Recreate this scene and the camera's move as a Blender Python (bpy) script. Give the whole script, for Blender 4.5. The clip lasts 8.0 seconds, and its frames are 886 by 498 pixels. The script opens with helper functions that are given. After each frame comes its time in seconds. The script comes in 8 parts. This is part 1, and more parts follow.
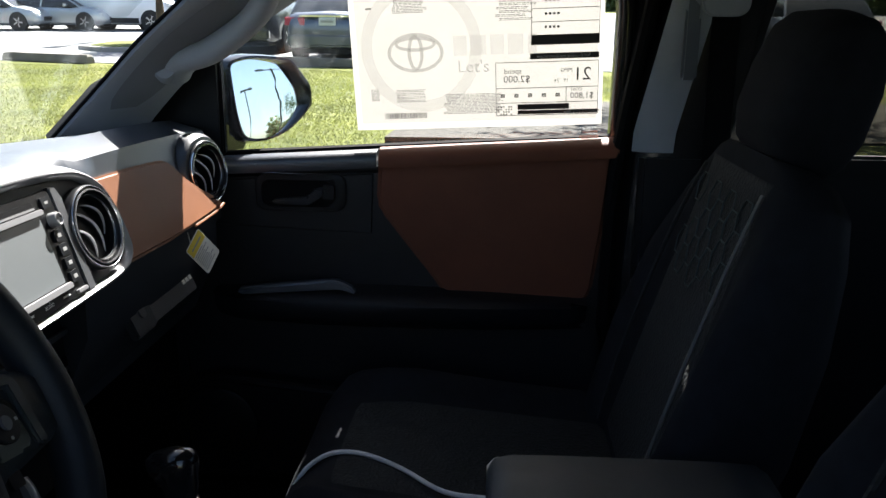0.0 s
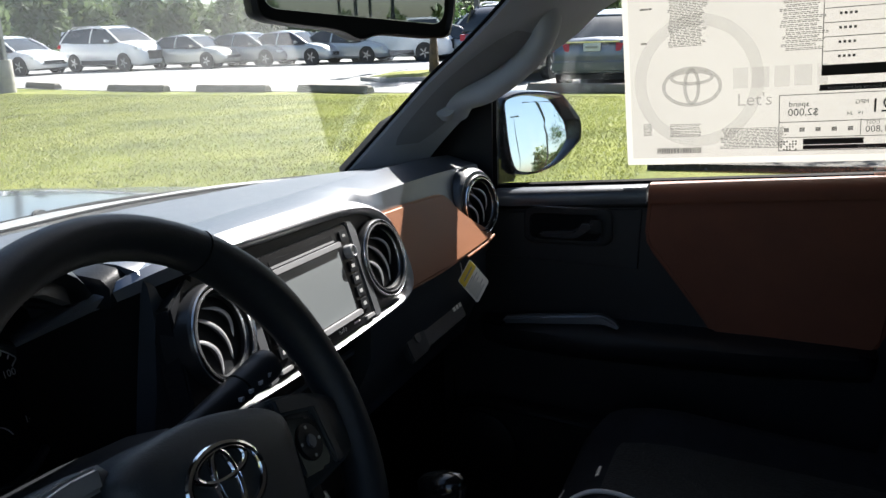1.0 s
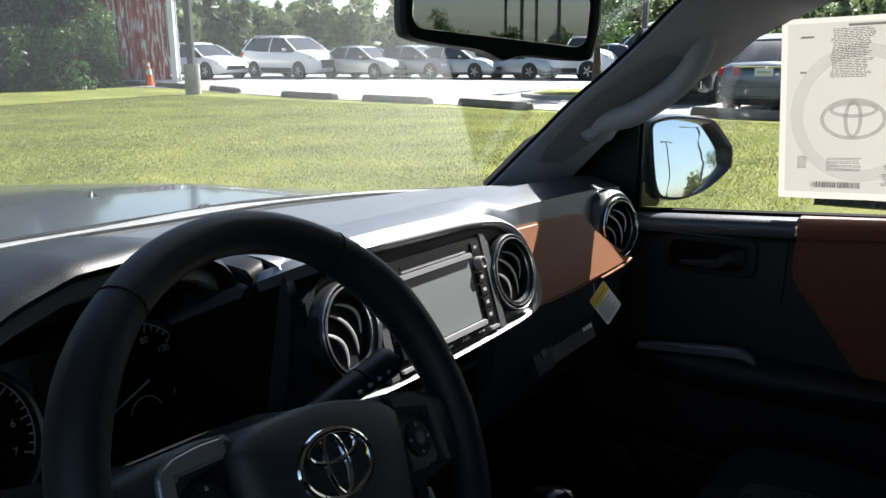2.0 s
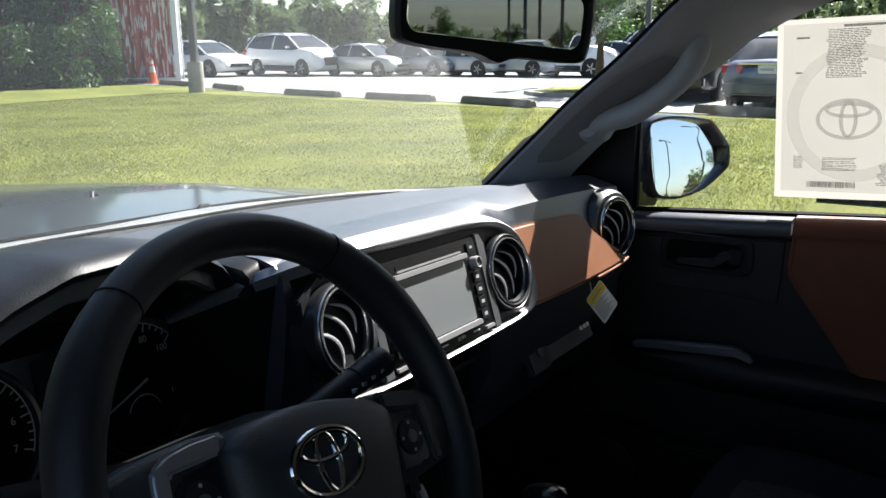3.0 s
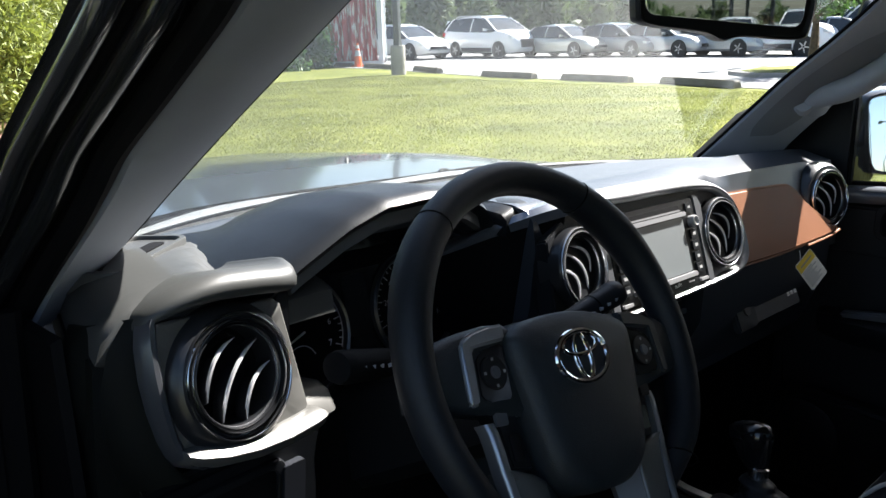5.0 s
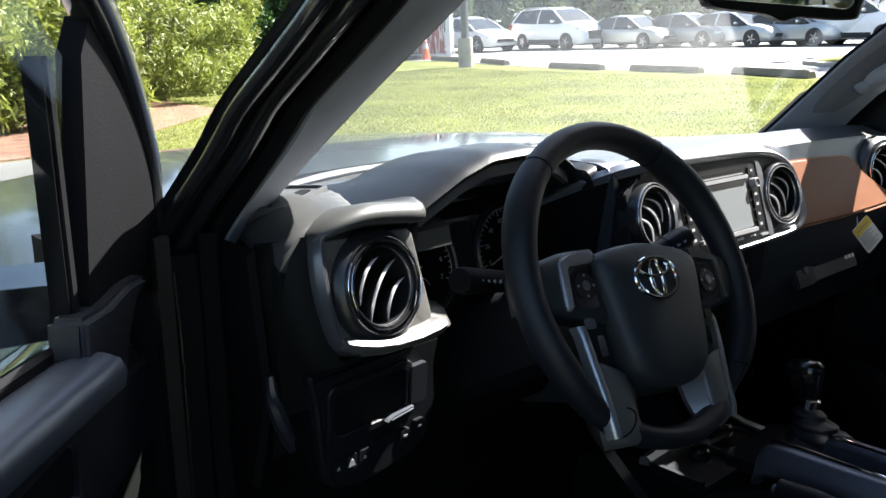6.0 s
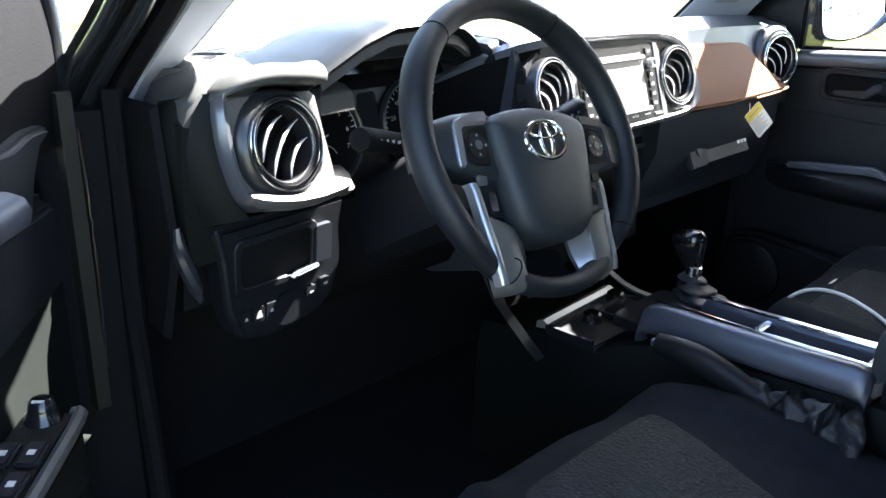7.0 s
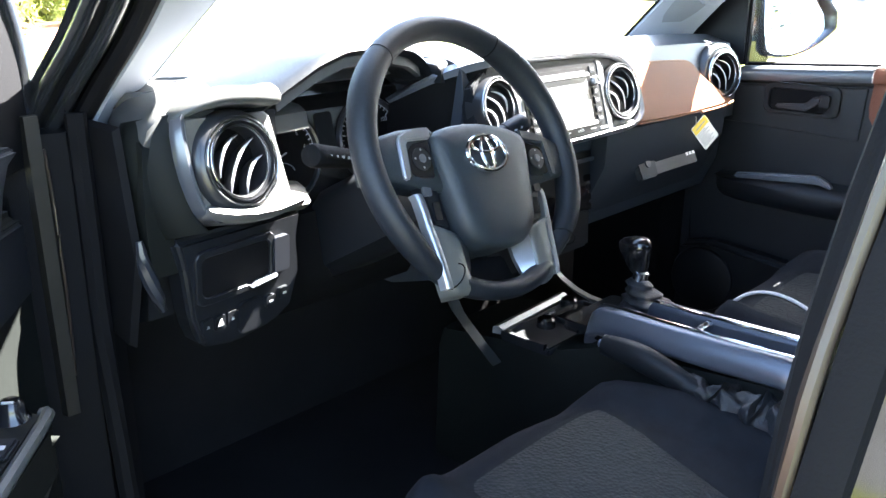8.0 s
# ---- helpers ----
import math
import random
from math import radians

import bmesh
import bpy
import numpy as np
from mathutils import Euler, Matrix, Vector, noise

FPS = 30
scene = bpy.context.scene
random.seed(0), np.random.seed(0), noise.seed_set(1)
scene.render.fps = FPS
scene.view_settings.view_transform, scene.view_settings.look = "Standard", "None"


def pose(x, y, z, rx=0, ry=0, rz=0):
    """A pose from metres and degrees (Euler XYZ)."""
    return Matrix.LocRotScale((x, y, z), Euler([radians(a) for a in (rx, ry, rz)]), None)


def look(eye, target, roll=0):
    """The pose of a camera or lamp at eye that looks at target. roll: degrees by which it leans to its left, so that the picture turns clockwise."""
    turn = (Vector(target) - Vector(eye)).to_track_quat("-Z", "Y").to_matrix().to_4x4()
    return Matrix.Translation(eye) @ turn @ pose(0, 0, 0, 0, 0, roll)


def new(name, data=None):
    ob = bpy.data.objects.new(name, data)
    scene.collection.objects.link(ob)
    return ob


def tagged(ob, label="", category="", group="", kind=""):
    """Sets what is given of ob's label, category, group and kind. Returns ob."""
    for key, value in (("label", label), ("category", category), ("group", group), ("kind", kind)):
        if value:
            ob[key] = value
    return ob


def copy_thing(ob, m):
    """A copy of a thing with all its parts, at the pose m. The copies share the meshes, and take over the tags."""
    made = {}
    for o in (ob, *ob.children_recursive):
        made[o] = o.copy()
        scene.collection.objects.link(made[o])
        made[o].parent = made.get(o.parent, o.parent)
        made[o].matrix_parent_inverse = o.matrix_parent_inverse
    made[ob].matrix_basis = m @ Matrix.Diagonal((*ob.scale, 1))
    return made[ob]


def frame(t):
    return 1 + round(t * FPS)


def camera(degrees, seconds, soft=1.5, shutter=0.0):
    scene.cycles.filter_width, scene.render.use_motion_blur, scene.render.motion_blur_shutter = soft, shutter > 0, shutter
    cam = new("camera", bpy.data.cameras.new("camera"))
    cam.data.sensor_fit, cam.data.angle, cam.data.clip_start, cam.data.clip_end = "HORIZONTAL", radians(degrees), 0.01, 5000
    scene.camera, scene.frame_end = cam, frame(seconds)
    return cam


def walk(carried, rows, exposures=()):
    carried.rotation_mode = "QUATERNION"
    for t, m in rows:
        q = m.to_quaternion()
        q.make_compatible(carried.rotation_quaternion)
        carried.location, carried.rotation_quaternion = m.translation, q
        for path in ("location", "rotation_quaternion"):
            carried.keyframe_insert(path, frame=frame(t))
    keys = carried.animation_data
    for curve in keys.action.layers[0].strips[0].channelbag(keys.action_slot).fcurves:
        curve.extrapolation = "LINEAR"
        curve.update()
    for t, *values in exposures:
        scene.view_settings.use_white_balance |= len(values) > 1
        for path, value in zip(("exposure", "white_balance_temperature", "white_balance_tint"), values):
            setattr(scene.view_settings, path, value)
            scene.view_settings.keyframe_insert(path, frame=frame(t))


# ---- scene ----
# ---------- camera ----------
cam = camera(55.5, 8.0)
PATH = [
    (0, (-0.758, -0.322, 1.434), (1.174, -0.197, 0.933), 0.5),
    (0.5, (-0.759, -0.315, 1.439), (1.15, 0.038, 0.957), -0.5),
    (1, (-0.767, -0.305, 1.454), (1.049, 0.407, 1.012), -1.4),
    (1.5, (-0.789, -0.337, 1.472), (0.913, 0.637, 1.084), -0.4),
    (1.7, (-0.781, -0.336, 1.457), (0.891, 0.687, 1.06), 0.8),
    (3, (-0.785, -0.351, 1.463), (0.876, 0.686, 1.053), 0.7),
    (3.5, (-0.799, -0.354, 1.464), (0.873, 0.666, 1.059), 0.9),
    (4, (-0.847, -0.379, 1.46), (0.812, 0.658, 1.048), 1.0),
    (4.5, (-0.907, -0.4, 1.464), (0.663, 0.771, 1.058), 1.1),
    (5, (-0.951, -0.409, 1.459), (0.427, 0.968, 1.006), 0.0),
    (5.2, (-0.99, -0.423, 1.465), (0.332, 1.006, 1.006), 0.3),
    (6.3, (-1.125, -0.552, 1.427), (0.134, 0.928, 0.952), -0.5),
    (6.5, (-1.124, -0.571, 1.415), (0.177, 0.843, 0.86), 0.4),
    (7, (-1.132, -0.586, 1.408), (0.212, 0.731, 0.731), 1.1),
    (7.5, (-1.133, -0.596, 1.409), (0.247, 0.686, 0.737), 1.0),
    (8, (-1.151, -0.66, 1.415), (0.234, 0.638, 0.784), 0.3),
]
walk(cam, [(t, look(eye, target, roll)) for t, eye, target, roll in PATH],
     [(0, 2.7), (0.5, 2.75), (1.0, 2.45), (1.5, 2.3), (4.5, 2.45), (5.2, 2.8), (6.3, 3.3), (6.6, 4.0), (7.0, 5.1), (8.0, 5.9)])

# ---------- world, sun ----------
SUN_TO = Vector((0.66, -0.035, 0.74)).normalized()
world = bpy.data.worlds.new("sky")
scene.world = world
world.use_nodes = True
wn = world.node_tree
sky = wn.nodes.new("ShaderNodeTexSky")
sky.sky_type = "NISHITA"
sky.sun_disc = False
sky.sun_elevation = math.asin(SUN_TO.z)
sky.sun_rotation = math.atan2(SUN_TO.x, SUN_TO.y)
sky.dust_density = 1.4
wn.links.new(sky.outputs[0], wn.nodes["Background"].inputs[0])
wn.nodes["Background"].inputs[1].default_value = 0.052
sun_data = bpy.data.lights.new("sun", "SUN")
sun_data.energy, sun_data.angle, sun_data.color = 5.0, radians(0.5), (1.0, 0.965, 0.92)
sun = new("sun", sun_data)
sun.matrix_world = look(SUN_TO * 50, (0, 0, 0))

# the car park leans a little against the truck that stands beside it
OUT = pose(0, 0, 0, 0, -2.3, 0)


# ---------- materials ----------
def mat(name, base, rough=0.5, metal=0.0, var=0.15, scale=6.0, bump=0.0, bscale=400.0, coat=0.0, spec=0.5, tint=None, kind="noise", rand=0.0, fine=0.0, fscale=40.0):
    m = bpy.data.materials.new(name)
    m.use_nodes = True
    nt = m.node_tree
    p = nt.nodes["Principled BSDF"]
    p.inputs["Roughness"].default_value = rough
    p.inputs["Metallic"].default_value = metal
    p.inputs["Coat Weight"].default_value = coat
    p.inputs["Coat Roughness"].default_value = 0.05
    p.inputs["Specular IOR Level"].default_value = spec
    tc = nt.nodes.new("ShaderNodeTexCoord")
    n1 = nt.nodes.new("ShaderNodeTexNoise")
    n1.inputs["Scale"].default_value = scale
    n1.inputs["Detail"].default_value = 6.0
    n1.inputs["Roughness"].default_value = 0.65
    nt.links.new(tc.outputs["Object"], n1.inputs["Vector"])
    ramp = nt.nodes.new("ShaderNodeValToRGB")
    t2 = tint or base
    ramp.color_ramp.elements[0].position, ramp.color_ramp.elements[1].position = 0.32, 0.68
    ramp.color_ramp.elements[0].color = (*[c * (1 - var) for c in base], 1)
    ramp.color_ramp.elements[1].color = (*[min(1.0, c * (1 + var)) for c in t2], 1)
    nt.links.new(n1.outputs["Fac"], ramp.inputs["Fac"])
    out = ramp.outputs["Color"]
    if fine:
        n3 = nt.nodes.new("ShaderNodeTexNoise")
        n3.inputs["Scale"].default_value, n3.inputs["Detail"].default_value = fscale, 4.0
        nt.links.new(tc.outputs["Object"], n3.inputs["Vector"])
        mr3 = nt.nodes.new("ShaderNodeMapRange")
        mr3.inputs["From Min"].default_value, mr3.inputs["From Max"].default_value = 0.3, 0.7
        mr3.inputs["To Min"].default_value, mr3.inputs["To Max"].default_value = 1 - fine, 1 + fine
        nt.links.new(n3.outputs["Fac"], mr3.inputs["Value"])
        h3 = nt.nodes.new("ShaderNodeHueSaturation")
        nt.links.new(mr3.outputs[0], h3.inputs["Value"])
        nt.links.new(out, h3.inputs["Color"])
        out = h3.outputs["Color"]
    if rand:
        info = nt.nodes.new("ShaderNodeObjectInfo")
        geo = nt.nodes.new("ShaderNodeNewGeometry")
        add = nt.nodes.new("ShaderNodeMath")
        add.operation = "ADD"
        nt.links.new(info.outputs["Random"], add.inputs[0])
        nt.links.new(geo.outputs["Random Per Island"], add.inputs[1])
        mr = nt.nodes.new("ShaderNodeMapRange")
        mr.inputs["From Max"].default_value = 2.0
        mr.inputs["To Min"].default_value, mr.inputs["To Max"].default_value = 1 - rand, 1 + rand
        nt.links.new(add.outputs[0], mr.inputs["Value"])
        hsv = nt.nodes.new("ShaderNodeHueSaturation")
        nt.links.new(mr.outputs[0], hsv.inputs["Value"])
        nt.links.new(out, hsv.inputs["Color"])
        out = hsv.outputs["Color"]
    nt.links.new(out, p.inputs["Base Color"])
    if bump:
        if kind == "cell":
            n2 = nt.nodes.new("ShaderNodeTexVoronoi")
            fine = n2.outputs["Distance"]
        else:
            n2 = nt.nodes.new("ShaderNodeTexNoise")
            n2.inputs["Detail"].default_value = 3.0
            fine = n2.outputs["Fac"]
        n2.inputs["Scale"].default_value = bscale
        nt.links.new(tc.outputs["Object"], n2.inputs["Vector"])
        b = nt.nodes.new("ShaderNodeBump")
        b.inputs["Strength"].default_value = bump
        b.inputs["Distance"].default_value = 1.0 / bscale
        nt.links.new(fine, b.inputs["Height"])
        nt.links.new(b.outputs[0], p.inputs["Normal"])
        # the grain breaks up the gloss too
        mr2 = nt.nodes.new("ShaderNodeMapRange")
        mr2.inputs["To Min"].default_value, mr2.inputs["To Max"].default_value = max(0.02, rough - 0.08), min(1.0, rough + 0.08)
        nt.links.new(n1.outputs["Fac"], mr2.inputs["Value"])
        nt.links.new(mr2.outputs[0], p.inputs["Roughness"])
    return m


def leafy(name, base, var=0.35, through_share=0.35, scale=1.5):
    """Leaves: diffuse with some light let through."""
    m = mat(name, base, 0.6, var=var, scale=scale, rand=0.35)
    nt = m.node_tree
    p = nt.nodes["Principled BSDF"]
    col = p.inputs["Base Color"].links[0].from_socket
    tr = nt.nodes.new("ShaderNodeBsdfTranslucent")
    mix = nt.nodes.new("ShaderNodeMixShader")
    mix.inputs[0].default_value = through_share
    nt.links.new(col, tr.inputs[0])
    nt.links.new(p.outputs[0], mix.inputs[1])
    nt.links.new(tr.outputs[0], mix.inputs[2])
    nt.links.new(mix.outputs[0], nt.nodes["Material Output"].inputs[0])
    return m


def pane_mat(name, tint, gloss=0.02):
    m = bpy.data.materials.new(name)
    m.use_nodes = True
    nt = m.node_tree
    nt.nodes.remove(nt.nodes["Principled BSDF"])
    tr = nt.nodes.new("ShaderNodeBsdfTransparent")
    tr.inputs[0].default_value = (*tint, 1)
    gl = nt.nodes.new("ShaderNodeBsdfGlossy")
    gl.inputs["Roughness"].default_value = gloss
    lw = nt.nodes.new("ShaderNodeLayerWeight")
    pw = nt.nodes.new("ShaderNodeMath")
    pw.operation = "POWER"
    pw.inputs[1].default_value = 5.0
    nt.links.new(lw.outputs["Facing"], pw.inputs[0])
    fr = nt.nodes.new("ShaderNodeMapRange")
    fr.inputs["To Min"].default_value, fr.inputs["To Max"].default_value = 0.035, 0.9
    nt.links.new(pw.outputs[0], fr.inputs["Value"])
    mix = nt.nodes.new("ShaderNodeMixShader")
    nt.links.new(fr.outputs[0], mix.inputs[0])
    nt.links.new(tr.outputs[0], mix.inputs[1])
    nt.links.new(gl.outputs[0], mix.inputs[2])
    nt.links.new(mix.outputs[0], nt.nodes["Material Output"].inputs[0])
    return m


M_PAD = mat("dash_pad", (0.024, 0.029, 0.038), 0.35, bump=0.12, bscale=1300, kind="cell", var=0.15, spec=0.6)
M_PANEL = mat("dash_panel", (0.033, 0.039, 0.049), 0.42, bump=0.15, bscale=900, var=0.12, spec=0.55)
M_HOOD = mat("gauge_hood_skin", (0.0085, 0.0098, 0.0120), 0.36, bump=0.13, bscale=800, kind="cell", var=0.2, spec=0.14)
M_PLAST = mat("black_plastic", (0.0065, 0.0075, 0.0095), 0.45, bump=0.2, bscale=900, var=0.2, spec=0.2)
M_GLOSSB = mat("gloss_black", (0.008, 0.008, 0.009), 0.12, var=0.1)
M_RUBBER = mat("rubber", (0.0038, 0.0039, 0.0046), 0.75, bump=0.2, bscale=500, spec=0.07)
M_SILVER = mat("satin_silver", (0.27, 0.27, 0.28), 0.4, metal=0.35, var=0.04, scale=3)
M_PODSIL = mat("satin_champagne", (0.100, 0.098, 0.092), 0.40, metal=0.3, var=0.05, scale=3)
M_RAILSAT = mat("console_silver", (0.078, 0.084, 0.105), 0.34, metal=0.5, var=0.08)
# satin silver darkened for the trims that lie in shade
M_RAILSHADED = mat("shaded_silver", (0.03, 0.034, 0.034), 0.5, metal=0.3, var=0.1)
M_BOOT = mat("boot_leather", (0.010, 0.011, 0.014), 0.42, bump=0.35, bscale=500, kind="cell", var=0.25, spec=0.4)
M_GLOVE = mat("glove_box_skin", (0.017, 0.021, 0.027), 0.5, bump=0.2, bscale=900, kind="cell", var=0.15, spec=0.4)
M_DARKSIL = mat("dark_silver", (0.12, 0.13, 0.15), 0.35, metal=0.6, var=0.05)
M_CHROME = mat("chrome", (0.75, 0.76, 0.78), 0.08, metal=1.0, var=0.03)
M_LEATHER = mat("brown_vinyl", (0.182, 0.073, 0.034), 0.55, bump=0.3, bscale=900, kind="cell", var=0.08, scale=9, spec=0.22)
# redder than the dash vinyl, and darkened for the shade on the doors
M_SHADEDVINYL = mat("shaded_door_vinyl", (0.128, 0.043, 0.024), 0.55, bump=0.3, bscale=900, kind="cell", var=0.12, scale=9, spec=0.22)
M_WHEELRIM = mat("wheel_leather", (0.0068, 0.0088, 0.0125), 0.52, bump=0.14, bscale=1100, kind="cell", var=0.2, fine=0.15, fscale=250, spec=0.3)
M_FABRIC = mat("seat_fabric", (0.0105, 0.012, 0.0155), 0.95, bump=0.6, bscale=1500, var=0.25, scale=30, spec=0.1)
M_FABRIC2 = mat("seat_insert", (0.0165, 0.019, 0.0205), 0.85, bump=0.5, bscale=200, kind="cell", var=0.25, scale=60, spec=0.25)
M_STITCH = mat("stitching", (0.62, 0.62, 0.60), 0.8, bump=0.3, bscale=900)
M_HEXSTITCH = mat("hex_stitching", (0.020, 0.034, 0.038), 0.8)
# the pale stitching darkened, for piping in the shade of the backrest
M_SHADEDPIPE = mat("shaded_piping", (0.11, 0.11, 0.11), 0.8, bump=0.3, bscale=900)
M_SATINB = mat("satin_black", (0.022, 0.024, 0.030), 0.32, metal=0.3, var=0.05)
M_BEVEL = mat("bevel_satin", (0.11, 0.115, 0.13), 0.28, metal=0.7, var=0.05)
M_BROW = mat("brow_skin", (0.036, 0.037, 0.036), 0.46, bump=0.1, bscale=1300, kind="cell", var=0.1, spec=0.35)
M_STRIP = mat("stack_strip_grey", (0.085, 0.088, 0.095), 0.38, metal=0.3, var=0.06)
M_RIDGE = mat("ridge_satin", (0.17, 0.185, 0.22), 0.3, metal=0.6, var=0.06)
M_PLATE = mat("glove_plate", (0.060, 0.062, 0.066), 0.5, var=0.15, bump=0.2, bscale=900)
M_SPOKE = mat("spoke_silver", (0.115, 0.12, 0.118), 0.4, metal=0.45, var=0.06)
M_HOOK = mat("hook_satin", (0.30, 0.31, 0.33), 0.3, metal=0.75, var=0.05)
M_STALK = mat("stalk_plastic", (0.0075, 0.009, 0.0125), 0.4, bump=0.1, bscale=900, var=0.15, spec=0.3)
M_TRAYLIP = mat("tray_satin", (0.10, 0.105, 0.11), 0.32, metal=0.5, var=0.06)
M_RADIO = mat("radio_black", (0.006, 0.0062, 0.007), 0.3, var=0.1, spec=0.22)
M_RING = mat("vent_black", (0.011, 0.0115, 0.013), 0.3, var=0.08, spec=0.45)
M_RINGLINE = mat("vent_line", (0.34, 0.35, 0.37), 0.24, metal=0.85, var=0.04)
M_SLAT = mat("vent_slat", (0.42, 0.42, 0.43), 0.32, metal=0.2, var=0.05)
M_TRIM = mat("grey_trim", (0.25, 0.272, 0.315), 0.75, bump=0.3, bscale=1200, var=0.08)
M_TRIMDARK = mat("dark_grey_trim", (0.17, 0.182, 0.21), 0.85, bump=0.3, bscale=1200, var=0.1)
M_HEADLINER = mat("headliner", (0.33, 0.32, 0.305), 0.95, bump=0.3, bscale=1200, var=0.06)
M_CARPET = mat("carpet", (0.0065, 0.0066, 0.0075), 1.0, bump=0.9, bscale=700, var=0.3, spec=0.1)
M_BONNET = mat("dusty_black_paint", (0.0125, 0.0140, 0.0155), 0.4, coat=0.8, var=0.3, scale=4, fine=0.3, fscale=60)
M_BONNET.node_tree.nodes["Principled BSDF"].inputs["Coat Roughness"].default_value = 0.09
# cowl plastic lightened so that its colour holds the sun's glare
M_COWL = mat("sunlit_cowl", (0.15, 0.15, 0.148), 0.4, var=0.2, scale=20, spec=0.6)
M_FLANGE = mat("flange_paint", (0.0085, 0.0078, 0.0065), 0.45, var=0.3, scale=12, spec=0.3)
# warm brown that paints the highlights along dark painted edges
M_EDGELIGHT = mat("warm_edge_light", (0.014, 0.0088, 0.0056), 0.4, var=0.2, scale=10)
M_JAMB = mat("jamb_paint", (0.008, 0.0082, 0.0082), 0.08, var=0.15, fine=0.2, fscale=40, spec=0.4)
M_DOORP = mat("door_panel_plastic", (0.0042, 0.005, 0.0045), 0.6, bump=0.25, bscale=900, var=0.2, spec=0.1)
M_PAINT = mat("black_paint", (0.010, 0.011, 0.012), 0.25, coat=1.0, var=0.1)
M_SOFT = mat("airbag_skin", (0.0105, 0.0150, 0.0195), 0.52, bump=0.3, bscale=1000, kind="cell", var=0.15, fine=0.15, fscale=300, spec=0.45)
# switched-off screen: the light it reflects is put into this pale grey
M_SCREEN = mat("screen", (0.140, 0.152, 0.158), 0.22, var=0.03, scale=4)
M_WHITE = mat("white_print", (0.75, 0.75, 0.75), 0.5, var=0.02)
M_GREYP = mat("grey_print", (0.30, 0.30, 0.30), 0.5, var=0.02)


def ink_mat(name, base, cover):
    """Print that lets the lit paper show through it."""
    m = mat(name, base, 0.7, var=0.1, scale=30)
    nt = m.node_tree
    tr = nt.nodes.new("ShaderNodeBsdfTransparent")
    mix = nt.nodes.new("ShaderNodeMixShader")
    mix.inputs[0].default_value = cover
    nt.links.new(tr.outputs[0], mix.inputs[1])
    nt.links.new(nt.nodes["Principled BSDF"].outputs[0], mix.inputs[2])
    nt.links.new(mix.outputs[0], nt.nodes["Material Output"].inputs[0])
    return m


M_PAPERGREY = ink_mat("pale_grey_print", (0.16, 0.155, 0.14), 0.36)
M_FAINT = ink_mat("faint_print", (0.17, 0.165, 0.15), 0.12)
M_BACKING = ink_mat("backing_layer", (0.165, 0.155, 0.135), 0.22)
M_GREYINK = ink_mat("grey_ink", (0.10, 0.10, 0.09), 0.72)
M_DIALPRINT = mat("dial_print", (0.34, 0.34, 0.37), 0.6, var=0.05)
M_BLACKP = mat("black_print", (0.03, 0.03, 0.03), 0.7, var=0.05)
M_YELLOW = mat("yellow_print", (0.75, 0.55, 0.06), 0.6, var=0.05)
M_AMBER = mat("buckle_red", (0.45, 0.02, 0.02), 0.4)
M_MIRROR = mat("mirror_glass", (0.85, 0.88, 0.90), 0.01, metal=1.0, var=0.01)
M_PANE = pane_mat("window_pane", (0.93, 0.95, 0.94))
M_DUSTY = pane_mat("dusty_windscreen", (0.93, 0.95, 0.94))
nt_ = M_DUSTY.node_tree
dust = nt_.nodes.new("ShaderNodeBsdfTranslucent")
dust.inputs[0].default_value = (0.80, 0.82, 0.84, 1)
cloud = nt_.nodes.new("ShaderNodeTexNoise")
cloud.inputs["Scale"].default_value, cloud.inputs["Detail"].default_value = 5.0, 5.0
share = nt_.nodes.new("ShaderNodeMapRange")
share.inputs["From Min"].default_value, share.inputs["From Max"].default_value = 0.3, 0.7
share.inputs["To Min"].default_value, share.inputs["To Max"].default_value = 0.0006, 0.0028
both = nt_.nodes.new("ShaderNodeMixShader")
nt_.links.new(cloud.outputs["Fac"], share.inputs["Value"])
nt_.links.new(share.outputs[0], both.inputs[0])
nt_.links.new(nt_.nodes["Material Output"].inputs[0].links[0].from_socket, both.inputs[1])
nt_.links.new(dust.outputs[0], both.inputs[2])
nt_.links.new(both.outputs[0], nt_.nodes["Material Output"].inputs[0])
M_TINT = pane_mat("tinted_pane", (0.45, 0.47, 0.47))
M_TINTSIDE = pane_mat("dark_tinted_pane", (0.34, 0.34, 0.31))


# ---------- mesh helpers ----------
def face(cx, cy, cz, lean=0.0, turn=0.0):
    """A frame on the dash: x to the right, y up along the face, z towards the seats."""
    return pose(cx, cy, cz, 90 - lean, 0, turn)


def part(name, bm, material, parent=None, label="", m=None, sharp=35):
    if m is not None:
        bm.transform(m)
    me = bpy.data.meshes.new(name)
    bmesh.ops.recalc_face_normals(bm, faces=bm.faces)
    bm.to_mesh(me)
    bm.free()
    for f in me.polygons:
        f.use_smooth = True
    me.set_sharp_from_angle(angle=radians(sharp))
    me.materials.append(material)
    ob = new(name, me)
    if parent is not None:
        ob.parent = parent
    if label:
        tagged(ob, label)
    return ob


def thing(name, label, category, at=None, group="", kind=""):
    ob = new(name)
    ob.empty_display_size = 0.05
    if at is not None:
        ob.matrix_world = at
    return tagged(ob, label, category, group, kind)


def bevel(bm, w, seg=2):
    if w > 0:
        bmesh.ops.bevel(bm, geom=bm.edges[:], offset=w, segments=seg, affect="EDGES", clamp_overlap=True)
    return bm


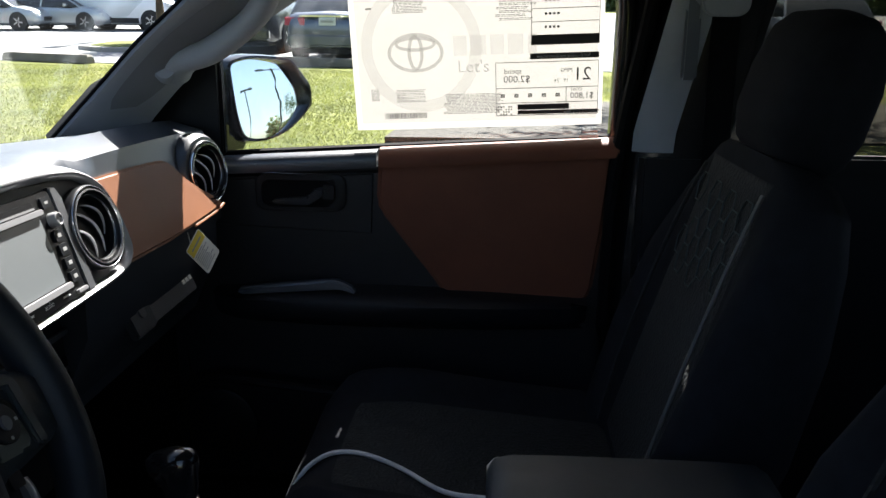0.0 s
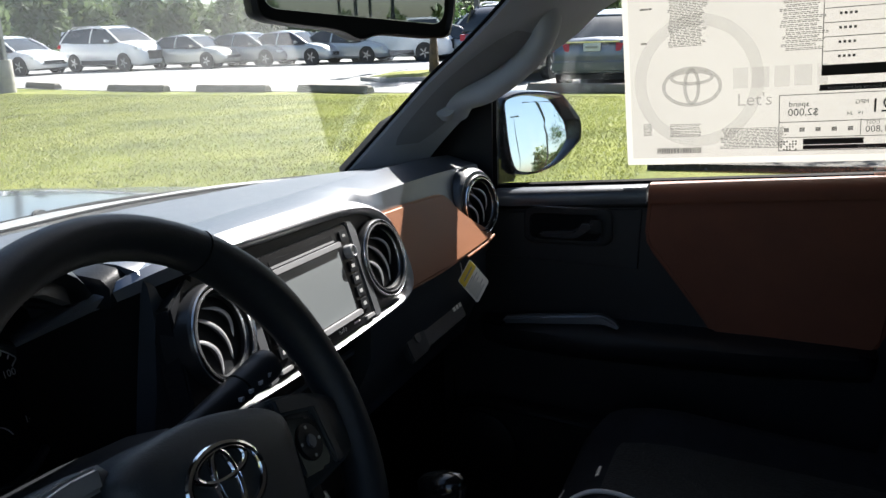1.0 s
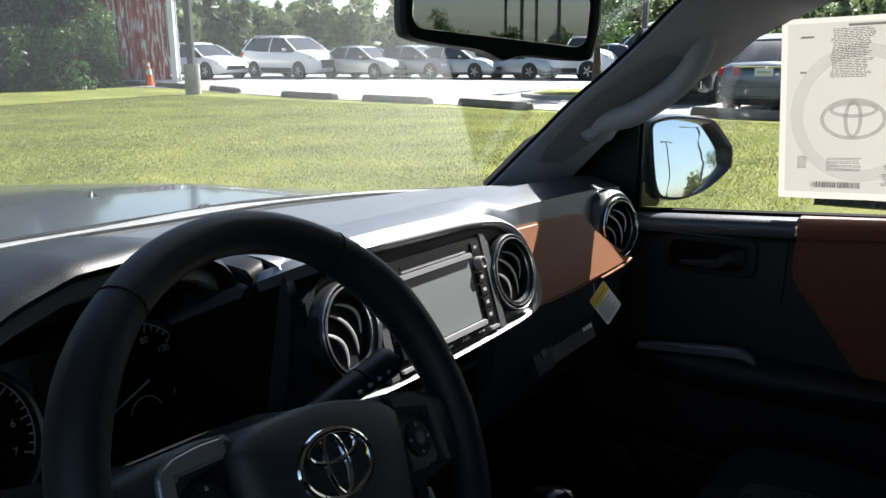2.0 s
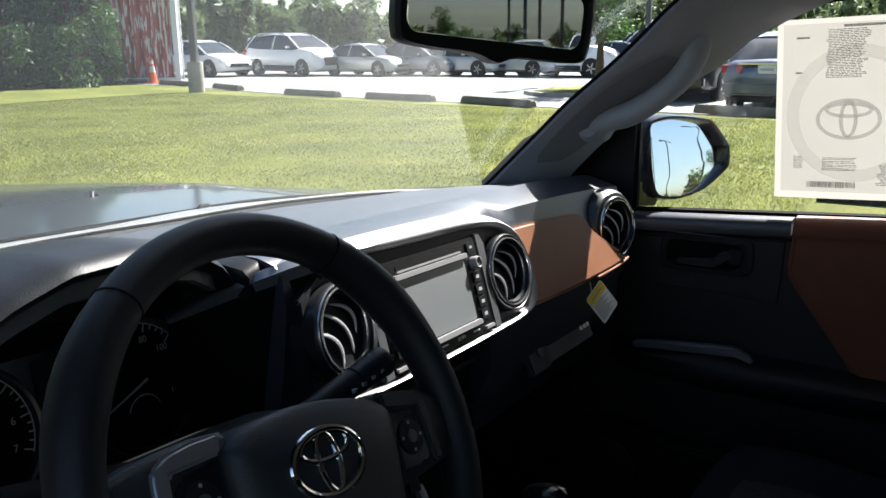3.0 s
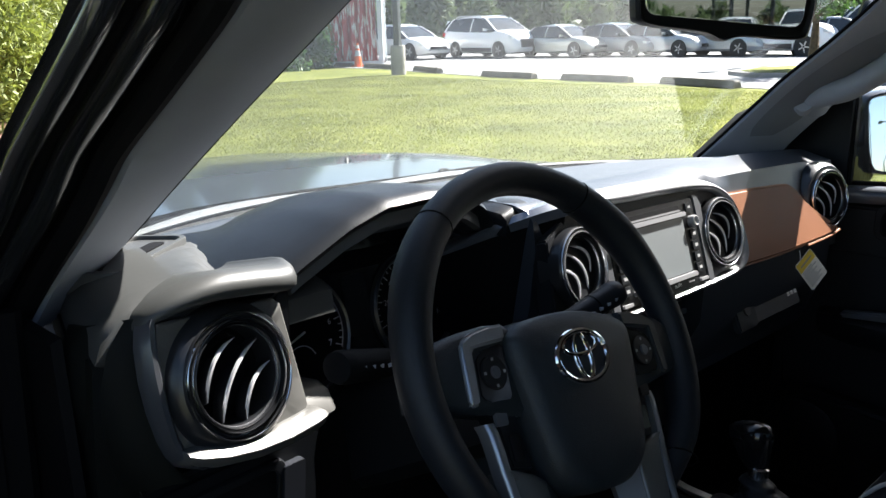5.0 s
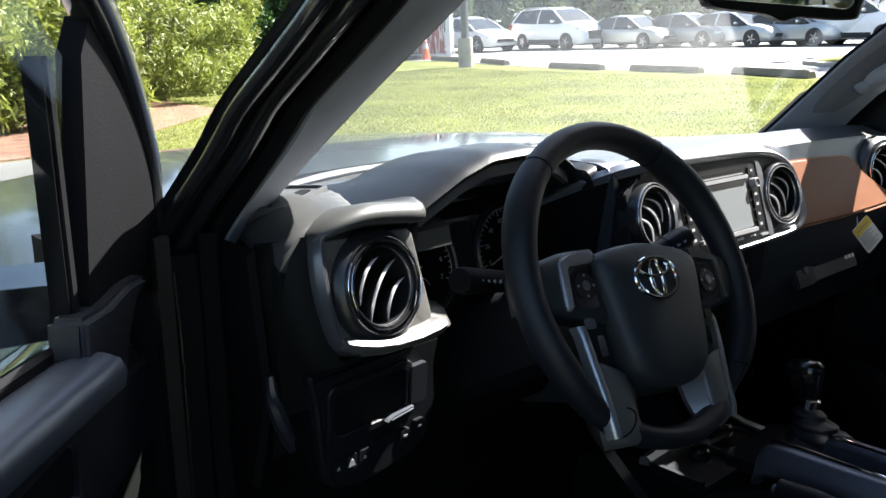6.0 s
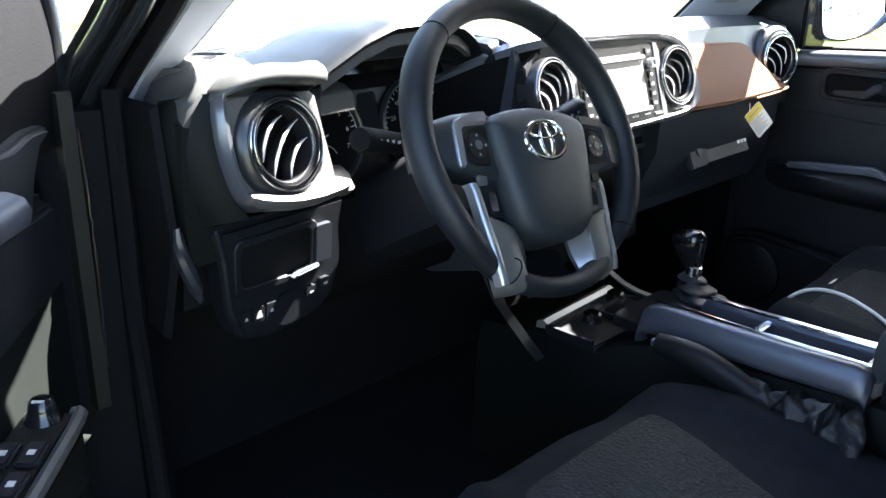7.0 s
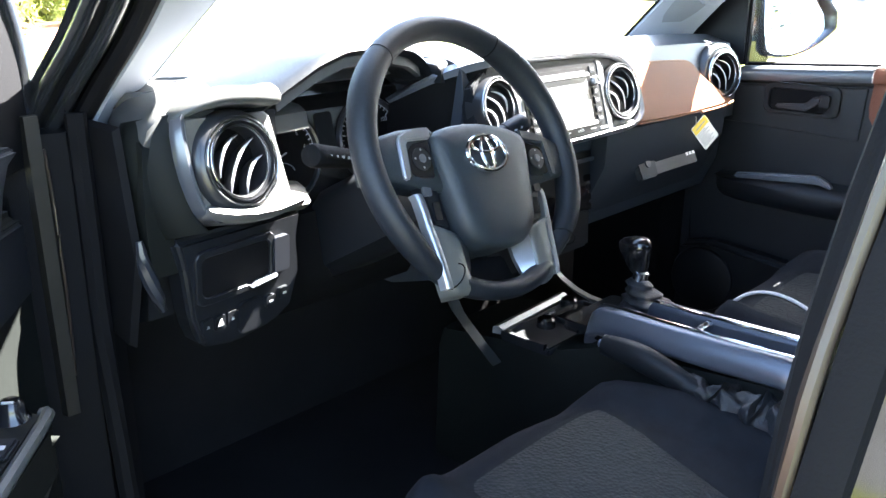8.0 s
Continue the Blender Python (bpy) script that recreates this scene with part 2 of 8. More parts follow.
def box(lo, hi, w=0.0, seg=2, bm=None):
    b = bmesh.new()
    bmesh.ops.create_cube(b, size=1.0)
    b.transform(Matrix.Translation([(p + q) / 2 for p, q in zip(lo, hi)]) @ Matrix.Diagonal([max(1e-4, abs(q - p)) for p, q in zip(lo, hi)] + [1]))
    bevel(b, w, seg)
    if bm is None:
        return b
    return merge(bm, b)


def merge(bm, other):
    me = bpy.data.meshes.new("tmp")
    other.to_mesh(me)
    other.free()
    bm.from_mesh(me)
    bpy.data.meshes.remove(me)
    return bm


def prism(pts, z0, z1, w=0.0, seg=2):
    bm = bmesh.new()
    vs = [bm.verts.new((x, y, z0)) for x, y in pts]
    f = bm.faces.new(vs)
    r = bmesh.ops.extrude_face_region(bm, geom=[f])
    for v in r["geom"]:
        if isinstance(v, bmesh.types.BMVert):
            v.co.z = z1
    bmesh.ops.recalc_face_normals(bm, faces=bm.faces)
    return bevel(bm, w, seg)


def loft(rings, caps=True, closed=True):
    bm = bmesh.new()
    rows = [[bm.verts.new(p) for p in r] for r in rings]
    n = len(rows[0])
    for a, b in zip(rows, rows[1:]):
        for i in range(n if closed else n - 1):
            j = (i + 1) % n
            try:
                bm.faces.new((a[i], a[j], b[j], b[i]))
            except ValueError:
                pass
    if caps:
        bm.faces.new(rows[0])
        bm.faces.new(rows[-1])
    return bm


def spline(pts, n=8):
    """A smooth line through points."""
    pts = [Vector(p) for p in pts]
    q = [pts[0] * 2 - pts[1]] + pts + [pts[-1] * 2 - pts[-2]]
    out = []
    for i in range(1, len(q) - 2):
        for k in range(n):
            s = k / n
            a, b, c, d = q[i - 1], q[i], q[i + 1], q[i + 2]
            out.append(0.5 * (2 * b + (c - a) * s + (2 * a - 5 * b + 4 * c - d) * s * s + (3 * b - a - 3 * c + d) * s ** 3))
    out.append(pts[-1])
    return out


def tube(pts, r, n=8, smooth=6, close=False, flat=1.0, up=(0, 0, 1)):
    line = spline(pts, smooth) if smooth else [Vector(p) for p in pts]
    rings = []
    for i, p in enumerate(line):
        a = line[max(0, i - 1)]
        b = line[min(len(line) - 1, i + 1)]
        d = (b - a).normalized()
        s = d.cross(Vector(up))
        if s.length < 1e-3:
            s = d.cross(Vector((1, 0, 0)))
        s.normalize()
        u = s.cross(d)
        rr = r(i / (len(line) - 1)) if callable(r) else r
        rings.append([p + s * (math.cos(2 * math.pi * k / n) * rr) + u * (math.sin(2 * math.pi * k / n) * rr * flat) for k in range(n)])
    return loft(rings)


def lathe(profile, n=40, closed=False):
    """Turns (radius, height) round z."""
    rings = []
    for k in range(n):
        a = 2 * math.pi * k / n
        rings.append([(r * math.cos(a), r * math.sin(a), h) for r, h in profile])
    rings.append(rings[0])
    bm = loft(rings, caps=False, closed=closed)
    bmesh.ops.remove_doubles(bm, verts=bm.verts, dist=1e-5)
    return bm


def frame_plate(outer, inner, z0, z1, w=0.0015):
    """A flat frame between two outlines with the same number of points."""
    rings = [[(*p, z0) for p in outer], [(*p, z1 - w) for p in outer],
             [(p[0] + (q[0] - p[0]) * 0.12, p[1] + (q[1] - p[1]) * 0.12, z1) for p, q in zip(outer, inner)],
             [(q[0] + (p[0] - q[0]) * 0.12, q[1] + (p[1] - q[1]) * 0.12, z1) for p, q in zip(outer, inner)],
             [(*q, z1 - w) for q in inner], [(*q, z0) for q in inner]]
    rings.append(rings[0])
    return loft(rings, caps=False)


def rounded(w, h, r, n=6, cx=0.0, cy=0.0):
    pts = []
    for sx, sy, a0 in ((1, 1, 0), (-1, 1, 90), (-1, -1, 180), (1, -1, 270)):
        for k in range(n + 1):
            a = radians(a0 + 90 * k / n)
            pts.append((cx + sx * (w / 2 - r) + r * math.cos(a), cy + sy * (h / 2 - r) + r * math.sin(a)))
    return pts


def around(poly, cx, cy, n=48):
    """The outline poly, met by n even rays from a centre."""
    out = []
    for k in range(n):
        a = 2 * math.pi * k / n
        dx, dy = math.cos(a), math.sin(a)
        best = 0
        for (x1, y1), (x2, y2) in zip(poly, poly[1:] + poly[:1]):
            ex, ey = x2 - x1, y2 - y1
            den = dx * ey - dy * ex
            if abs(den) < 1e-12:
                continue
            t = ((x1 - cx) * ey - (y1 - cy) * ex) / den
            s = ((x1 - cx) * dy - (y1 - cy) * dx) / den
            if t > best and -1e-6 <= s <= 1 + 1e-6:
                best = t
        out.append((cx + dx * best, cy + dy * best))
    return out


def circle(r, cx=0.0, cy=0.0, n=48):
    return [(cx + r * math.cos(2 * math.pi * k / n), cy + r * math.sin(2 * math.pi * k / n)) for k in range(n)]


def text_mesh(body, size):
    """Letters as a flat mesh, middle at the origin."""
    cu = bpy.data.curves.new("letters", "FONT")
    cu.body, cu.size, cu.align_x, cu.align_y, cu.resolution_u = body, size, "CENTER", "CENTER", 3
    ob = bpy.data.objects.new("letters", cu)
    me = bpy.data.meshes.new_from_object(ob)
    bm = bmesh.new()
    bm.from_mesh(me)
    bpy.data.objects.remove(ob)
    bpy.data.curves.remove(cu)
    bpy.data.meshes.remove(me)
    return bm


# ---------- truck: shell ----------
def shell():
    t = thing("truck_cab", "black pickup truck cab with grey trimmed pillars and roof lining", "truck", kind="structure")
    # floor, firewall, rear wall, roof
    part("floor", box((-0.80, -1.6, 0.50), (0.80, 0.75, 0.55), 0.01), M_CARPET, t, "black carpeted cab floor")
    part("firewall", box((-0.80, 0.60, 0.50), (0.80, 0.66, 1.20), 0.01), M_CARPET, t)
    part("rear_wall", box((-0.80, -1.66, 0.50), (0.80, -1.60, 1.22), 0.01), M_FABRIC, t)
    roof_out, roof_in = [], []
    for i in range(15):
        x = -0.66 + 1.32 * i / 14
        sag = 0.055 * (abs(x) / 0.66) ** 2.2
        front = 0.096 - 0.093 * (abs(x) / 0.66) ** 2
        roof_out.append([(x * 1.05, front + 0.02, 1.655 - sag), (x * 1.05, -0.25, 1.765 - sag), (x * 1.05, -0.9, 1.79 - sag), (x * 1.05, -1.65, 1.73 - sag)])
        roof_in.append([(x, front - 0.02, 1.62 - sag), (x, -0.25, 1.715 - sag), (x, -0.9, 1.735 - sag), (x, -1.62, 1.68 - sag)])
    part("roof", loft([a + b[::-1] for a, b in zip(roof_out, roof_in)]), M_PAINT, t, "black painted roof")
    part("headliner", loft([[Vector(p) - Vector((0, 0, 0.006)) for p in b] + [Vector(p) - Vector((0, 0, 0.014)) for p in b[::-1]] for b in roof_in]), M_HEADLINER, t, "pale grey roof lining")
    for s in (-1, 1):
        # inner cover of the windscreen pillar, a broad curved strip
        edge_a = spline([(0.62, 0.44, 1.235), (0.60, 0.395, 1.27), (0.575, 0.309, 1.345), (0.55, 0.229, 1.414), (0.52, 0.123, 1.50), (0.495, 0.04, 1.572), (0.475, -0.03, 1.62)], 5)
        edge_b = spline([(0.715, 0.325, 1.225), (0.70, 0.29, 1.275), (0.683, 0.214, 1.35), (0.68, 0.16, 1.398), (0.682, 0.03, 1.474), (0.676, -0.04, 1.53), (0.655, -0.15, 1.58)], 5)
        if s > 0:
            edge_a = [p + Vector((0.007, -0.002, 0)) * min(1.0, max(0.0, (p.z - 1.42) / 0.05)) for p in edge_a]
        rings = []
        for a, b in zip(edge_a, edge_b):
            mid = (a + b) / 2 + Vector((-0.016, -0.006, 0.004))
            back = (a + b) / 2 + Vector((0.03, 0.03, 0.012))
            ring = [a, a * 0.72 + b * 0.28 + Vector((-0.008, -0.006, 0.002)), mid, a * 0.25 + b * 0.75 + Vector((-0.008, -0.006, 0.0)), b, b + Vector((0.012, 0.015, 0)), back, a + Vector((0.006, 0.015, 0.002))]
            rings.append([(s * p.x, p.y, p.z) for p in ring])
        part("pillar_cover", loft(rings), M_TRIM, t, "grey plastic windscreen pillar cover", sharp=50)
        if s > 0:
            # sunk panel behind the grab handle
            rings = []
            for k in range(7, 21):
                a, b = edge_a[k], edge_b[k]
                wide = 0.30 * math.sqrt(max(0.02, 1 - ((k - 13.5) / 7.0) ** 4))
                ring = []
                for q in (0.5 - wide, 0.5 - wide * 0.5, 0.5, 0.5 + wide * 0.5, 0.5 + wide):
                    lift = Vector((-0.016, -0.006, 0.004)) * (1 - (2 * q - 1) ** 2)
                    ring.append(a.lerp(b, q) + lift + Vector((-0.0022, -0.0022, 0.0)))
                rings.append(ring)
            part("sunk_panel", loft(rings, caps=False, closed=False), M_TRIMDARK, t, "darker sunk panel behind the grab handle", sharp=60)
        # outer painted pillar with a rubber seal
        rings = []
        for a, b in zip(edge_a, edge_b):
            p0, p1 = a + Vector((0.014, 0.006, 0.006)), b + Vector((0.02, 0.02, 0.0))
            p2, p3 = b + Vector((0.080, 0.050, 0.0)), a + Vector((0.105, 0.060, 0.010))
            if s > 0:
                # slimmer behind the glass, wider at the foot
                k = min(1.0, max(0.0, (b.z - 1.34) / 0.05))
                p1, p2, p3 = p1.lerp(b + Vector((0.010, 0.030, 0.012)), k), p2.lerp(b + Vector((0.060, 0.080, 0.030)), k), p3.lerp(a + Vector((0.100, 0.012, 0.0)), k)
            rings.append([(s * q.x, q.y, q.z) for q in (p0, p1, (p1 + p2) / 2 + Vector((0.006, -0.012, 0)), p2, p3)])
        part("pillar", loft(rings), M_PAINT if s < 0 else M_RUBBER, t, "black windscreen pillar", sharp=50)
        off = 0.018 if s < 0 else 0.008
        part("door_seal", tube([(s * (p.x + off), p.y + 0.022 - off, p.z) for p in edge_b[::3]] + [(s * 0.672, -0.35, 1.60), (s * 0.668, -0.53, 1.60)], 0.011 if s < 0 else 0.006, 8, 4), M_RUBBER, t, "black rubber door seal")
        if s < 0:
            for off, up_, r_, mt in ((0.046, 0.002, 0.010, M_PAINT), (0.074, -0.004, 0.009, M_PAINT), (0.060, 0.004, 0.006, M_RUBBER)):
                part("pillar_lip", tube([(s * (p.x + off), p.y - 0.012 + off * 0.45, p.z + up_) for p in edge_b[::3]], r_, 10, 4), mt, t, "gloss black pillar lip" if mt is M_PAINT else "black rubber pillar strip", sharp=70)
        part("glass_edge", tube([(s * (p.x - 0.003), p.y + 0.006, p.z + 0.004) for p in edge_a[::3]], 0.0045 if s < 0 else 0.003, 6, 3), M_RUBBER, t, "black windscreen edge")
        # lower hinge post beside the footwell
        part("hinge_post", loft([[(s * x, y, z) for x, y in ((0.735, 0.30), (0.76, 0.285), (0.83, 0.30), (0.86, 0.36), (0.86, 0.50), (0.735, 0.50))] for z in (0.52, 0.8, 1.1, 1.24)]), M_RUBBER, t, "black door hinge post")
        if s < 0:
            part("post_flange", loft([[(-0.806, 0.296, z), (-0.803, 0.284, z), (-0.788, 0.283, z), (-0.786, 0.296, z)] for z in (0.90, 1.0, 1.15, 1.262)]), M_FLANGE, t, "dark brown painted flange on the hinge post")
            part("flange_edge", tube([(-0.787, 0.284, 0.95), (-0.7845, 0.283, 1.05), (-0.784, 0.283, 1.15), (-0.786, 0.284, 1.225)], 0.0016, 8, 4), M_EDGELIGHT, t, "brown highlight line on the flange edge")
        part("kick_panel", loft([[(s * x, y, z) for x, y in ((0.70, 0.33), (0.735, 0.30), (0.738, 0.56), (0.70, 0.58))] for z in (0.54, 0.8, 1.0, 1.12)]), M_RUBBER, t)
        part("post_seal", tube([(s * 0.745, 0.288, 1.26), (s * 0.75, 0.278, 1.1), (s * 0.752, 0.272, 0.9), (s * 0.75, 0.25, 0.7), (s * 0.75, 0.16, 0.585), (s * 0.75, 0.0, 0.565), (s * 0.75, -0.5, 0.565)], 0.012, 8, 4), M_RUBBER, t, "black rubber door seal")
        part("sill", box((s * 0.70, -0.56, 0.44), (s * 0.84, 0.34, 0.56), 0.02, 3), M_PAINT, t, "black painted door sill")
        # middle post
        yb = -0.535
        rings = []
        for z, y0, x0 in ((0.55, yb, 0.755), (0.9, yb, 0.755), (1.2, yb - 0.012, 0.745), (1.3, yb - 0.02, 0.725), (1.5, yb - 0.05, 0.695), (1.65, yb - 0.08, 0.655)):
            rings.append([(s * x, y, z) for x, y in ((x0 - 0.035, y0 - 0.035), (x0 - 0.025, y0 - 0.012), (x0 + 0.02, y0), (x0 + 0.075, y0 - 0.004), (x0 + 0.08, y0 - 0.15), (x0 - 0.035, y0 - 0.16))])
        part("middle_post", loft(rings), M_JAMB if s < 0 else M_PAINT, t, "gloss black painted middle door post")
        if s < 0:
            post = ((0.56, yb, 0.755), (0.9, yb, 0.755), (1.2, yb - 0.012, 0.745), (1.3, yb - 0.02, 0.725), (1.5, yb - 0.05, 0.695), (1.64, yb - 0.08, 0.657))
            part("post_rubber", loft([[(s * (x0 + x), y0 + y, z) for x, y in ((0.074, -0.010), (0.081, -0.011), (0.0835, -0.018), (0.0825, -0.030), (0.076, -0.032))] for z, y0, x0 in post]), M_RUBBER, t, "broad black rubber band on the post", sharp=60)
            # highlight of the post's front edge, added as a brown bead
            part("post_edge", tube([(s * (x0 + 0.0755), y0 - 0.0065, z) for z, y0, x0 in post], 0.0042, 8, 3), M_EDGELIGHT, t, "brown highlight line on the post edge")
            part("post_strip", loft([[(s * (x0 + x), y0 + y, z) for x, y in ((0.018, 0.004), (0.024, 0.009), (0.046, 0.008), (0.050, 0.003), (0.046, -0.002), (0.022, -0.001))] for z, y0, x0 in ((0.56, yb, 0.755), (0.9, yb, 0.755), (1.2, yb - 0.012, 0.745), (1.3, yb - 0.02, 0.725), (1.5, yb - 0.05, 0.695), (1.64, yb - 0.08, 0.657))]), M_RUBBER, t, "black rubber post strip")
        rings = []
        for z, y0, x0 in ((1.235, yb - 0.03, 0.715), (1.27, yb - 0.03, 0.705), (1.5, yb - 0.075, 0.665), (1.66, yb - 0.10, 0.63)):
            rings.append([(s * x, y, z) for x, y in ((x0 + 0.004, y0 + 0.012), (x0 - 0.010, y0 - 0.004), (x0 - 0.014, y0 - 0.030), (x0 - 0.012, y0 - 0.056), (x0 + 0.006, y0 - 0.062), (x0 + 0.012, y0))])
        part("post_cover", loft(rings), M_TRIM, t, "grey plastic middle post cover")
        part("post_back", loft([[(s * x, y, z) for x, y in ((x0 + 0.005, y0 - 0.058), (x0 - 0.004, y0 - 0.064), (x0 - 0.004, y0 - 0.150), (x0 + 0.012, y0 - 0.155))] for z, y0, x0 in ((1.235, yb - 0.03, 0.715), (1.27, yb - 0.03, 0.705), (1.5, yb - 0.075, 0.665), (1.66, yb - 0.10, 0.63))]), M_PLAST, t)
        if s > 0:
            part("post_shield", box((s * 0.752, yb - 0.03, 0.6), (s * 0.77, yb + 0.035, 1.24), 0.004), M_RUBBER, t)
        part("post_foot", box((s * 0.70, yb - 0.19, 0.55), (s * 0.735, yb - 0.03, 1.235), 0.01), M_PLAST, t)
        part("post_seal", tube([(s * 0.735, yb + 0.012, 0.58), (s * 0.735, yb + 0.012, 1.0), (s * 0.722, yb + 0.004, 1.24), (s * 0.685, yb - 0.035, 1.5), (s * 0.655, yb - 0.05, 1.62)], 0.012, 8, 4), M_RUBBER, t)
        part("cant_rail", box((s * 0.655, -1.62, 1.585), (s * 0.735, -0.32, 1.64), 0.015, 3), M_PAINT, t, "black roof rail")
        # unseen block above the post, added to keep sun off the passenger backrest
        if s > 0:
            part("sun_block", box((0.60, -0.70, 1.605), (0.775, -0.50, 1.66), 0.012, 2), M_RUBBER, t, "unseen black block that stops sun at the roof rail")
        # rear doors: lower panel, window surround, tinted pane
        part("rear_door", box((s * 0.74, -1.6, 0.55), (s * 0.80, -0.72, 1.215), 0.01), M_PLAST, t, "closed black rear door")
        part("rear_belt", box((s * 0.722, -1.58, 1.20), (s * 0.74, -0.73, 1.232), 0.006), M_PLAST, t)
        part("rear_post", box((s * 0.62, -1.66, 1.2), (s * 0.80, -1.36, 1.72), 0.02), M_TRIM, t)
        pane = part("rear_side_pane", loft([[(s * 0.765, -0.72, 1.21), (s * 0.765, -1.37, 1.21), (s * 0.69, -1.37, 1.64), (s * 0.69, -0.74, 1.64)], [(s * 0.769, -0.72, 1.21), (s * 0.769, -1.37, 1.21), (s * 0.694, -1.37, 1.64), (s * 0.694, -0.74, 1.64)]]), M_TINTSIDE, t, "dark tinted rear side window")
        pane.visible_shadow = False
    pane = part("rear_window", loft([[(-0.63, -1.635, 1.22), (0.63, -1.635, 1.22), (0.60, -1.60, 1.68), (-0.60, -1.60, 1.68)], [(-0.63, -1.631, 1.22), (0.63, -1.631, 1.22), (0.60, -1.596, 1.68), (-0.60, -1.596, 1.68)]]), M_TINT, t)
    pane.visible_shadow = False
    # windscreen
    outer, inner = [], []
    for i in range(13):
        u = -1 + 2 * i / 12
        lo_ = Vector((u * 0.645, 0.645 - 0.165 * abs(u) ** 2.5, 1.228))
        hi_ = Vector((u * 0.487, 0.125 - 0.105 * u * u, 1.645 - 0.025 * u * u))
        outer.append([lo_ * (1 - k / 6) + hi_ * (k / 6) + Vector((0, 0.02, 0.025)) * math.sin(math.pi * k / 6) for k in range(7)])
        inner.append([p - Vector((0, 0.003, 0.004)) for p in outer[-1]])
    pane = part("windscreen", loft([a + b[::-1] for a, b in zip(outer, inner)]), M_DUSTY, t, "clear curved windscreen with a film of dust")
    pane.visible_shadow = False
    # black border along the foot of the glass
    part("glass_border", loft([[a[0] - Vector((0, 0.004, 0.004)), a[0].lerp(a[1], 0.16) - Vector((0, 0.004, 0.005)), a[0].lerp(a[1], 0.16) - Vector((0, 0.005, 0.007)), a[0] - Vector((0, 0.006, 0.006))] for a in outer]), M_RUBBER, t, "black border along the foot of the windscreen")
    # bonnet with a raised middle, and the cowl in front of the glass
    rings = []
    for j in range(11):
        v = j / 10
        y = 0.728 + 1.032 * v
        ring = []
        for i in range(25):
            u = -1 + 2 * i / 24
            z = 1.2170 - 0.088 * max(0.0, v - 0.24) ** 1.15 - 0.055 * abs(u) ** 5 - 0.05 * (v > 0.95)
            z += 0.022 * (1 / (1 + math.exp(-(0.55 - abs(u)) * 30)))
            yy = y - 0.17 * abs(u) ** 2.5 * (1 - v) - 0.10 * u * u * v
            ring.append((u * 0.88, yy, z))
        rings.append(ring)
    bm = loft([r + [(x * 0.99, y, z - 0.02) for x, y, z in r[::-1]] for r in rings])
    part("bonnet", bm, M_BONNET, t, "gloss black bonnet with raised middle", sharp=60)
    rings = []
    for i in range(17):
        u = -1 + 2 * i / 16
        yy = 0.655 - 0.17 * abs(u) ** 2.5
        rings.append([(u * 0.78, yy - 0.06, 1.205), (u * 0.78, yy - 0.055, 1.219), (u * 0.78, yy + 0.05, 1.198 - 0.03 * abs(u) ** 3), (u * 0.78, yy + 0.06, 1.17)])
    part("cowl_floor", box((-0.80, 0.40, 1.13), (0.80, 0.66, 1.15), 0.004), M_RUBBER, t, "black closing panel under the cowl")
    part("cowl", loft(rings), M_SATINB, t, "black plastic cowl")
    # pale strip for sun glare on the cowl, its width wavering like a streak
    rings = []
    for i in range(25):
        u = -1 + 2 * i / 24
        x, yy = u * 0.66, 0.668 - 0.165 * abs(u) ** 2.5
        wide = 0.020 * (1 - 0.6 * abs(u) ** 3) * (1 + 0.65 * math.sin(9 * u))
        zz = 1.2462 - 0.006 * abs(u) ** 3 - 0.0030 * (0.5 + 0.5 * math.sin(7 * u + 1.0)) ** 2
        rings.append([(x, yy - 0.008, zz - 0.02), (x, yy - 0.006, zz - 0.003), (x, yy, zz), (x, yy + wide, zz - 0.001), (x, yy + wide + 0.006, zz - 0.006), (x, yy + wide + 0.006, zz - 0.03)])
    part("cowl_seal", tube([(p[2][0], p[2][1] - 0.010, p[2][2] - 0.0035) for p in rings], 0.0024, 8, 2), M_RUBBER, t, "black rubber seal at the glass foot")
    # the tapered shadow of the bonnet gap, modelled as a dark bead
    part("cowl_gap", tube([(p[3][0], p[3][1] + 0.012, p[3][2] - 0.004) for p in rings], lambda q: 0.0046 + 0.0026 * math.sin(20 * q), 8, 2), M_RUBBER, t, "black bead standing in for the bonnet gap's shadow")
    part("cowl_strip", loft(rings), M_COWL, t, "grey moulding in front of the glass, pale for sun glare")
    part("washer_nozzle", tube([(0.150, 0.700, 1.230), (0.158, 0.704, 1.2435), (0.176, 0.708, 1.2425)], 0.0055, 8, 3), M_PLAST, t, "small black washer nozzle")
    part("bonnet_nozzle", tube([(0.150, 0.975, 1.232), (0.158, 0.985, 1.2425), (0.172, 0.99, 1.236)], 0.0045, 8, 3), M_PLAST, t, "small black washer nozzle on the bonnet")
    for s in (-1, 1):
        part("fender", loft([[(s * 0.86, y, 0.55), (s * 0.94, y, 0.55), (s * 0.945, y, 0.95), (s * (0.93 - k * 0.01), y, 1.09 - k * 0.01), (s * 0.86, y, 1.125 - k * 0.01)] for k, y in enumerate((0.50, 0.8, 1.2, 1.6))]), M_PAINT, t, "gloss black front wing")
    part("grille", box((-0.86, 1.62, 0.55), (0.86, 1.72, 1.10), 0.04, 3), M_PLAST, t)
    part("cargo_bed", box((-0.92, -3.3, 0.55), (0.92, -1.72, 1.20), 0.03, 3), M_PAINT, t, "black cargo bed")
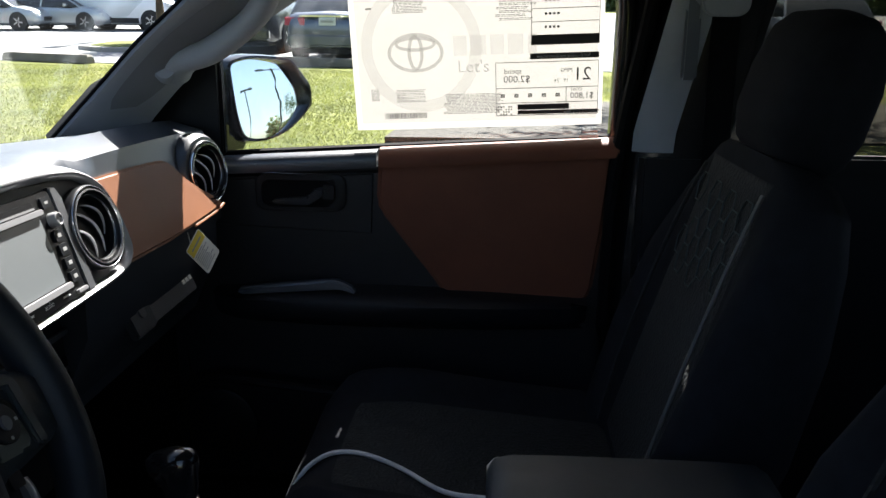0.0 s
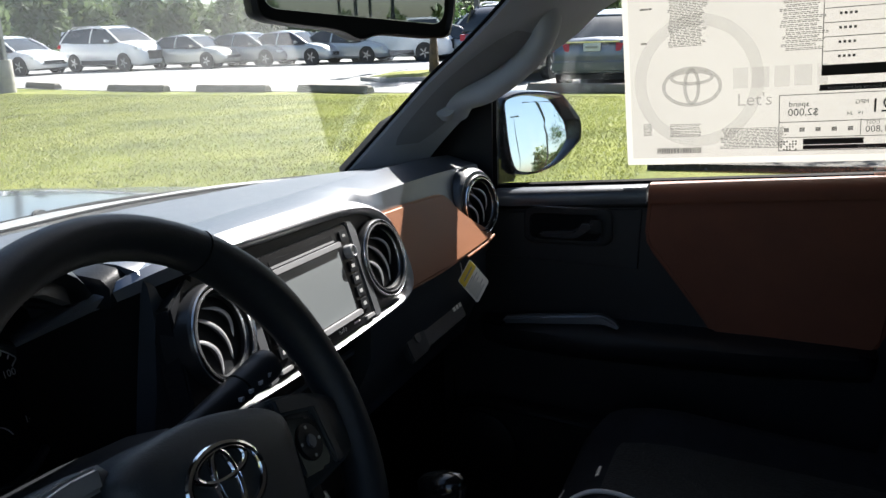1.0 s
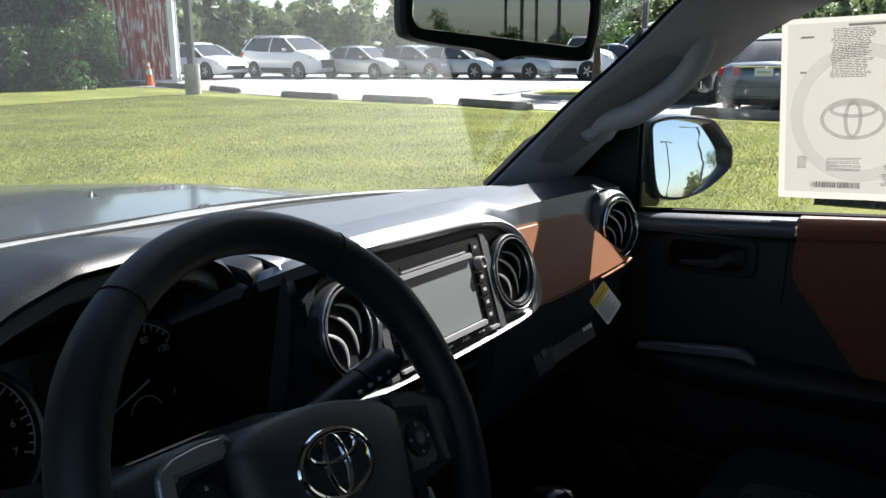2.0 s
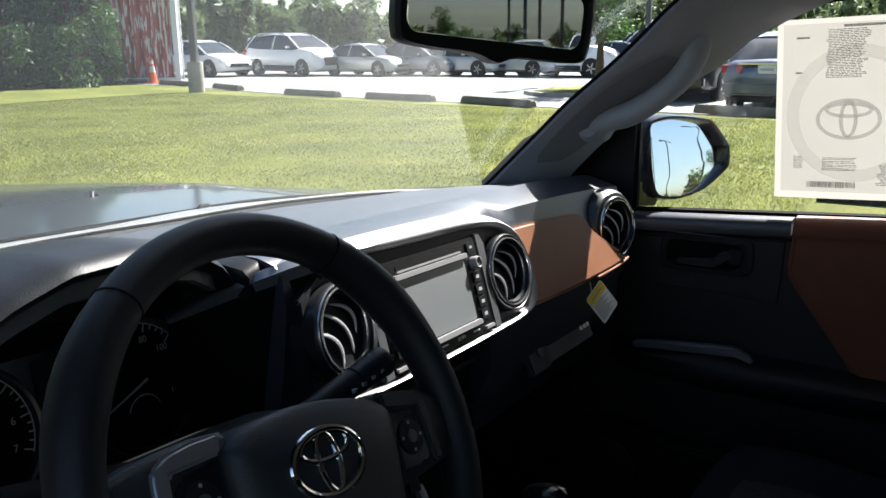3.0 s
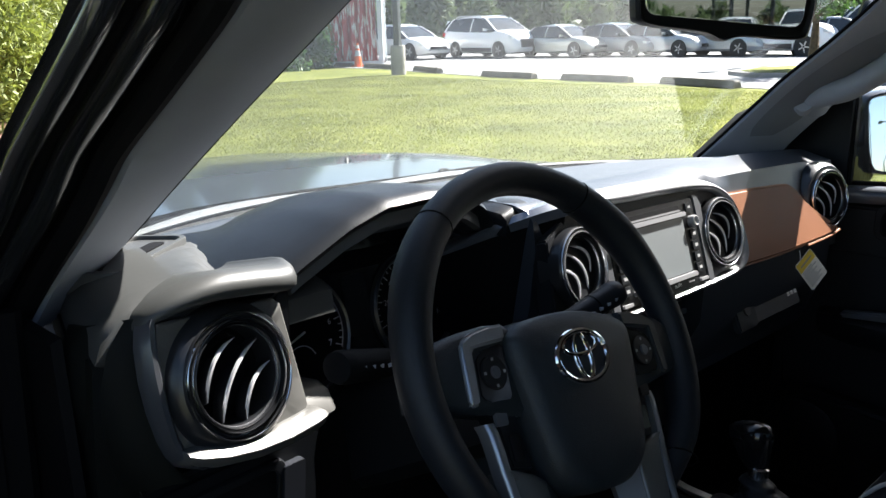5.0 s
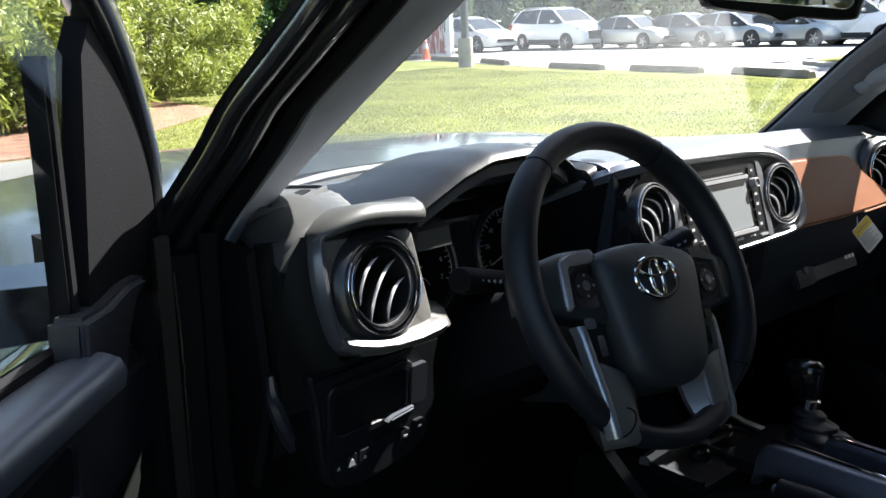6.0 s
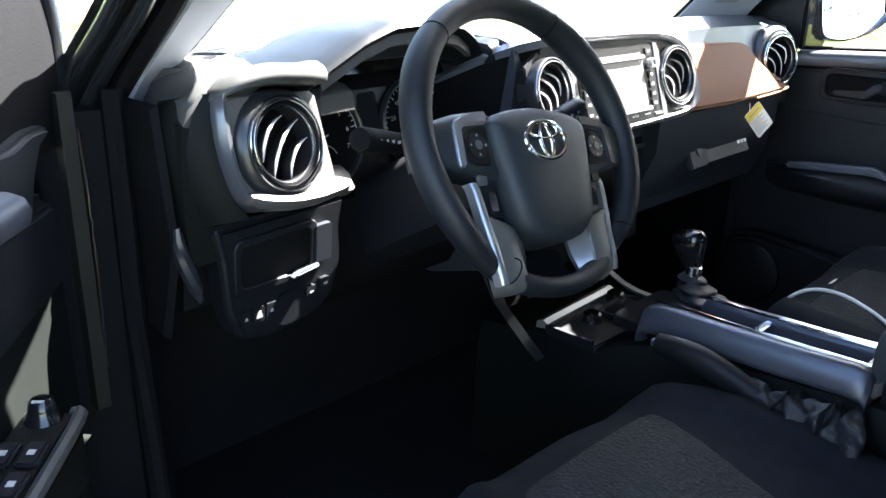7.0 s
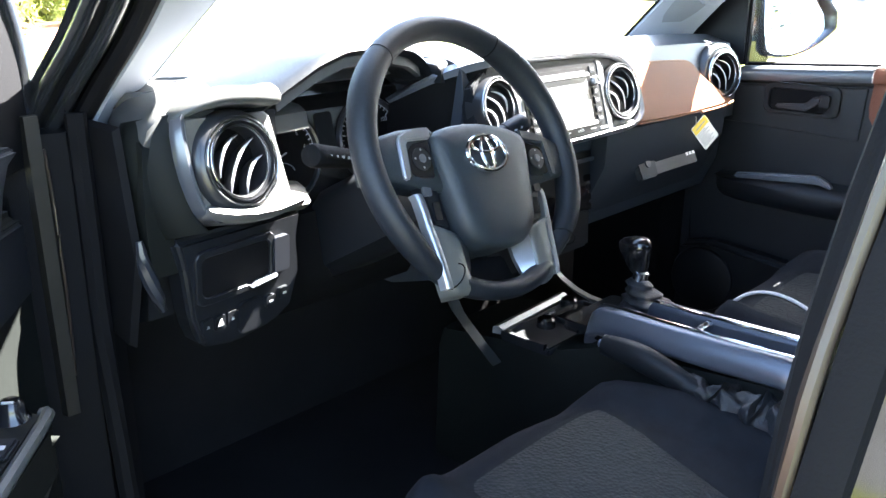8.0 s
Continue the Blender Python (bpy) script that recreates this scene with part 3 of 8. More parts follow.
    for s in (-1, 1):
        for y in (1.15, -2.4):
            bm = lathe([(0.16, -0.12), (0.33, -0.12), (0.37, -0.09), (0.375, 0.0), (0.37, 0.09), (0.33, 0.12), (0.16, 0.12), (0.05, 0.08), (0.001, 0.08)], 36)
            w = part("wheel", bm, M_RUBBER, t, "", pose(s * 0.82, y, 0.375, 0, 90 * s, 0))
    # wipers lying on the cowl
    for x0, x1 in ((-0.60, -0.02), (0.02, 0.56)):
        a, b = Vector((x0, 0.685 - 0.12 * abs(x0) ** 2.2, 1.205)), Vector((x1, 0.70 - 0.05 * abs(x1), 1.207))
        w = thing("wiper", "black windscreen wiper lying on the glass edge", "wiper", group="windscreen wipers")
        part("arm", tube([b + Vector((0.05, 0.05, -0.045)), b.lerp(a, 0.2) + Vector((0, 0.012, 0.012)), b.lerp(a, 0.55) + Vector((0, 0, 0.010))], 0.0065, 8, 4), M_SATINB, w, "satin black wiper arm")
        part("blade", tube([a, a.lerp(b, 0.5) + Vector((0, 0.008, 0.006)), b], 0.0075, 8, 4, flat=0.7), M_RUBBER, w, "black rubber wiper blade")
        part("blade_back", tube([a.lerp(b, 0.04) + Vector((0, 0.001, 0.005)), a.lerp(b, 0.5) + Vector((0, 0.009, 0.012)), a.lerp(b, 0.96) + Vector((0, 0.001, 0.005))], 0.0028, 6, 4), M_SATINB, w, "satin black blade spine")
        part("pivot", lathe([(0.001, 0.02), (0.012, 0.018), (0.014, 0.0), (0.014, -0.04)], 16), M_RUBBER, w, m=Matrix.Translation(b + Vector((0.05, 0.05, -0.025))))
    return t


shell()


# ---------- vents ----------
def vent(parent, cx, cy, cz, r, lean=8, turn=0, tip=24, bright=None):
    """Round outlet: stepped black rings with two thin bright lines, a deep cup and three bowed slats."""
    m = face(cx, cy, cz, lean, turn)
    v = part("vent", lathe([(r * 0.90, -0.03), (r, -0.03), (r, -0.002), (r * 0.992, 0.001), (r * 0.975, 0.0022), (r * 0.945, 0.0022), (r * 0.93, 0.0008), (r * 0.90, 0.0008), (r * 0.885, 0.003), (r * 0.86, 0.003), (r * 0.845, 0.0), (r * 0.845, -0.012), (r * 0.90, -0.03)], 64), M_RING, parent, "round air vent with satin black ring", m)
    part("chrome_ring", lathe([(r * 0.948, 0.0020), (r * 0.953, 0.0034), (r * 0.963, 0.0040), (r * 0.972, 0.0032), (r * 0.976, 0.0020)], 64), bright or M_RINGLINE, v, "thin chrome ring", m)
    part("inner_ring", lathe([(r * 0.75, -0.03), (r * 0.752, -0.006), (r * 0.765, -0.001), (r * 0.785, 0.0008), (r * 0.805, 0.0), (r * 0.815, -0.0015), (r * 0.83, 0.0005), (r * 0.845, -0.001), (r * 0.85, -0.03)], 64), M_RING, v, "ridged satin inner ring", m)
    part("inner_line", lathe([(r * 0.853, 0.0028), (r * 0.861, 0.0044), (r * 0.882, 0.0044), (r * 0.890, 0.0028)], 64), bright or M_RINGLINE, v, "fine bright line", m)
    part("inner_edge", lathe([(r * 0.757, -0.0035), (r * 0.764, -0.0012), (r * 0.773, -0.0004)], 64), M_RINGLINE, v, "fine bright line", m)
    part("cup", lathe([(0.0005, -0.052), (r * 0.5, -0.050), (r * 0.74, -0.034), (r * 0.765, -0.02), (r * 0.79, -0.036), (0.0005, -0.056)], 40), M_RUBBER, v, "", m)
    turned = m @ pose(0, 0, 0, 0, 0, tip)
    for u0 in (-0.38, 0.02, 0.42):
        x0 = u0 * r
        hh = math.sqrt(max(0.05, 0.74 ** 2 - (abs(u0) + 0.10) ** 2)) * r
        rings = []
        for j in range(17):
            w = -1 + 2 * j / 16
            x = x0 + math.copysign(0.23, tip) * -r * (w * w - 0.35)
            th = 0.0015 * math.sqrt(max(0.03, 1 - abs(w) ** 5))
            zz = -0.004 - 0.006 * w * w
            rings.append([(x - th, w * hh, zz - 0.0025), (x - th * 0.7, w * hh, zz - 0.0003), (x + th * 0.4, w * hh, zz), (x + th, w * hh, zz - 0.0025), (x + 0.006, w * hh, -0.028), (x + 0.0045, w * hh, -0.028)])
        slat = part("slat", loft(rings), M_RING, v, "", turned)
        rings = []
        for j in range(17):
            w = -1 + 2 * j / 16
            x = x0 + math.copysign(0.23, tip) * -r * (w * w - 0.35)
            th = 0.0020 * math.sqrt(max(0.05, 1 - abs(w) ** 4))
            zz = -0.0036 - 0.006 * w * w
            rings.append([(x - th, w * hh * 0.96, zz - 0.0012), (x - th * 0.5, w * hh * 0.96, zz + 0.0004), (x + th * 0.5, w * hh * 0.96, zz + 0.0004), (x + th, w * hh * 0.96, zz - 0.0012)])
        part("slat_edge", loft(rings), M_SLAT, slat, "satin silver slat edge", turned)
    return v


# ---------- dashboard ----------
def dashboard():
    d = thing("dashboard", "black grained dashboard with satin silver frames and brown panel", "dashboard")

    def y_glass(x):
        return 0.650 - 0.165 * (abs(x) / 0.66) ** 2.5

    def section(x, face_y, top=1.286, low=True):
        g = y_glass(x)
        drop = 0.012 * (abs(x) / 0.7) ** 4
        pts = [(g + 0.02, 1.19), (0.30, 1.268 - drop), (0.297, 1.279 - drop), (0.288, 1.2825 - drop), (face_y + 0.085, top - drop), (face_y + 0.035, top - 0.001 - drop), (face_y + 0.013, top - 0.006 - drop), (face_y + 0.004, top - 0.018 - drop),
               (face_y, 1.24), (face_y + 0.006, 1.17), (face_y + 0.02, 1.10)]
        if x > 0.2:
            # the front face leans back behind the brown panel
            pts[5:10] = [(face_y + 0.026, top - 0.016 - drop), (face_y + 0.022, top - 0.036 - drop), (face_y + 0.019, 1.24), (face_y + 0.002, 1.18), (face_y + 0.002, 1.10)]
        if low:
            pts += [(face_y + 0.03, 1.00), (face_y + 0.06, 0.93), (face_y + 0.16, 0.90)]
        if not low:
            return [(x, y, z) for y, z in pts[:8]] + [(x, 0.42, 1.21), (x, 0.42, 1.20)]
        return [(x, y, z) for y, z in pts] + [(x, 0.42, 0.90), (x, 0.42, 1.20)]

    def run(x0, x1, f, n=10, **kw):
        return loft([section(x0 + (x1 - x0) * i / n, f, **kw) for i in range(n + 1)])

    part("upper_pad", run(-0.215, 0.715, 0.178, 18, top=1.289), M_PAD, d, "soft grained black dash pad", sharp=50)
    rings = []
    for i in range(25):
        x = -0.66 + 0.18 * i / 24
        g = y_glass(x)

        def top_at(y, z):
            # the pad dips along the foot of the gauge hood
            fall = min(1.0, max(0.0, (x + 0.606 - 0.48 * (y - 0.23)) / 0.034))
            return (x, y, z - 0.012 * (abs(x) / 0.7) ** 4 - 0.028 * fall * fall * (3 - 2 * fall))
        rings.append([(x, g + 0.02, 1.19), (x, g - 0.06, 1.247 - 0.012 * (abs(x) / 0.7) ** 4), top_at(0.42, 1.266), top_at(0.38, 1.272), top_at(0.34, 1.277), top_at(0.30, 1.2795), top_at(0.27, 1.2805), top_at(0.25, 1.2805), top_at(0.226, 1.278), top_at(0.212, 1.271), top_at(0.207, 1.250), (x, 0.40, 1.19)])
    part("left_pad", loft(rings), M_BROW, d, "soft grained black dash pad", sharp=50)
    # shoulder that rolls down over the dash end
    rings, ends = [], []
    for y, k in ((0.196, 0.0), (0.204, 0.7), (0.222, 1.0), (0.27, 1.0), (0.32, 0.9), (0.37, 0.5), (0.40, 0.1)):
        def roll(x, z):
            return (x + 0.30 * max(0.0, y - 0.24), y, z - 0.008 * (1 - k) - 0.03 * max(0.0, y - 0.30))
        rings.append([roll(x, z) for x, z in ((-0.630, 1.278), (-0.655, 1.2765), (-0.678, 1.272), (-0.696, 1.265), (-0.709, 1.254), (-0.715, 1.238), (-0.700, 1.232), (-0.62, 1.24))])
        ends.append([roll(x, z) for x, z in ((-0.690, 1.238), (-0.717, 1.236), (-0.720, 1.20), (-0.722, 1.15), (-0.720, 1.085), (-0.66, 1.085))])
    part("pad_shoulder", loft(rings), M_BROW, d, "rounded black dash shoulder", sharp=60)
    part("end_panel", loft(ends), M_DOORP, d, "matt black panel at the dash end", sharp=60)
    part("left_body", loft([[(x, 0.236, 1.225), (x, 0.238, 1.17), (x, 0.245, 1.10), (x, 0.26, 1.0), (x, 0.42, 0.95), (x, 0.42, 1.20)] for x in (-0.700, -0.63, -0.535)]), M_PLAST, d, "black lower dash end")
    # smooth panel that slopes down to the glass
    rings = []
    for i in range(25):
        x = -0.495 + 1.195 * i / 24
        g, drop = y_glass(x), 0.012 * (abs(x) / 0.7) ** 4
        rings.append([(x, g + 0.02, 1.215), (x, g, 1.236), (x, g - 0.03, 1.2405), (x, 0.46 * 0.5 + g * 0.5 - 0.03, 1.257 - drop), (x, 0.315, 1.276 - drop), (x, 0.302, 1.276 - drop), (x, 0.298, 1.262), (x, g - 0.05, 1.20)])
    dp = part("demister_panel", loft(rings), M_PANEL, d, "smooth dark panel below the windscreen", sharp=50)
    part("demister_slot", loft([[(x, y, z) for y, z in ((0.520, 1.2475), (0.520, 1.2515), (0.545, 1.2490), (0.545, 1.2450))] for x in (-0.30, 0.0, 0.30)]), M_PLAST, dp, "black slotted demister grille")
    # pad in front of the gauges, with the recess under it
    rings = []
    for i in range(9):
        x = -0.535 + 0.32 * i / 8
        g = y_glass(x)
        rings.append([(x, g + 0.02, 1.19), (x, 0.36, 1.238), (x, 0.33, 1.242), (x, 0.322, 1.238), (x, 0.32, 1.23), (x, 0.325, 1.09), (x, 0.27, 1.085), (x, 0.255, 1.00), (x, 0.30, 0.93), (x, 0.42, 0.90), (x, 0.42, 1.20)])
    part("gauge_recess", loft(rings), M_RUBBER, d, sharp=50)
    # hood over the gauges
    hx = (-0.585, -0.565, -0.545, -0.515, -0.461, -0.415, -0.347, -0.294, -0.26, -0.238, -0.222)
    lip_z = (1.236, 1.247, 1.259, 1.275, 1.301, 1.3155, 1.3185, 1.309, 1.291, 1.272, 1.260)
    back_z = (1.236, 1.247, 1.258, 1.273, 1.294, 1.305, 1.307, 1.300, 1.289, 1.276, 1.262)
    rings = []
    for i in range(37):
        x = hx[0] + (hx[-1] - hx[0]) * i / 36
        zl, zr = float(np.interp(x, hx, lip_z)), float(np.interp(x, hx, back_z))
        y0 = 0.203 + 0.030 * max(0.0, (x + 0.30) / 0.08) ** 2
        rings.append([(x, y0 + 0.022, zl - 0.015), (x, y0 + 0.004, zl - 0.010), (x, y0, zl - 0.004), (x, y0 + 0.005, zl + 0.001), (x, y0 + 0.016, zl + 0.004), (x, y0 + 0.04, zl + 0.006), (x, 0.30, zl * 0.55 + zr * 0.45 + 0.006), (x, 0.35, zr + 0.003), (x, 0.395, zr - 0.008), (x, 0.43, 1.266), (x, 0.42, 1.252), (x, 0.34, zr - 0.018), (x, y0 + 0.05, zl - 0.018)])
    # inner visor surface: the light on it is given by a paler grey
    liner = [[(p[1][0], p[1][1] + 0.010, p[1][2] - 0.003), (p[1][0], p[1][1] + 0.006, p[1][2] - 0.016), (p[1][0], p[1][1] + 0.016, p[1][2] - 0.019), (p[1][0], p[1][1] + 0.020, p[1][2] - 0.004)] for p in rings[6:33]]
    part("hood_liner", loft(liner), M_PLATE, d, "liner under the hood lip, greyed as if lit", sharp=60)
    part("gauge_hood", loft(rings), M_HOOD, d, "arched black hood over the gauges", sharp=60)
    rings = []
    for i in range(11):
        q = i / 10
        x = -0.236 + 0.115 * q
        up = math.sin(math.pi * min(1.0, 0.15 + q)) ** 0.6 if q < 0.85 else 0.35
        z = 1.268 + 0.021 * up
        rings.append([(x, 0.204, 1.255), (x, 0.203, z - 0.008), (x, 0.212, z - 0.001), (x, 0.235, z + 0.001), (x, 0.28, z - 0.002), (x, 0.32, 1.262), (x, 0.30, 1.25)])
    part("pad_mound", loft(rings), M_HOOD, d, "small padded mound beside the gauge hood", sharp=60)
    for x in (-0.54,):
        part("hood_cheek", loft([[(x - 0.006, 0.205, 1.10), (x + 0.006, 0.205, 1.10), (x + 0.006, 0.33, 1.10), (x - 0.006, 0.33, 1.10)], [(x - 0.006, 0.205, 1.250), (x + 0.006, 0.205, 1.250), (x + 0.006, 0.33, 1.250), (x - 0.006, 0.33, 1.250)]]), M_PLAST, d)
    # slot of the side window demister
    dmp = pose(-0.612, 0.360, 1.2700, -1.5, -1.0, 0) @ pose(0, 0, 0, 0, 0, 40)
    demist = part("demister", frame_plate(rounded(0.165, 0.066, 0.016), rounded(0.152, 0.054, 0.012), -0.016, 0.0035), M_BROW, d, "side demister outlet", dmp)
    part("demister_floor", prism(rounded(0.153, 0.055, 0.012), -0.010, -0.0005), M_BROW, demist, "", dmp)
    part("slot", prism(rounded(0.120, 0.015, 0.006, cy=-0.008), -0.002, 0.0008, 0.0), M_RUBBER, demist, "black slot", dmp)

    # left vent pod: plate, bevelled edge, brow above it, ledge below
    lf = face(-0.612, 0.180, 1.203, 12, 8)
    poly = [(-0.064, 0.055), (0.056, 0.049), (0.0635, 0.042), (0.0735, -0.052), (0.067, -0.062), (-0.052, -0.060), (-0.064, -0.046), (-0.067, 0.0)]
    part("vent_frame", frame_plate(around(poly, 0, 0, 160), circle(0.053, 0, -0.003, 160), -0.03, 0.004), M_PODSIL, d, "satin silver frame round the side vent", lf, sharp=30)
    rings = []
    for v, xi, xo in ((0.060, -0.061, -0.074), (0.056, -0.0635, -0.079), (0.040, -0.066, -0.0845), (0.015, -0.067, -0.087), (-0.010, -0.0665, -0.0855), (-0.035, -0.064, -0.080), (-0.050, -0.059, -0.0755), (-0.060, -0.052, -0.068), (-0.067, -0.042, -0.052)):
        xo = xi + (xo - xi) * 0.55
        rings.append([(xi + 0.004, v, -0.03), (xi + 0.003, v, 0.0045), (xi, v, 0.0075), (xi - 0.004, v, 0.0072), (xo + 0.002, v, 0.000), (xo, v, -0.005), (xo + 0.002, v, -0.04)])
    part("frame_side", loft(rings), M_BEVEL, d, "satin bevelled edge of the vent frame", lf, sharp=40)
    rings = []
    for v, x0, x1 in ((0.062, -0.074, -0.094), (0.04, -0.083, -0.108), (0.01, -0.0855, -0.109), (-0.03, -0.080, -0.104), (-0.055, -0.074, -0.098), (-0.075, -0.060, -0.090)):
        rings.append([(x0 + 0.012, v, -0.035), (x0 + 0.009, v, -0.008), (x0 + 0.005, v, -0.0075), (x0 * 0.4 + x1 * 0.6, v, -0.03), (x1, v, -0.055), (x1 + 0.01, v, -0.08)])
    part("pod_side", loft(rings), M_DOORP, d, "dark side of the vent pod", lf, sharp=60)
    part("vent_collar", lathe([(0.053, -0.02), (0.062, -0.004), (0.0625, 0.004), (0.060, 0.010), (0.056, 0.0155), (0.0525, 0.017)], 64), M_RING, d, "black collar round the side vent", lf @ pose(-0.002, -0.004, 0.0))
    keys = spline([(-0.074, 0.050, -0.010), (-0.066, 0.0535, 0.006), (-0.046, 0.059, 0.018), (-0.015, 0.0615, 0.027), (0.025, 0.058, 0.031), (0.056, 0.054, 0.030), (0.070, 0.055, 0.024), (0.0775, 0.059, 0.010), (0.079, 0.062, -0.010)], 5)
    rings = []
    for i, p in enumerate(keys):
        q = i / (len(keys) - 1)
        tall = 0.024 * (0.35 + 0.65 * min(1.0, q * 2.4)) * (1 - 0.35 * max(0.0, (q - 0.86) / 0.14))
        rings.append([(p.x, p.y, -0.03), (p.x, p.y, p.z - 0.008), (p.x, p.y + tall * 0.10, p.z - 0.002), (p.x, p.y + tall * 0.38, p.z), (p.x, p.y + tall * 0.70, p.z - 0.003), (p.x, p.y + tall * 0.93, p.z - 0.011), (p.x, p.y + tall, p.z - 0.024), (p.x * 0.98, p.y + tall * 0.98, -0.075)])
    part("vent_brow", loft(rings), M_BROW, d, "grey lit brow above the side vent", lf, sharp=60)
    rings = []
    for u, v, k in ((-0.062, -0.052, 0.4), (-0.052, -0.059, 0.8), (-0.03, -0.067, 1.0), (0.0, -0.0725, 1.0), (0.035, -0.0745, 1.0), (0.066, -0.0725, 1.0), (0.078, -0.070, 0.85), (0.0835, -0.067, 0.4)):
        rings.append([(u, v + 0.016 * k, -0.02), (u, v + 0.0165 * k, 0.006), (u, v + 0.013 * k, 0.012 + 0.006 * k), (u, v + 0.006 * k, 0.014 + 0.008 * k), (u, v - 0.001, 0.010 + 0.008 * k), (u, v - 0.005, 0.0), (u, v - 0.006, -0.04)])
    part("vent_ledge", loft(rings), M_PODSIL, d, "satin silver ledge under the side vent", lf, sharp=55)
    rings = []
    for u, k in ((0.064, 1.0), (0.124, 1.0), (0.129, 0.95), (0.131, 0.8)):
        v = -0.061 - 0.08 * (u - 0.064)
        rings.append([(u, v - 0.020 * k, -0.09), (u, v - 0.021 * k, -0.022), (u, v - 0.014 * k, -0.010), (u, v + 0.010 * k, -0.016), (u, v + 0.018 * k, -0.026), (u, v + 0.020 * k, -0.045), (u, v + 0.020 * k, -0.09)])
    part("side_ledge", loft(rings), M_PODSIL, d, "satin silver ledge beside the gauges", lf @ pose(0, 0, -0.015), sharp=50)
    vent(d, -0.6125, 0.163, 1.2035, 0.0535, 12, 8, -40, M_CHROME)

    # gauges
    gm = face(-0.37, 0.312, 1.185, 14)
    g = part("instrument_panel", prism(rounded(0.32, 0.18, 0.03, cy=-0.015), -0.01, 0.0, 0.002), M_GLOSSB, d, "unlit black instrument cluster", gm)
    for cx in (-0.085, 0.085):
        dm = gm @ pose(cx, -0.022, 0)
        part("dial_ring", lathe([(0.0600, 0.0), (0.0615, 0.007), (0.0640, 0.009), (0.0665, 0.006), (0.0670, 0.0)], 56), M_SATINB, g, "dark dial ring", dm)
        part("dial", prism(circle(0.060), 0.0, 0.001), M_RUBBER, g, "", dm)
        marks = bmesh.new()
        for k in range(29):
            a = radians(198 - 220 * k / 28)
            long_ = 0.008 if k % 4 == 0 else 0.004
            b = prism([(-0.0006, 0.058 - long_), (0.0006, 0.058 - long_), (0.0006, 0.058), (-0.0006, 0.058)], 0.0012, 0.0016)
            b.transform(Matrix.Rotation(a - math.pi / 2, 4, "Z"))
            merge(marks, b)
        part("dial_marks", marks, M_DIALPRINT, g, "", dm)
        nums = bmesh.new()
        words = ["0", "1", "2", "3", "4", "5", "6", "7"] if cx < 0 else ["0", "20", "40", "60", "80", "100", "120", "140"]
        for k, word in enumerate(words):
            a = radians(198 - 31.5 * k)
            b = text_mesh(word, 0.0095)
            b.transform(pose(0.043 * math.cos(a), 0.043 * math.sin(a), 0.0016))
            merge(nums, b)
        part("dial_numbers", nums, M_DIALPRINT, g, "", dm)
        part("dial_arc", tube([(0.059 * math.cos(radians(a)), 0.059 * math.sin(radians(a)), 0.0014) for a in range(-24, 201, 8)], 0.0006, 5, 0), M_DIALPRINT, g, "", dm)
        part("small_arc", tube([(0.019 * math.cos(radians(a)), -0.030 + 0.019 * math.sin(radians(a)), 0.0014) for a in range(20, 161, 10)], 0.0006, 5, 0), M_DIALPRINT, g, "", dm)
        part("needle", prism([(-0.001, -0.008), (0.001, -0.008), (0.0004, 0.044), (-0.0004, 0.044)], 0.003, 0.005), M_DIALPRINT, g, "pale dial needle", dm @ pose(0, 0, 0, 0, 0, 112))
    part("centre_display", prism(rounded(0.034, 0.07, 0.006, cy=-0.005), 0.0, 0.002, 0.001), M_PLAST, g, "", gm)

    # centre stack: dark panel, silver frame, vents, radio
    cf = face(0.0, 0.146, 1.205, 17)
    panel = [(-0.226, -0.060), (0.19, -0.060), (0.226, -0.035), (0.226, 0.01), (0.205, 0.052), (0.17, 0.068), (0.05, 0.076), (-0.13, 0.080), (-0.175, 0.074), (-0.212, 0.050)]
    part("stack_panel", prism(panel, -0.03, -0.004, 0.002), M_PLAST, d, "black centre panel", cf)
    top = spline([(-0.165, 0.0965, 0), (-0.12, 0.0970, 0), (-0.035, 0.0975, 0), (0.086, 0.0945, 0), (0.155, 0.0855, 0), (0.19, 0.074, 0), (0.212, 0.060, 0), (0.226, 0.042, 0), (0.2355, 0.010, 0), (0.2395, -0.026, 0), (0.236, -0.048, 0), (0.217, -0.0615, 0), (0.19, -0.0665, 0), (0.13, -0.0675, 0), (0.0, -0.0685, 0), (-0.13, -0.067, 0), (-0.20, -0.064, 0)], 4)
    inn = spline([(-0.165, 0.0800, 0), (-0.12, 0.0775, 0), (-0.046, 0.0745, 0), (0.076, 0.0725, 0), (0.147, 0.0675, 0), (0.178, 0.060, 0), (0.198, 0.049, 0), (0.212, 0.034, 0), (0.2225, 0.008, 0), (0.2245, -0.020, 0), (0.221, -0.035, 0), (0.205, -0.0475, 0), (0.18, -0.0525, 0), (0.13, -0.056, 0), (0.0, -0.0585, 0), (-0.13, -0.0575, 0), (-0.20, -0.055, 0)], 4)
    rings = []
    for p, q in zip(top, inn):
        def mix(k, z):
            return (p.x + (q.x - p.x) * k, p.y + (q.y - p.y) * k, z)
        rings.append([mix(0, -0.03), mix(0, -0.013), mix(0.12, -0.0065), mix(0.35, 0.0015), mix(0.58, 0.0070), mix(0.70, 0.0082), mix(0.82, 0.0070), mix(0.95, 0.0030), mix(1, -0.001), mix(1, -0.02)])
    part("stack_frame", loft(rings), M_SILVER, d, "satin silver frame sweeping round the centre stack", cf, sharp=50)
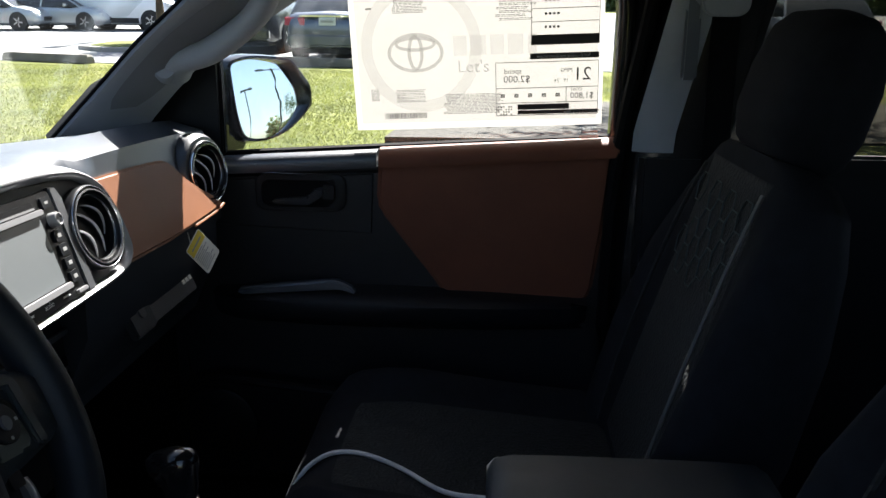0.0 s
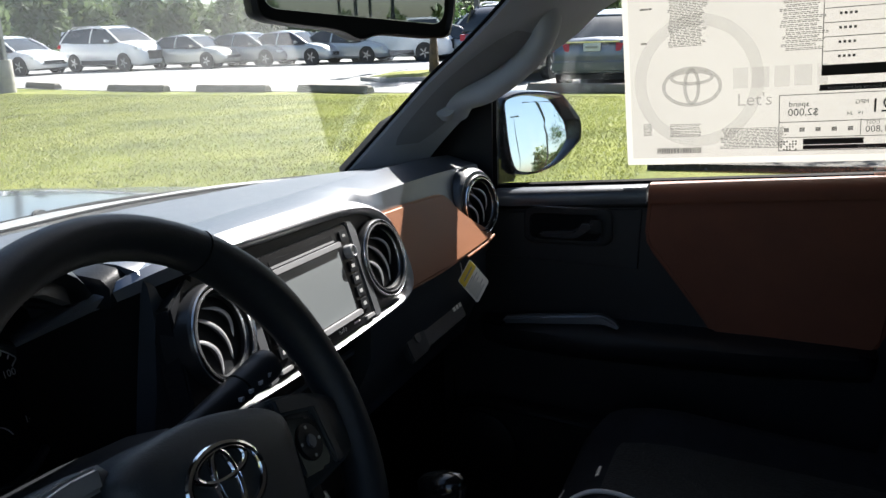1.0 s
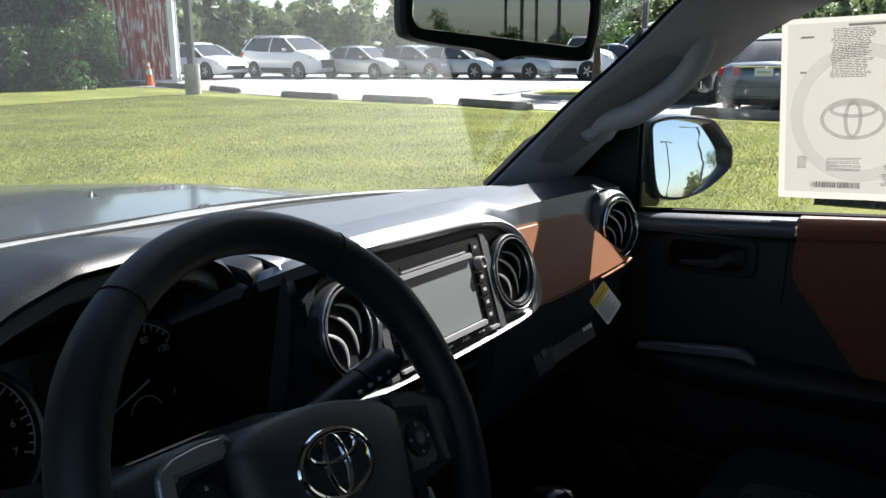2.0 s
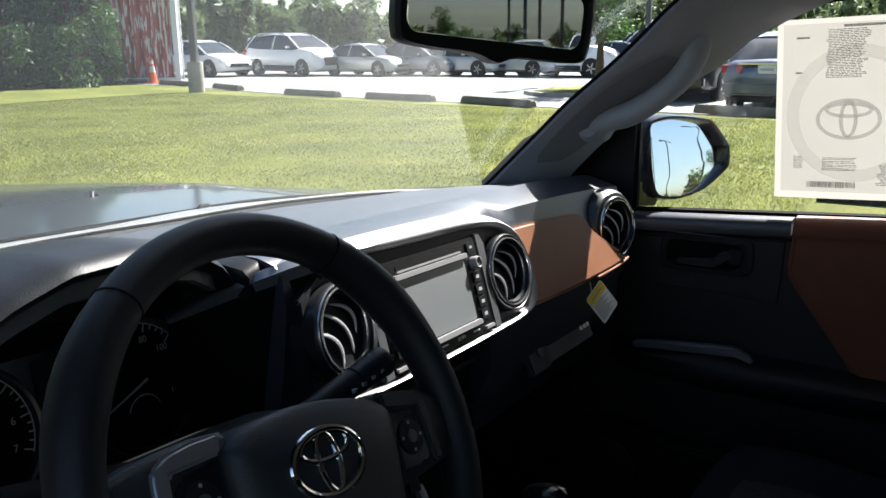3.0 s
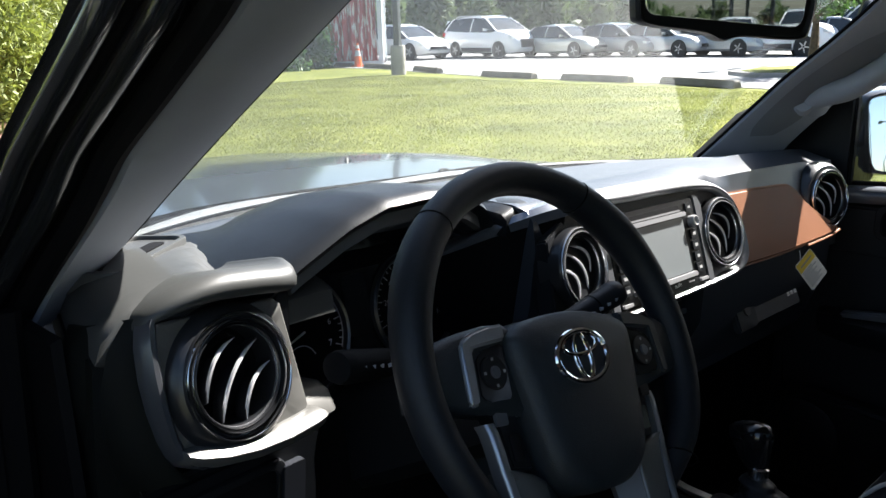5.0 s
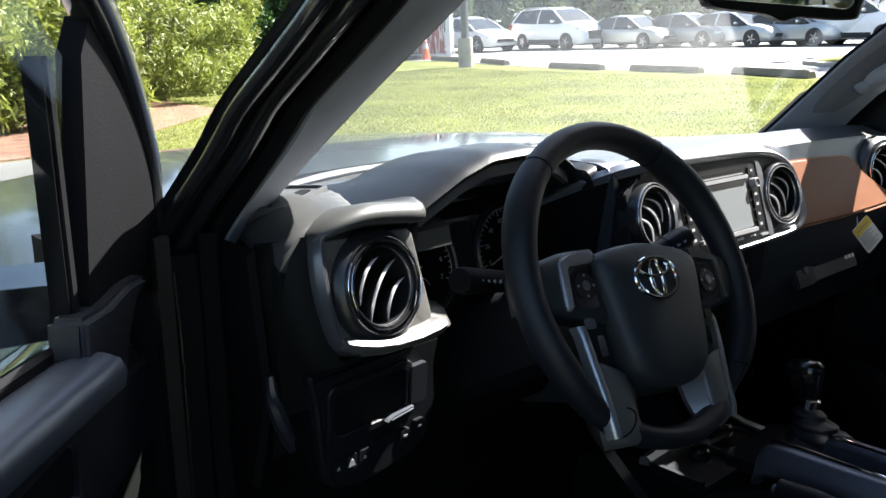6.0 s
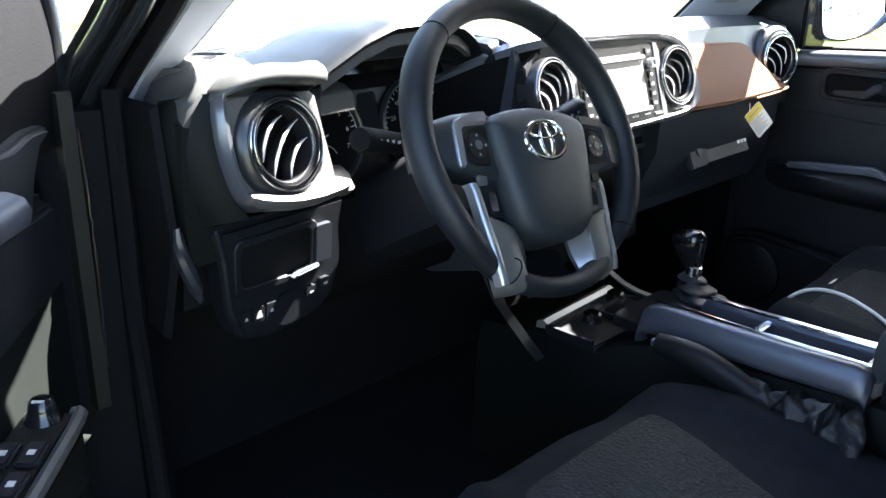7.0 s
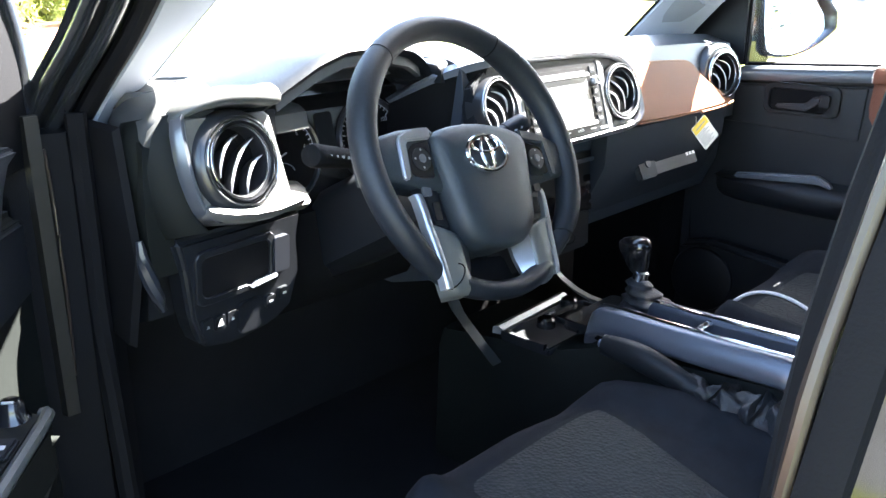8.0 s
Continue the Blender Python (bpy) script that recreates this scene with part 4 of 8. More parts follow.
    for s in (-1, 1):
        part("stack_strip", prism([(s * 0.1075, -0.0575), (s * 0.125, -0.0575), (s * 0.1235, 0.0), (s * 0.1265, 0.050), (s * 0.119, 0.064), (s * 0.1065, 0.064)][::s], -0.02, 0.0035, 0.002), M_STRIP, d, "grey strip beside the radio", cf)
    vent(d, -0.168, 0.1435, 1.217, 0.0485, 15, 4, 36)
    vent(d, 0.1680, 0.1415, 1.2105, 0.0500, 15, -4, 36)
    radio = part("radio", prism(rounded(0.210, 0.118, 0.006, cy=0.003), -0.01, 0.0025, 0.0015), M_RADIO, d, "black touchscreen radio", cf)
    part("screen", prism(rounded(0.141, 0.0735, 0.003, cy=0.0015), 0.0022, 0.0036, 0.0006), M_SCREEN, radio, "unlit touchscreen, its reflection painted as pale grey", cf)
    part("top_bar", prism(rounded(0.150, 0.0058, 0.002, cy=0.0425), 0.002, 0.0075, 0.001), M_SILVER, radio, "silver bar over the screen", cf)
    part("slot_line", prism(rounded(0.132, 0.0020, 0.0008, cy=0.0480), 0.002, 0.0050, 0.0004), M_SILVER, radio, "silver line along the disc slot", cf)
    part("disc_slot", prism(rounded(0.132, 0.0050, 0.0015, cy=0.0525), 0.001, 0.0032, 0.0005), M_RUBBER, radio, "", cf)
    part("low_bar", prism(rounded(0.150, 0.0062, 0.002, cy=-0.0395), 0.002, 0.0080, 0.001), M_SILVER, radio, "silver bar under the screen", cf)
    part("low_print", text_mesh("audio", 0.008), M_WHITE, radio, "", cf @ pose(0.028, -0.0480, 0.0030))
    for x0 in (0.022, -0.050):
        part("print_bar", box((x0, -0.0015, 0), (x0 + 0.014, 0.0005, 0.0003)), M_WHITE, radio, "", cf @ pose(0.034, -0.0480, 0.0028))
    for s in (-1, 1):
        part("corner_tab", prism(rounded(0.020, 0.004, 0.0015, cx=s * 0.094, cy=-0.0505), 0.0, 0.006, 0.001), M_SILVER, radio, "small silver tab", cf)
        for k, y in enumerate((0.013, -0.0025, -0.018, -0.0335)):
            part("button", prism(rounded(0.0165, 0.0125, 0.002, cx=s * 0.0895, cy=y), 0.002, 0.0052, 0.001), M_PLAST, radio, "", cf)
            part("button_print", box((s * 0.0895 - 0.0035, y - 0.002, 0.0052), (s * 0.0895 + 0.0035, y + 0.002, 0.0056)), M_GREYP, radio, "", cf)
        top_button = part("button", prism(rounded(0.0165, 0.0125, 0.002, cx=s * 0.0895, cy=0.0500), 0.002, 0.0052, 0.001), M_PLAST, radio, "", cf)
        part("button_print", box((s * 0.0895 - 0.003, 0.0485, 0.0052), (s * 0.0895 + 0.003, 0.0515, 0.0056)), M_GREYP, top_button, "", cf)
        part("knob", lathe([(0.0005, 0.0105), (0.0052, 0.0105), (0.0062, 0.0125), (0.0074, 0.0120), (0.0080, 0.010), (0.0083, 0.002)], 28), M_SILVER, radio, "round silver knob", cf @ pose(s * 0.0905, 0.0300, 0))
    # climate panel under the radio
    hm = face(0.0, 0.185, 1.02, 6)
    hv = part("climate_panel", prism([(-0.15, -0.10), (0.145, -0.10), (0.165, 0.085), (-0.17, 0.085)], -0.03, 0.0, 0.006), M_PLAST, d, "black climate control panel", hm)
    part("edge_strip", prism([(-0.165, 0.060), (0.160, 0.060), (0.162, 0.067), (-0.167, 0.067)], 0.0, 0.006, 0.001), M_DARKSIL, hv, "", hm)
    for cx in (-0.095, 0.0, 0.095):
        part("dial_knob", lathe([(0.0005, 0.024), (0.020, 0.023), (0.023, 0.018), (0.025, 0.0)], 32), M_GLOSSB, hv, "round black dial", hm @ pose(cx, 0.0, 0))
    for k in range(4):
        part("button", prism(rounded(0.018, 0.012, 0.002, cx=0.140, cy=0.03 - 0.018 * k), 0.0, 0.004, 0.001), M_GLOSSB, hv, "", hm)

    # brown panel and right vent
    bf = face(0.0, 0.172, 1.185, 21)
    brown = [(0.222, -0.046), (0.27, -0.051), (0.40, -0.0545), (0.56, -0.053), (0.615, -0.051), (0.650, -0.045), (0.604, -0.018), (0.565, 0.003), (0.533, 0.024), (0.512, 0.046), (0.494, 0.057), (0.46, 0.0605), (0.36, 0.065), (0.20, 0.069), (0.205, 0.04)]
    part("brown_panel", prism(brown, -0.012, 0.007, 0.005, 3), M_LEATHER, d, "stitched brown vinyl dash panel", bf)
    part("panel_seam", tube([(x, y + 0.001, 0.004) for x, y in ((0.50, -0.056), (0.60, -0.054), (0.648, -0.049))], 0.0024, 6, 3), M_LEATHER, d, "", bf)
    rf = face(0.612, 0.168, 1.203, 8, -14)
    part("vent_pod", lathe([(0.050, 0.004), (0.058, 0.004), (0.064, -0.004), (0.068, -0.045), (0.050, -0.045)], 48), M_PAD, d, "black pod of the side vent", rf)
    vent(d, 0.612, 0.162, 1.203, 0.0525, 8, -14, 36, M_CHROME)

    # glove box
    gb = part("glove_box", loft([[(x, 0.178, 1.137), (x, 0.163, 1.131), (x, 0.165, 1.07), (x, 0.205, 0.985), (x, 0.24, 0.94), (x, 0.30, 0.94), (x, 0.30, 1.10)] for x in (0.165, 0.175, 0.40, 0.63, 0.64)]), M_GLOVE, d, "closed black glove box", sharp=40)
    gp = face(0.455, 0.182, 1.045, 24)
    part("print_plate", prism(rounded(0.17, 0.055, 0.004), -0.006, 0.004, 0.001), M_PLATE, gb, "grey plate on the glove box", gp)
    for k in range(3):
        part("bar", box((0.044 + 0.014 * k, -0.009, 0.004), (0.054 + 0.014 * k, 0.010, 0.0048)), M_WHITE, gb, "", gp)
    part("latch", prism([(-0.035, -0.03), (0.03, -0.03), (0.035, 0.02), (0.02, 0.03), (-0.035, 0.03)], -0.006, 0.007, 0.003), M_GLOVE, gb, "black glove box latch", face(0.335, 0.180, 1.045, 24))
    part("key_lock", lathe([(0.0005, 0.010), (0.009, 0.010), (0.010, 0.0)], 20), M_PLATE, gb, "", face(0.335, 0.180, 1.045, 24))

    # lower left panel with its tray and switches
    km = face(-0.60, 0.20, 1.03, -4, 6)
    kp = part("knee_panel", prism([(-0.098, 0.088), (0.104, 0.088), (0.096, 0.05), (0.100, 0.0), (0.084, -0.048), (0.055, -0.064), (-0.01, -0.072), (-0.064, -0.060), (-0.080, -0.02), (-0.088, 0.047)], -0.04, 0.0, 0.008, 3), M_PLAST, d, "black knee panel with switches", km)
    part("tray_frame", frame_plate(rounded(0.124, 0.070, 0.012, cx=-0.012, cy=0.034), rounded(0.106, 0.052, 0.010, cx=-0.012, cy=0.034), 0.0, 0.005), M_PLAST, kp, "", km)
    part("tray", prism(rounded(0.108, 0.054, 0.010, cx=-0.012, cy=0.034), -0.002, 0.001), M_RUBBER, kp, "", km)
    part("tray_lip", prism([(0.004, 0.004), (0.045, 0.008), (0.048, 0.013), (0.014, 0.0095)], 0.0, 0.014, 0.002), M_DARKSIL, kp, "pale lip of the tray", km)
    part("tab", prism(rounded(0.026, 0.048, 0.004, cx=0.058, cy=0.036), 0.0, 0.008, 0.002), M_SATINB, kp, "", km)
    for k, cx in enumerate((-0.060, -0.041, -0.022)):
        sw = part("switch", prism(rounded(0.016, 0.020, 0.003, cx=cx, cy=-0.030), 0.0, 0.005, 0.0015), M_PLAST, kp, "", km)
        big = 0.0065 if k == 1 else 0.003
        part("mark", prism([(cx - big * 0.8, -0.030 - big * 0.6), (cx + big * 0.8, -0.030 - big * 0.6), (cx + big * 0.3, -0.030 + big * 0.7), (cx - big * 0.3, -0.030 + big * 0.7)], 0.005, 0.0055), M_GREYP, sw, "", km)
    part("blank", prism(rounded(0.042, 0.044, 0.010, cx=0.008, cy=-0.036), 0.0, 0.005, 0.003), M_PLAST, kp, "", km)
    for cx, cy in ((0.040, -0.026), (0.063, -0.021)):
        sw = part("switch", prism(rounded(0.016, 0.016, 0.003, cx=cx, cy=cy), 0.0, 0.006, 0.001), M_PLAST, kp, "", km)
        part("mark", box((cx - 0.003, cy - 0.0015, 0.006), (cx + 0.003, cy + 0.0015, 0.0064)), M_GREYP, sw, "", km)
    part("side_lip", tube([(-0.731, 0.198, 1.125), (-0.728, 0.196, 1.09), (-0.717, 0.196, 1.055), (-0.710, 0.20, 1.035)], lambda q: 0.004 + 0.005 * math.sin(math.pi * min(1, q * 1.1)), 8, 5), M_SATINB, d, "dark satin lip at the dash end")
    part("end_cap", loft([[(-0.728, 0.20, 1.10), (-0.728, 0.22, 1.25), (-0.728, 0.36, 1.25), (-0.728, 0.36, 1.0), (-0.728, 0.24, 0.98)], [(-0.735, 0.205, 1.10), (-0.735, 0.225, 1.245), (-0.735, 0.355, 1.245), (-0.735, 0.355, 1.0), (-0.735, 0.245, 0.985)]]), M_RUBBER, d, "black dash end cap")
    # satin ridge that runs from the centre frame back into the gauge recess, and the cheek below it
    rings, cheek = [], []
    for (xa, ya, za), (xb, yb, zb) in (((-0.150, 0.172, 1.2950), (-0.150, 0.1620, 1.2790)), ((-0.175, 0.1755, 1.2930), (-0.175, 0.1660, 1.2755)), ((-0.205, 0.186, 1.2870), (-0.203, 0.178, 1.2700)), ((-0.229, 0.205, 1.2760), (-0.226, 0.199, 1.2610)), ((-0.240, 0.228, 1.2620), (-0.237, 0.224, 1.2510)), ((-0.247, 0.262, 1.2430), (-0.244, 0.258, 1.2355)), ((-0.254, 0.302, 1.2230), (-0.251, 0.30, 1.2165))):
        rings.append([(xa + 0.03, ya + 0.04, za - 0.006), (xa, ya, za), (xa * 0.6 + xb * 0.4 - 0.003, ya * 0.6 + yb * 0.4 - 0.004, za * 0.6 + zb * 0.4 + 0.001), (xb, yb, zb), (xb + 0.02, yb + 0.02, zb - 0.004)])
        cheek.append([(xb, yb + 0.001, zb), (xb + 0.003, yb + 0.012, zb - 0.08), (xb + 0.004, yb + 0.025, 1.09), (xb + 0.03, yb + 0.03, 1.09), (xb + 0.03, yb + 0.03, zb)])
    part("ridge", loft(rings), M_RIDGE, d, "dark satin ridge above the centre vent", sharp=40)
    part("gauge_cheek", loft(cheek[1:]), M_RUBBER, d, "black side of the gauge recess", sharp=50)


dashboard()


# ---------- steering wheel ----------
def steering_wheel():
    w = thing("steering_wheel", "black leather steering wheel with silver spokes and chrome emblem", "steering wheel")
    m = face(-0.361, 0.026, 1.193, 28.4)
    R, n = 0.1738, 72
    rings = []
    for k in range(n + 1):
        a = 2 * math.pi * k / n
        grip = 0.0185 + 0.0022 * (math.exp(-((math.degrees(a) - 35) / 16) ** 2) + math.exp(-((math.degrees(a) - 145) / 16) ** 2))
        low = math.exp(-((math.degrees(a) - 261) / 24) ** 4)
        dip = math.exp(-((math.degrees(a) - 230) / 15) ** 2) + math.exp(-((math.degrees(a) - 297) / 15) ** 2)
        grip -= 0.0045 * max(low, dip)
        c = Vector((math.cos(a) * (R + 0.0035 * low), math.sin(a) * (R + 0.0035 * low) * 0.985, -0.011 * dip - 0.003 * low))
        rad = Vector((math.cos(a), math.sin(a), 0))
        rings.append([c + rad * (math.cos(2 * math.pi * j / 14) * grip * 0.86) + Vector((0, 0, 1)) * (math.sin(2 * math.pi * j / 14) * grip) for j in range(14)])
    part("rim", loft(rings, caps=False), M_WHEELRIM, w, "black grained leather rim", m, sharp=80)
    for a in (55, 125, 232, 308):
        c = [Vector((math.cos(radians(a)) * R, math.sin(radians(a)) * R * 0.985, 0)) + Vector((math.cos(radians(a)), math.sin(radians(a)), 0)) * (math.cos(2 * math.pi * j / 16) * 0.0162) + Vector((0, 0, 1)) * (math.sin(2 * math.pi * j / 16) * 0.0189) for j in range(17)]
        part("seam", tube(c, 0.0009, 5, 0), M_RUBBER, w, "", m)
    # hub turned a little with the wheel
    h = m @ pose(0, 0, 0, 0, 0, -9) @ pose(0, 0.002, -0.008)
    out = [(-0.080, 0.016), (-0.062, 0.027), (-0.03, 0.033), (0.0, 0.035), (0.03, 0.033), (0.062, 0.027), (0.080, 0.016), (0.080, -0.006), (0.074, -0.04), (0.068, -0.075), (0.058, -0.104), (0.034, -0.122), (0.0, -0.126), (-0.034, -0.122), (-0.058, -0.104), (-0.068, -0.075), (-0.074, -0.04), (-0.080, -0.006)]
    sm = [(p.x, p.y) for p in spline([(*p, 0) for p in out + out[:1]], 4)][:-1]
    rings = [[(x * s, (y + 0.03) * s - 0.03, z) for x, y in sm] for s, z in ((1.0, -0.03), (1.0, 0.012), (0.985, 0.021), (0.94, 0.027), (0.80, 0.032), (0.5, 0.035), (0.1, 0.036))]
    part("airbag_pad", loft(rings), M_SOFT, w, "smooth black airbag pad", h, sharp=60)
    for s in (-1, 1):
        # arm from the hub to the rim
        rings = []
        for x, hi_, lo_, zf in ((0.070, 0.030, -0.050, 0.014), (0.095, 0.030, -0.046, 0.016), (0.125, 0.026, -0.040, 0.017), (0.148, 0.020, -0.036, 0.016), (0.166, 0.014, -0.032, 0.012)):
            rings.append([(s * x, hi_ - 0.004, -0.03), (s * x, hi_, -0.02), (s * x, hi_, zf - 0.006), (s * x, hi_ - 0.006, zf), (s * x, lo_ + 0.006, zf), (s * x, lo_, zf - 0.006), (s * x, lo_ + 0.004, -0.03)])
        part("spoke", loft(rings), M_SOFT, w, "black spoke", h, sharp=50)
        pad = [(s * 0.083, 0.013), (s * 0.114, 0.007), (s * 0.120, 0.001), (s * 0.122, -0.028), (s * 0.117, -0.034), (s * 0.085, -0.034)]
        bp = part("button_pad", prism(pad[::s], 0.008, 0.0185, 0.002), M_GLOSSB, w, "gloss black button pad", h)
        part("button_ring", prism(circle(0.0145, s * 0.102, -0.011, 28), 0.0180, 0.0205, 0.001), M_PLAST, bp, "", h)
        part("button_centre", prism(circle(0.0055, s * 0.102, -0.011, 20), 0.0200, 0.0225, 0.001), M_DARKSIL, bp, "", h)
        for dx, dy in ((0, 0.011), (0, -0.011), (0.011, 0), (-0.011, 0)):
            part("button_mark", box((s * 0.102 + dx - 0.0012, -0.011 + dy - 0.0012, 0.0204), (s * 0.102 + dx + 0.0012, -0.011 + dy + 0.0012, 0.0209)), M_GREYP, bp, "", h)
        lp = part("low_buttons", prism([(s * 0.080, -0.037), (s * 0.112, -0.037), (s * 0.102, -0.052), (s * 0.096, -0.090), (s * 0.072, -0.094)][::s], -0.010, 0.009, 0.002), M_PLAST, w, "", h)
        part("switch", prism(rounded(0.013, 0.012, 0.002, cx=s * 0.098, cy=-0.048), 0.008, 0.012, 0.001), M_DARKSIL if s < 0 else M_PLAST, lp, "", h)
        part("switch", prism(rounded(0.011, 0.022, 0.002, cx=s * 0.088, cy=-0.073), 0.008, 0.011, 0.001), M_GLOSSB, lp, "", h)
        # silver trims: a hook round the buttons, the lower spoke and its bright edges
        hook = [(s * 0.079, 0.0290), (s * 0.100, 0.0275), (s * 0.119, 0.0235), (s * 0.1315, 0.0165), (s * 0.1330, 0.010), (s * 0.1350, -0.033), (s * 0.1320, -0.0365), (s * 0.1235, -0.0345), (s * 0.1200, 0.0105), (s * 0.080, 0.0150)]
        part("silver_hook", prism(hook[::s], 0.004, 0.0205, 0.0025, 3), M_HOOK if s < 0 else M_SOFT, w, "satin silver spoke trim", h)
        # lower spoke runs onto the front of the rim; bright strip along its outer edge, facet inside
        rows = [(-0.090, 0.1105, 0.0115, 0.095, 0.0115), (-0.098, 0.1095, 0.012, 0.074, 0.0115), (-0.105, 0.1085, 0.012, 0.0625, 0.0115), (-0.120, 0.1065, 0.0125, 0.0615, 0.012), (-0.140, 0.1045, 0.0128, 0.0612, 0.0125), (-0.155, 0.1035, 0.013, 0.060, 0.013), (-0.166, 0.1015, 0.0115, 0.058, 0.0135), (-0.172, 0.096, 0.007, 0.0565, 0.0115), (-0.176, 0.090, 0.001, 0.058, 0.006)]
        strip = [(-0.050, 0.1145, 0.008), (-0.058, 0.1135, 0.0105), (-0.075, 0.1120, 0.0115)] + [q[:3] for q in rows[:-2]]
        wd = 0.0095
        part("lower_spoke", loft([[(s * (xo - wd), y, zo - 0.03), (s * (xo - wd), y, zo - 0.002), (s * (xo * 0.6 + xi * 0.4), y, zo * 0.6 + zi * 0.4 + 0.0005), (s * (xi + 0.004), y, zi), (s * (xi + 0.001), y, zi - 0.0015), (s * xi, y, zi - 0.004), (s * xi, y, zi - 0.03)] for y, xo, zo, xi, zi in rows]), M_SPOKE, w, "satin silver lower spoke", h, sharp=50)
        part("silver_edge", loft([[(s * (x0 + 0.002), y, z - 0.012), (s * (x0 + 0.0005), y, z - 0.004), (s * (x0 - 0.0015), y, z - 0.0002), (s * (x0 - wd * 0.6), y, z + 0.0008), (s * (x0 - wd), y, z - 0.0004), (s * (x0 - wd), y, z - 0.012)] for y, x0, z in strip]), M_HOOK, w, "bright silver spoke edge", h, sharp=60)
        part("inner_facet", loft([[(s * (xi + 0.001), y, zi - 0.003), (s * (xi - k), y, zi - 0.018), (s * (xi - k + 0.003), y, zi - 0.026), (s * (xi + 0.001), y, zi - 0.024)] for (y, xo, zo, xi, zi), k in zip(rows[2:-2], (0.012, 0.024, 0.021, 0.014, 0.005))]), M_HOOK, w, "satin silver inner facet", h, sharp=50)
    part("lower_web", prism([(-0.056, -0.164), (-0.044, -0.128), (0.044, -0.128), (0.056, -0.164), (0.04, -0.172), (-0.04, -0.172)], -0.032, -0.026, 0.003), M_RUBBER, w, "", h)
    # emblem: three chrome ovals
    def oval(rx, ry, cx=0.0, cy=0.0, r=0.0028):
        c = [(cx + rx * math.cos(2 * math.pi * k / 40), cy + ry * math.sin(2 * math.pi * k / 40), 0) for k in range(41)]
        return tube(c, r, 8, 0)
    em = h @ pose(-0.009, -0.010, 0.0370, 0, 0, 4)
    e = part("emblem", oval(0.0335, 0.0225), M_CHROME, w, "chrome three oval emblem", em)
    part("emblem_oval", oval(0.0098, 0.0205, 0, 0, 0.0024), M_CHROME, e, "", em)
    part("emblem_oval", oval(0.0235, 0.0092, 0, 0.0108, 0.0024), M_CHROME, e, "", em)
    # column and stalks
    part("column_cover", loft([[(0.055 * sx * k, 0.048 * sy * k - 0.01, z) for sx, sy in ((1, 0.6), (0.6, 1), (-0.6, 1), (-1, 0.6), (-1, -0.8), (-0.6, -1.1), (0.6, -1.1), (1, -0.8))] for z, k in ((-0.035, 0.95), (-0.08, 1.1), (-0.25, 1.2), (-0.34, 1.2))]), M_PLAST, w, "black steering column cover", m, sharp=50)
    def stalk(s):
        def at(dx, y, z):
            return Vector((-0.359 + s * dx, y, z))
        y, far, low = (-0.012, 0.0, 0.006) if s > 0 else (0.018, 0.030, 0.004)
        body = [at(0.03, 0.128 + y, 1.165 - low), at(0.080, 0.112 + y, 1.184 - low), at(0.125 + far * 0.5, 0.100 + y, 1.200 - low), at(0.158 + far, 0.093 + y, 1.211 - low)]
        thick = 0.0075 if s > 0 else 0.0085
        st = part("stalk", tube(body, lambda q: 0.0085 + thick * q ** 0.7, 18, 8, flat=0.85), M_STALK if s > 0 else M_RUBBER, w, "black column stalk", sharp=60)
        end = body[-1]
        ax = (body[-1] - body[-2]).normalized()
        part("stalk_tip", tube([end - ax * 0.002, end + ax * 0.003, end + ax * 0.008, end + ax * 0.0095], lambda q: 0.0085 + thick - 0.007 * max(0.0, q - 0.55) * 2, 18, 0, flat=0.85), M_STALK if s > 0 else M_RUBBER, st, "blunt black stalk end")
        part("stalk_groove", tube([end - ax * 0.030, end - ax * 0.0285], 0.0080 + thick * 0.9, 18, 0, flat=0.87), M_RUBBER, st)
        for k in range(4):
            c = end - ax * (0.012 + 0.011 * k)
            part("mark", box((c.x - 0.0022, c.y - 0.0160, c.z + 0.001), (c.x + 0.0022, c.y - 0.0125, c.z + 0.0042)), M_DIALPRINT, st)
    stalk(1)
    stalk(-1)


steering_wheel()
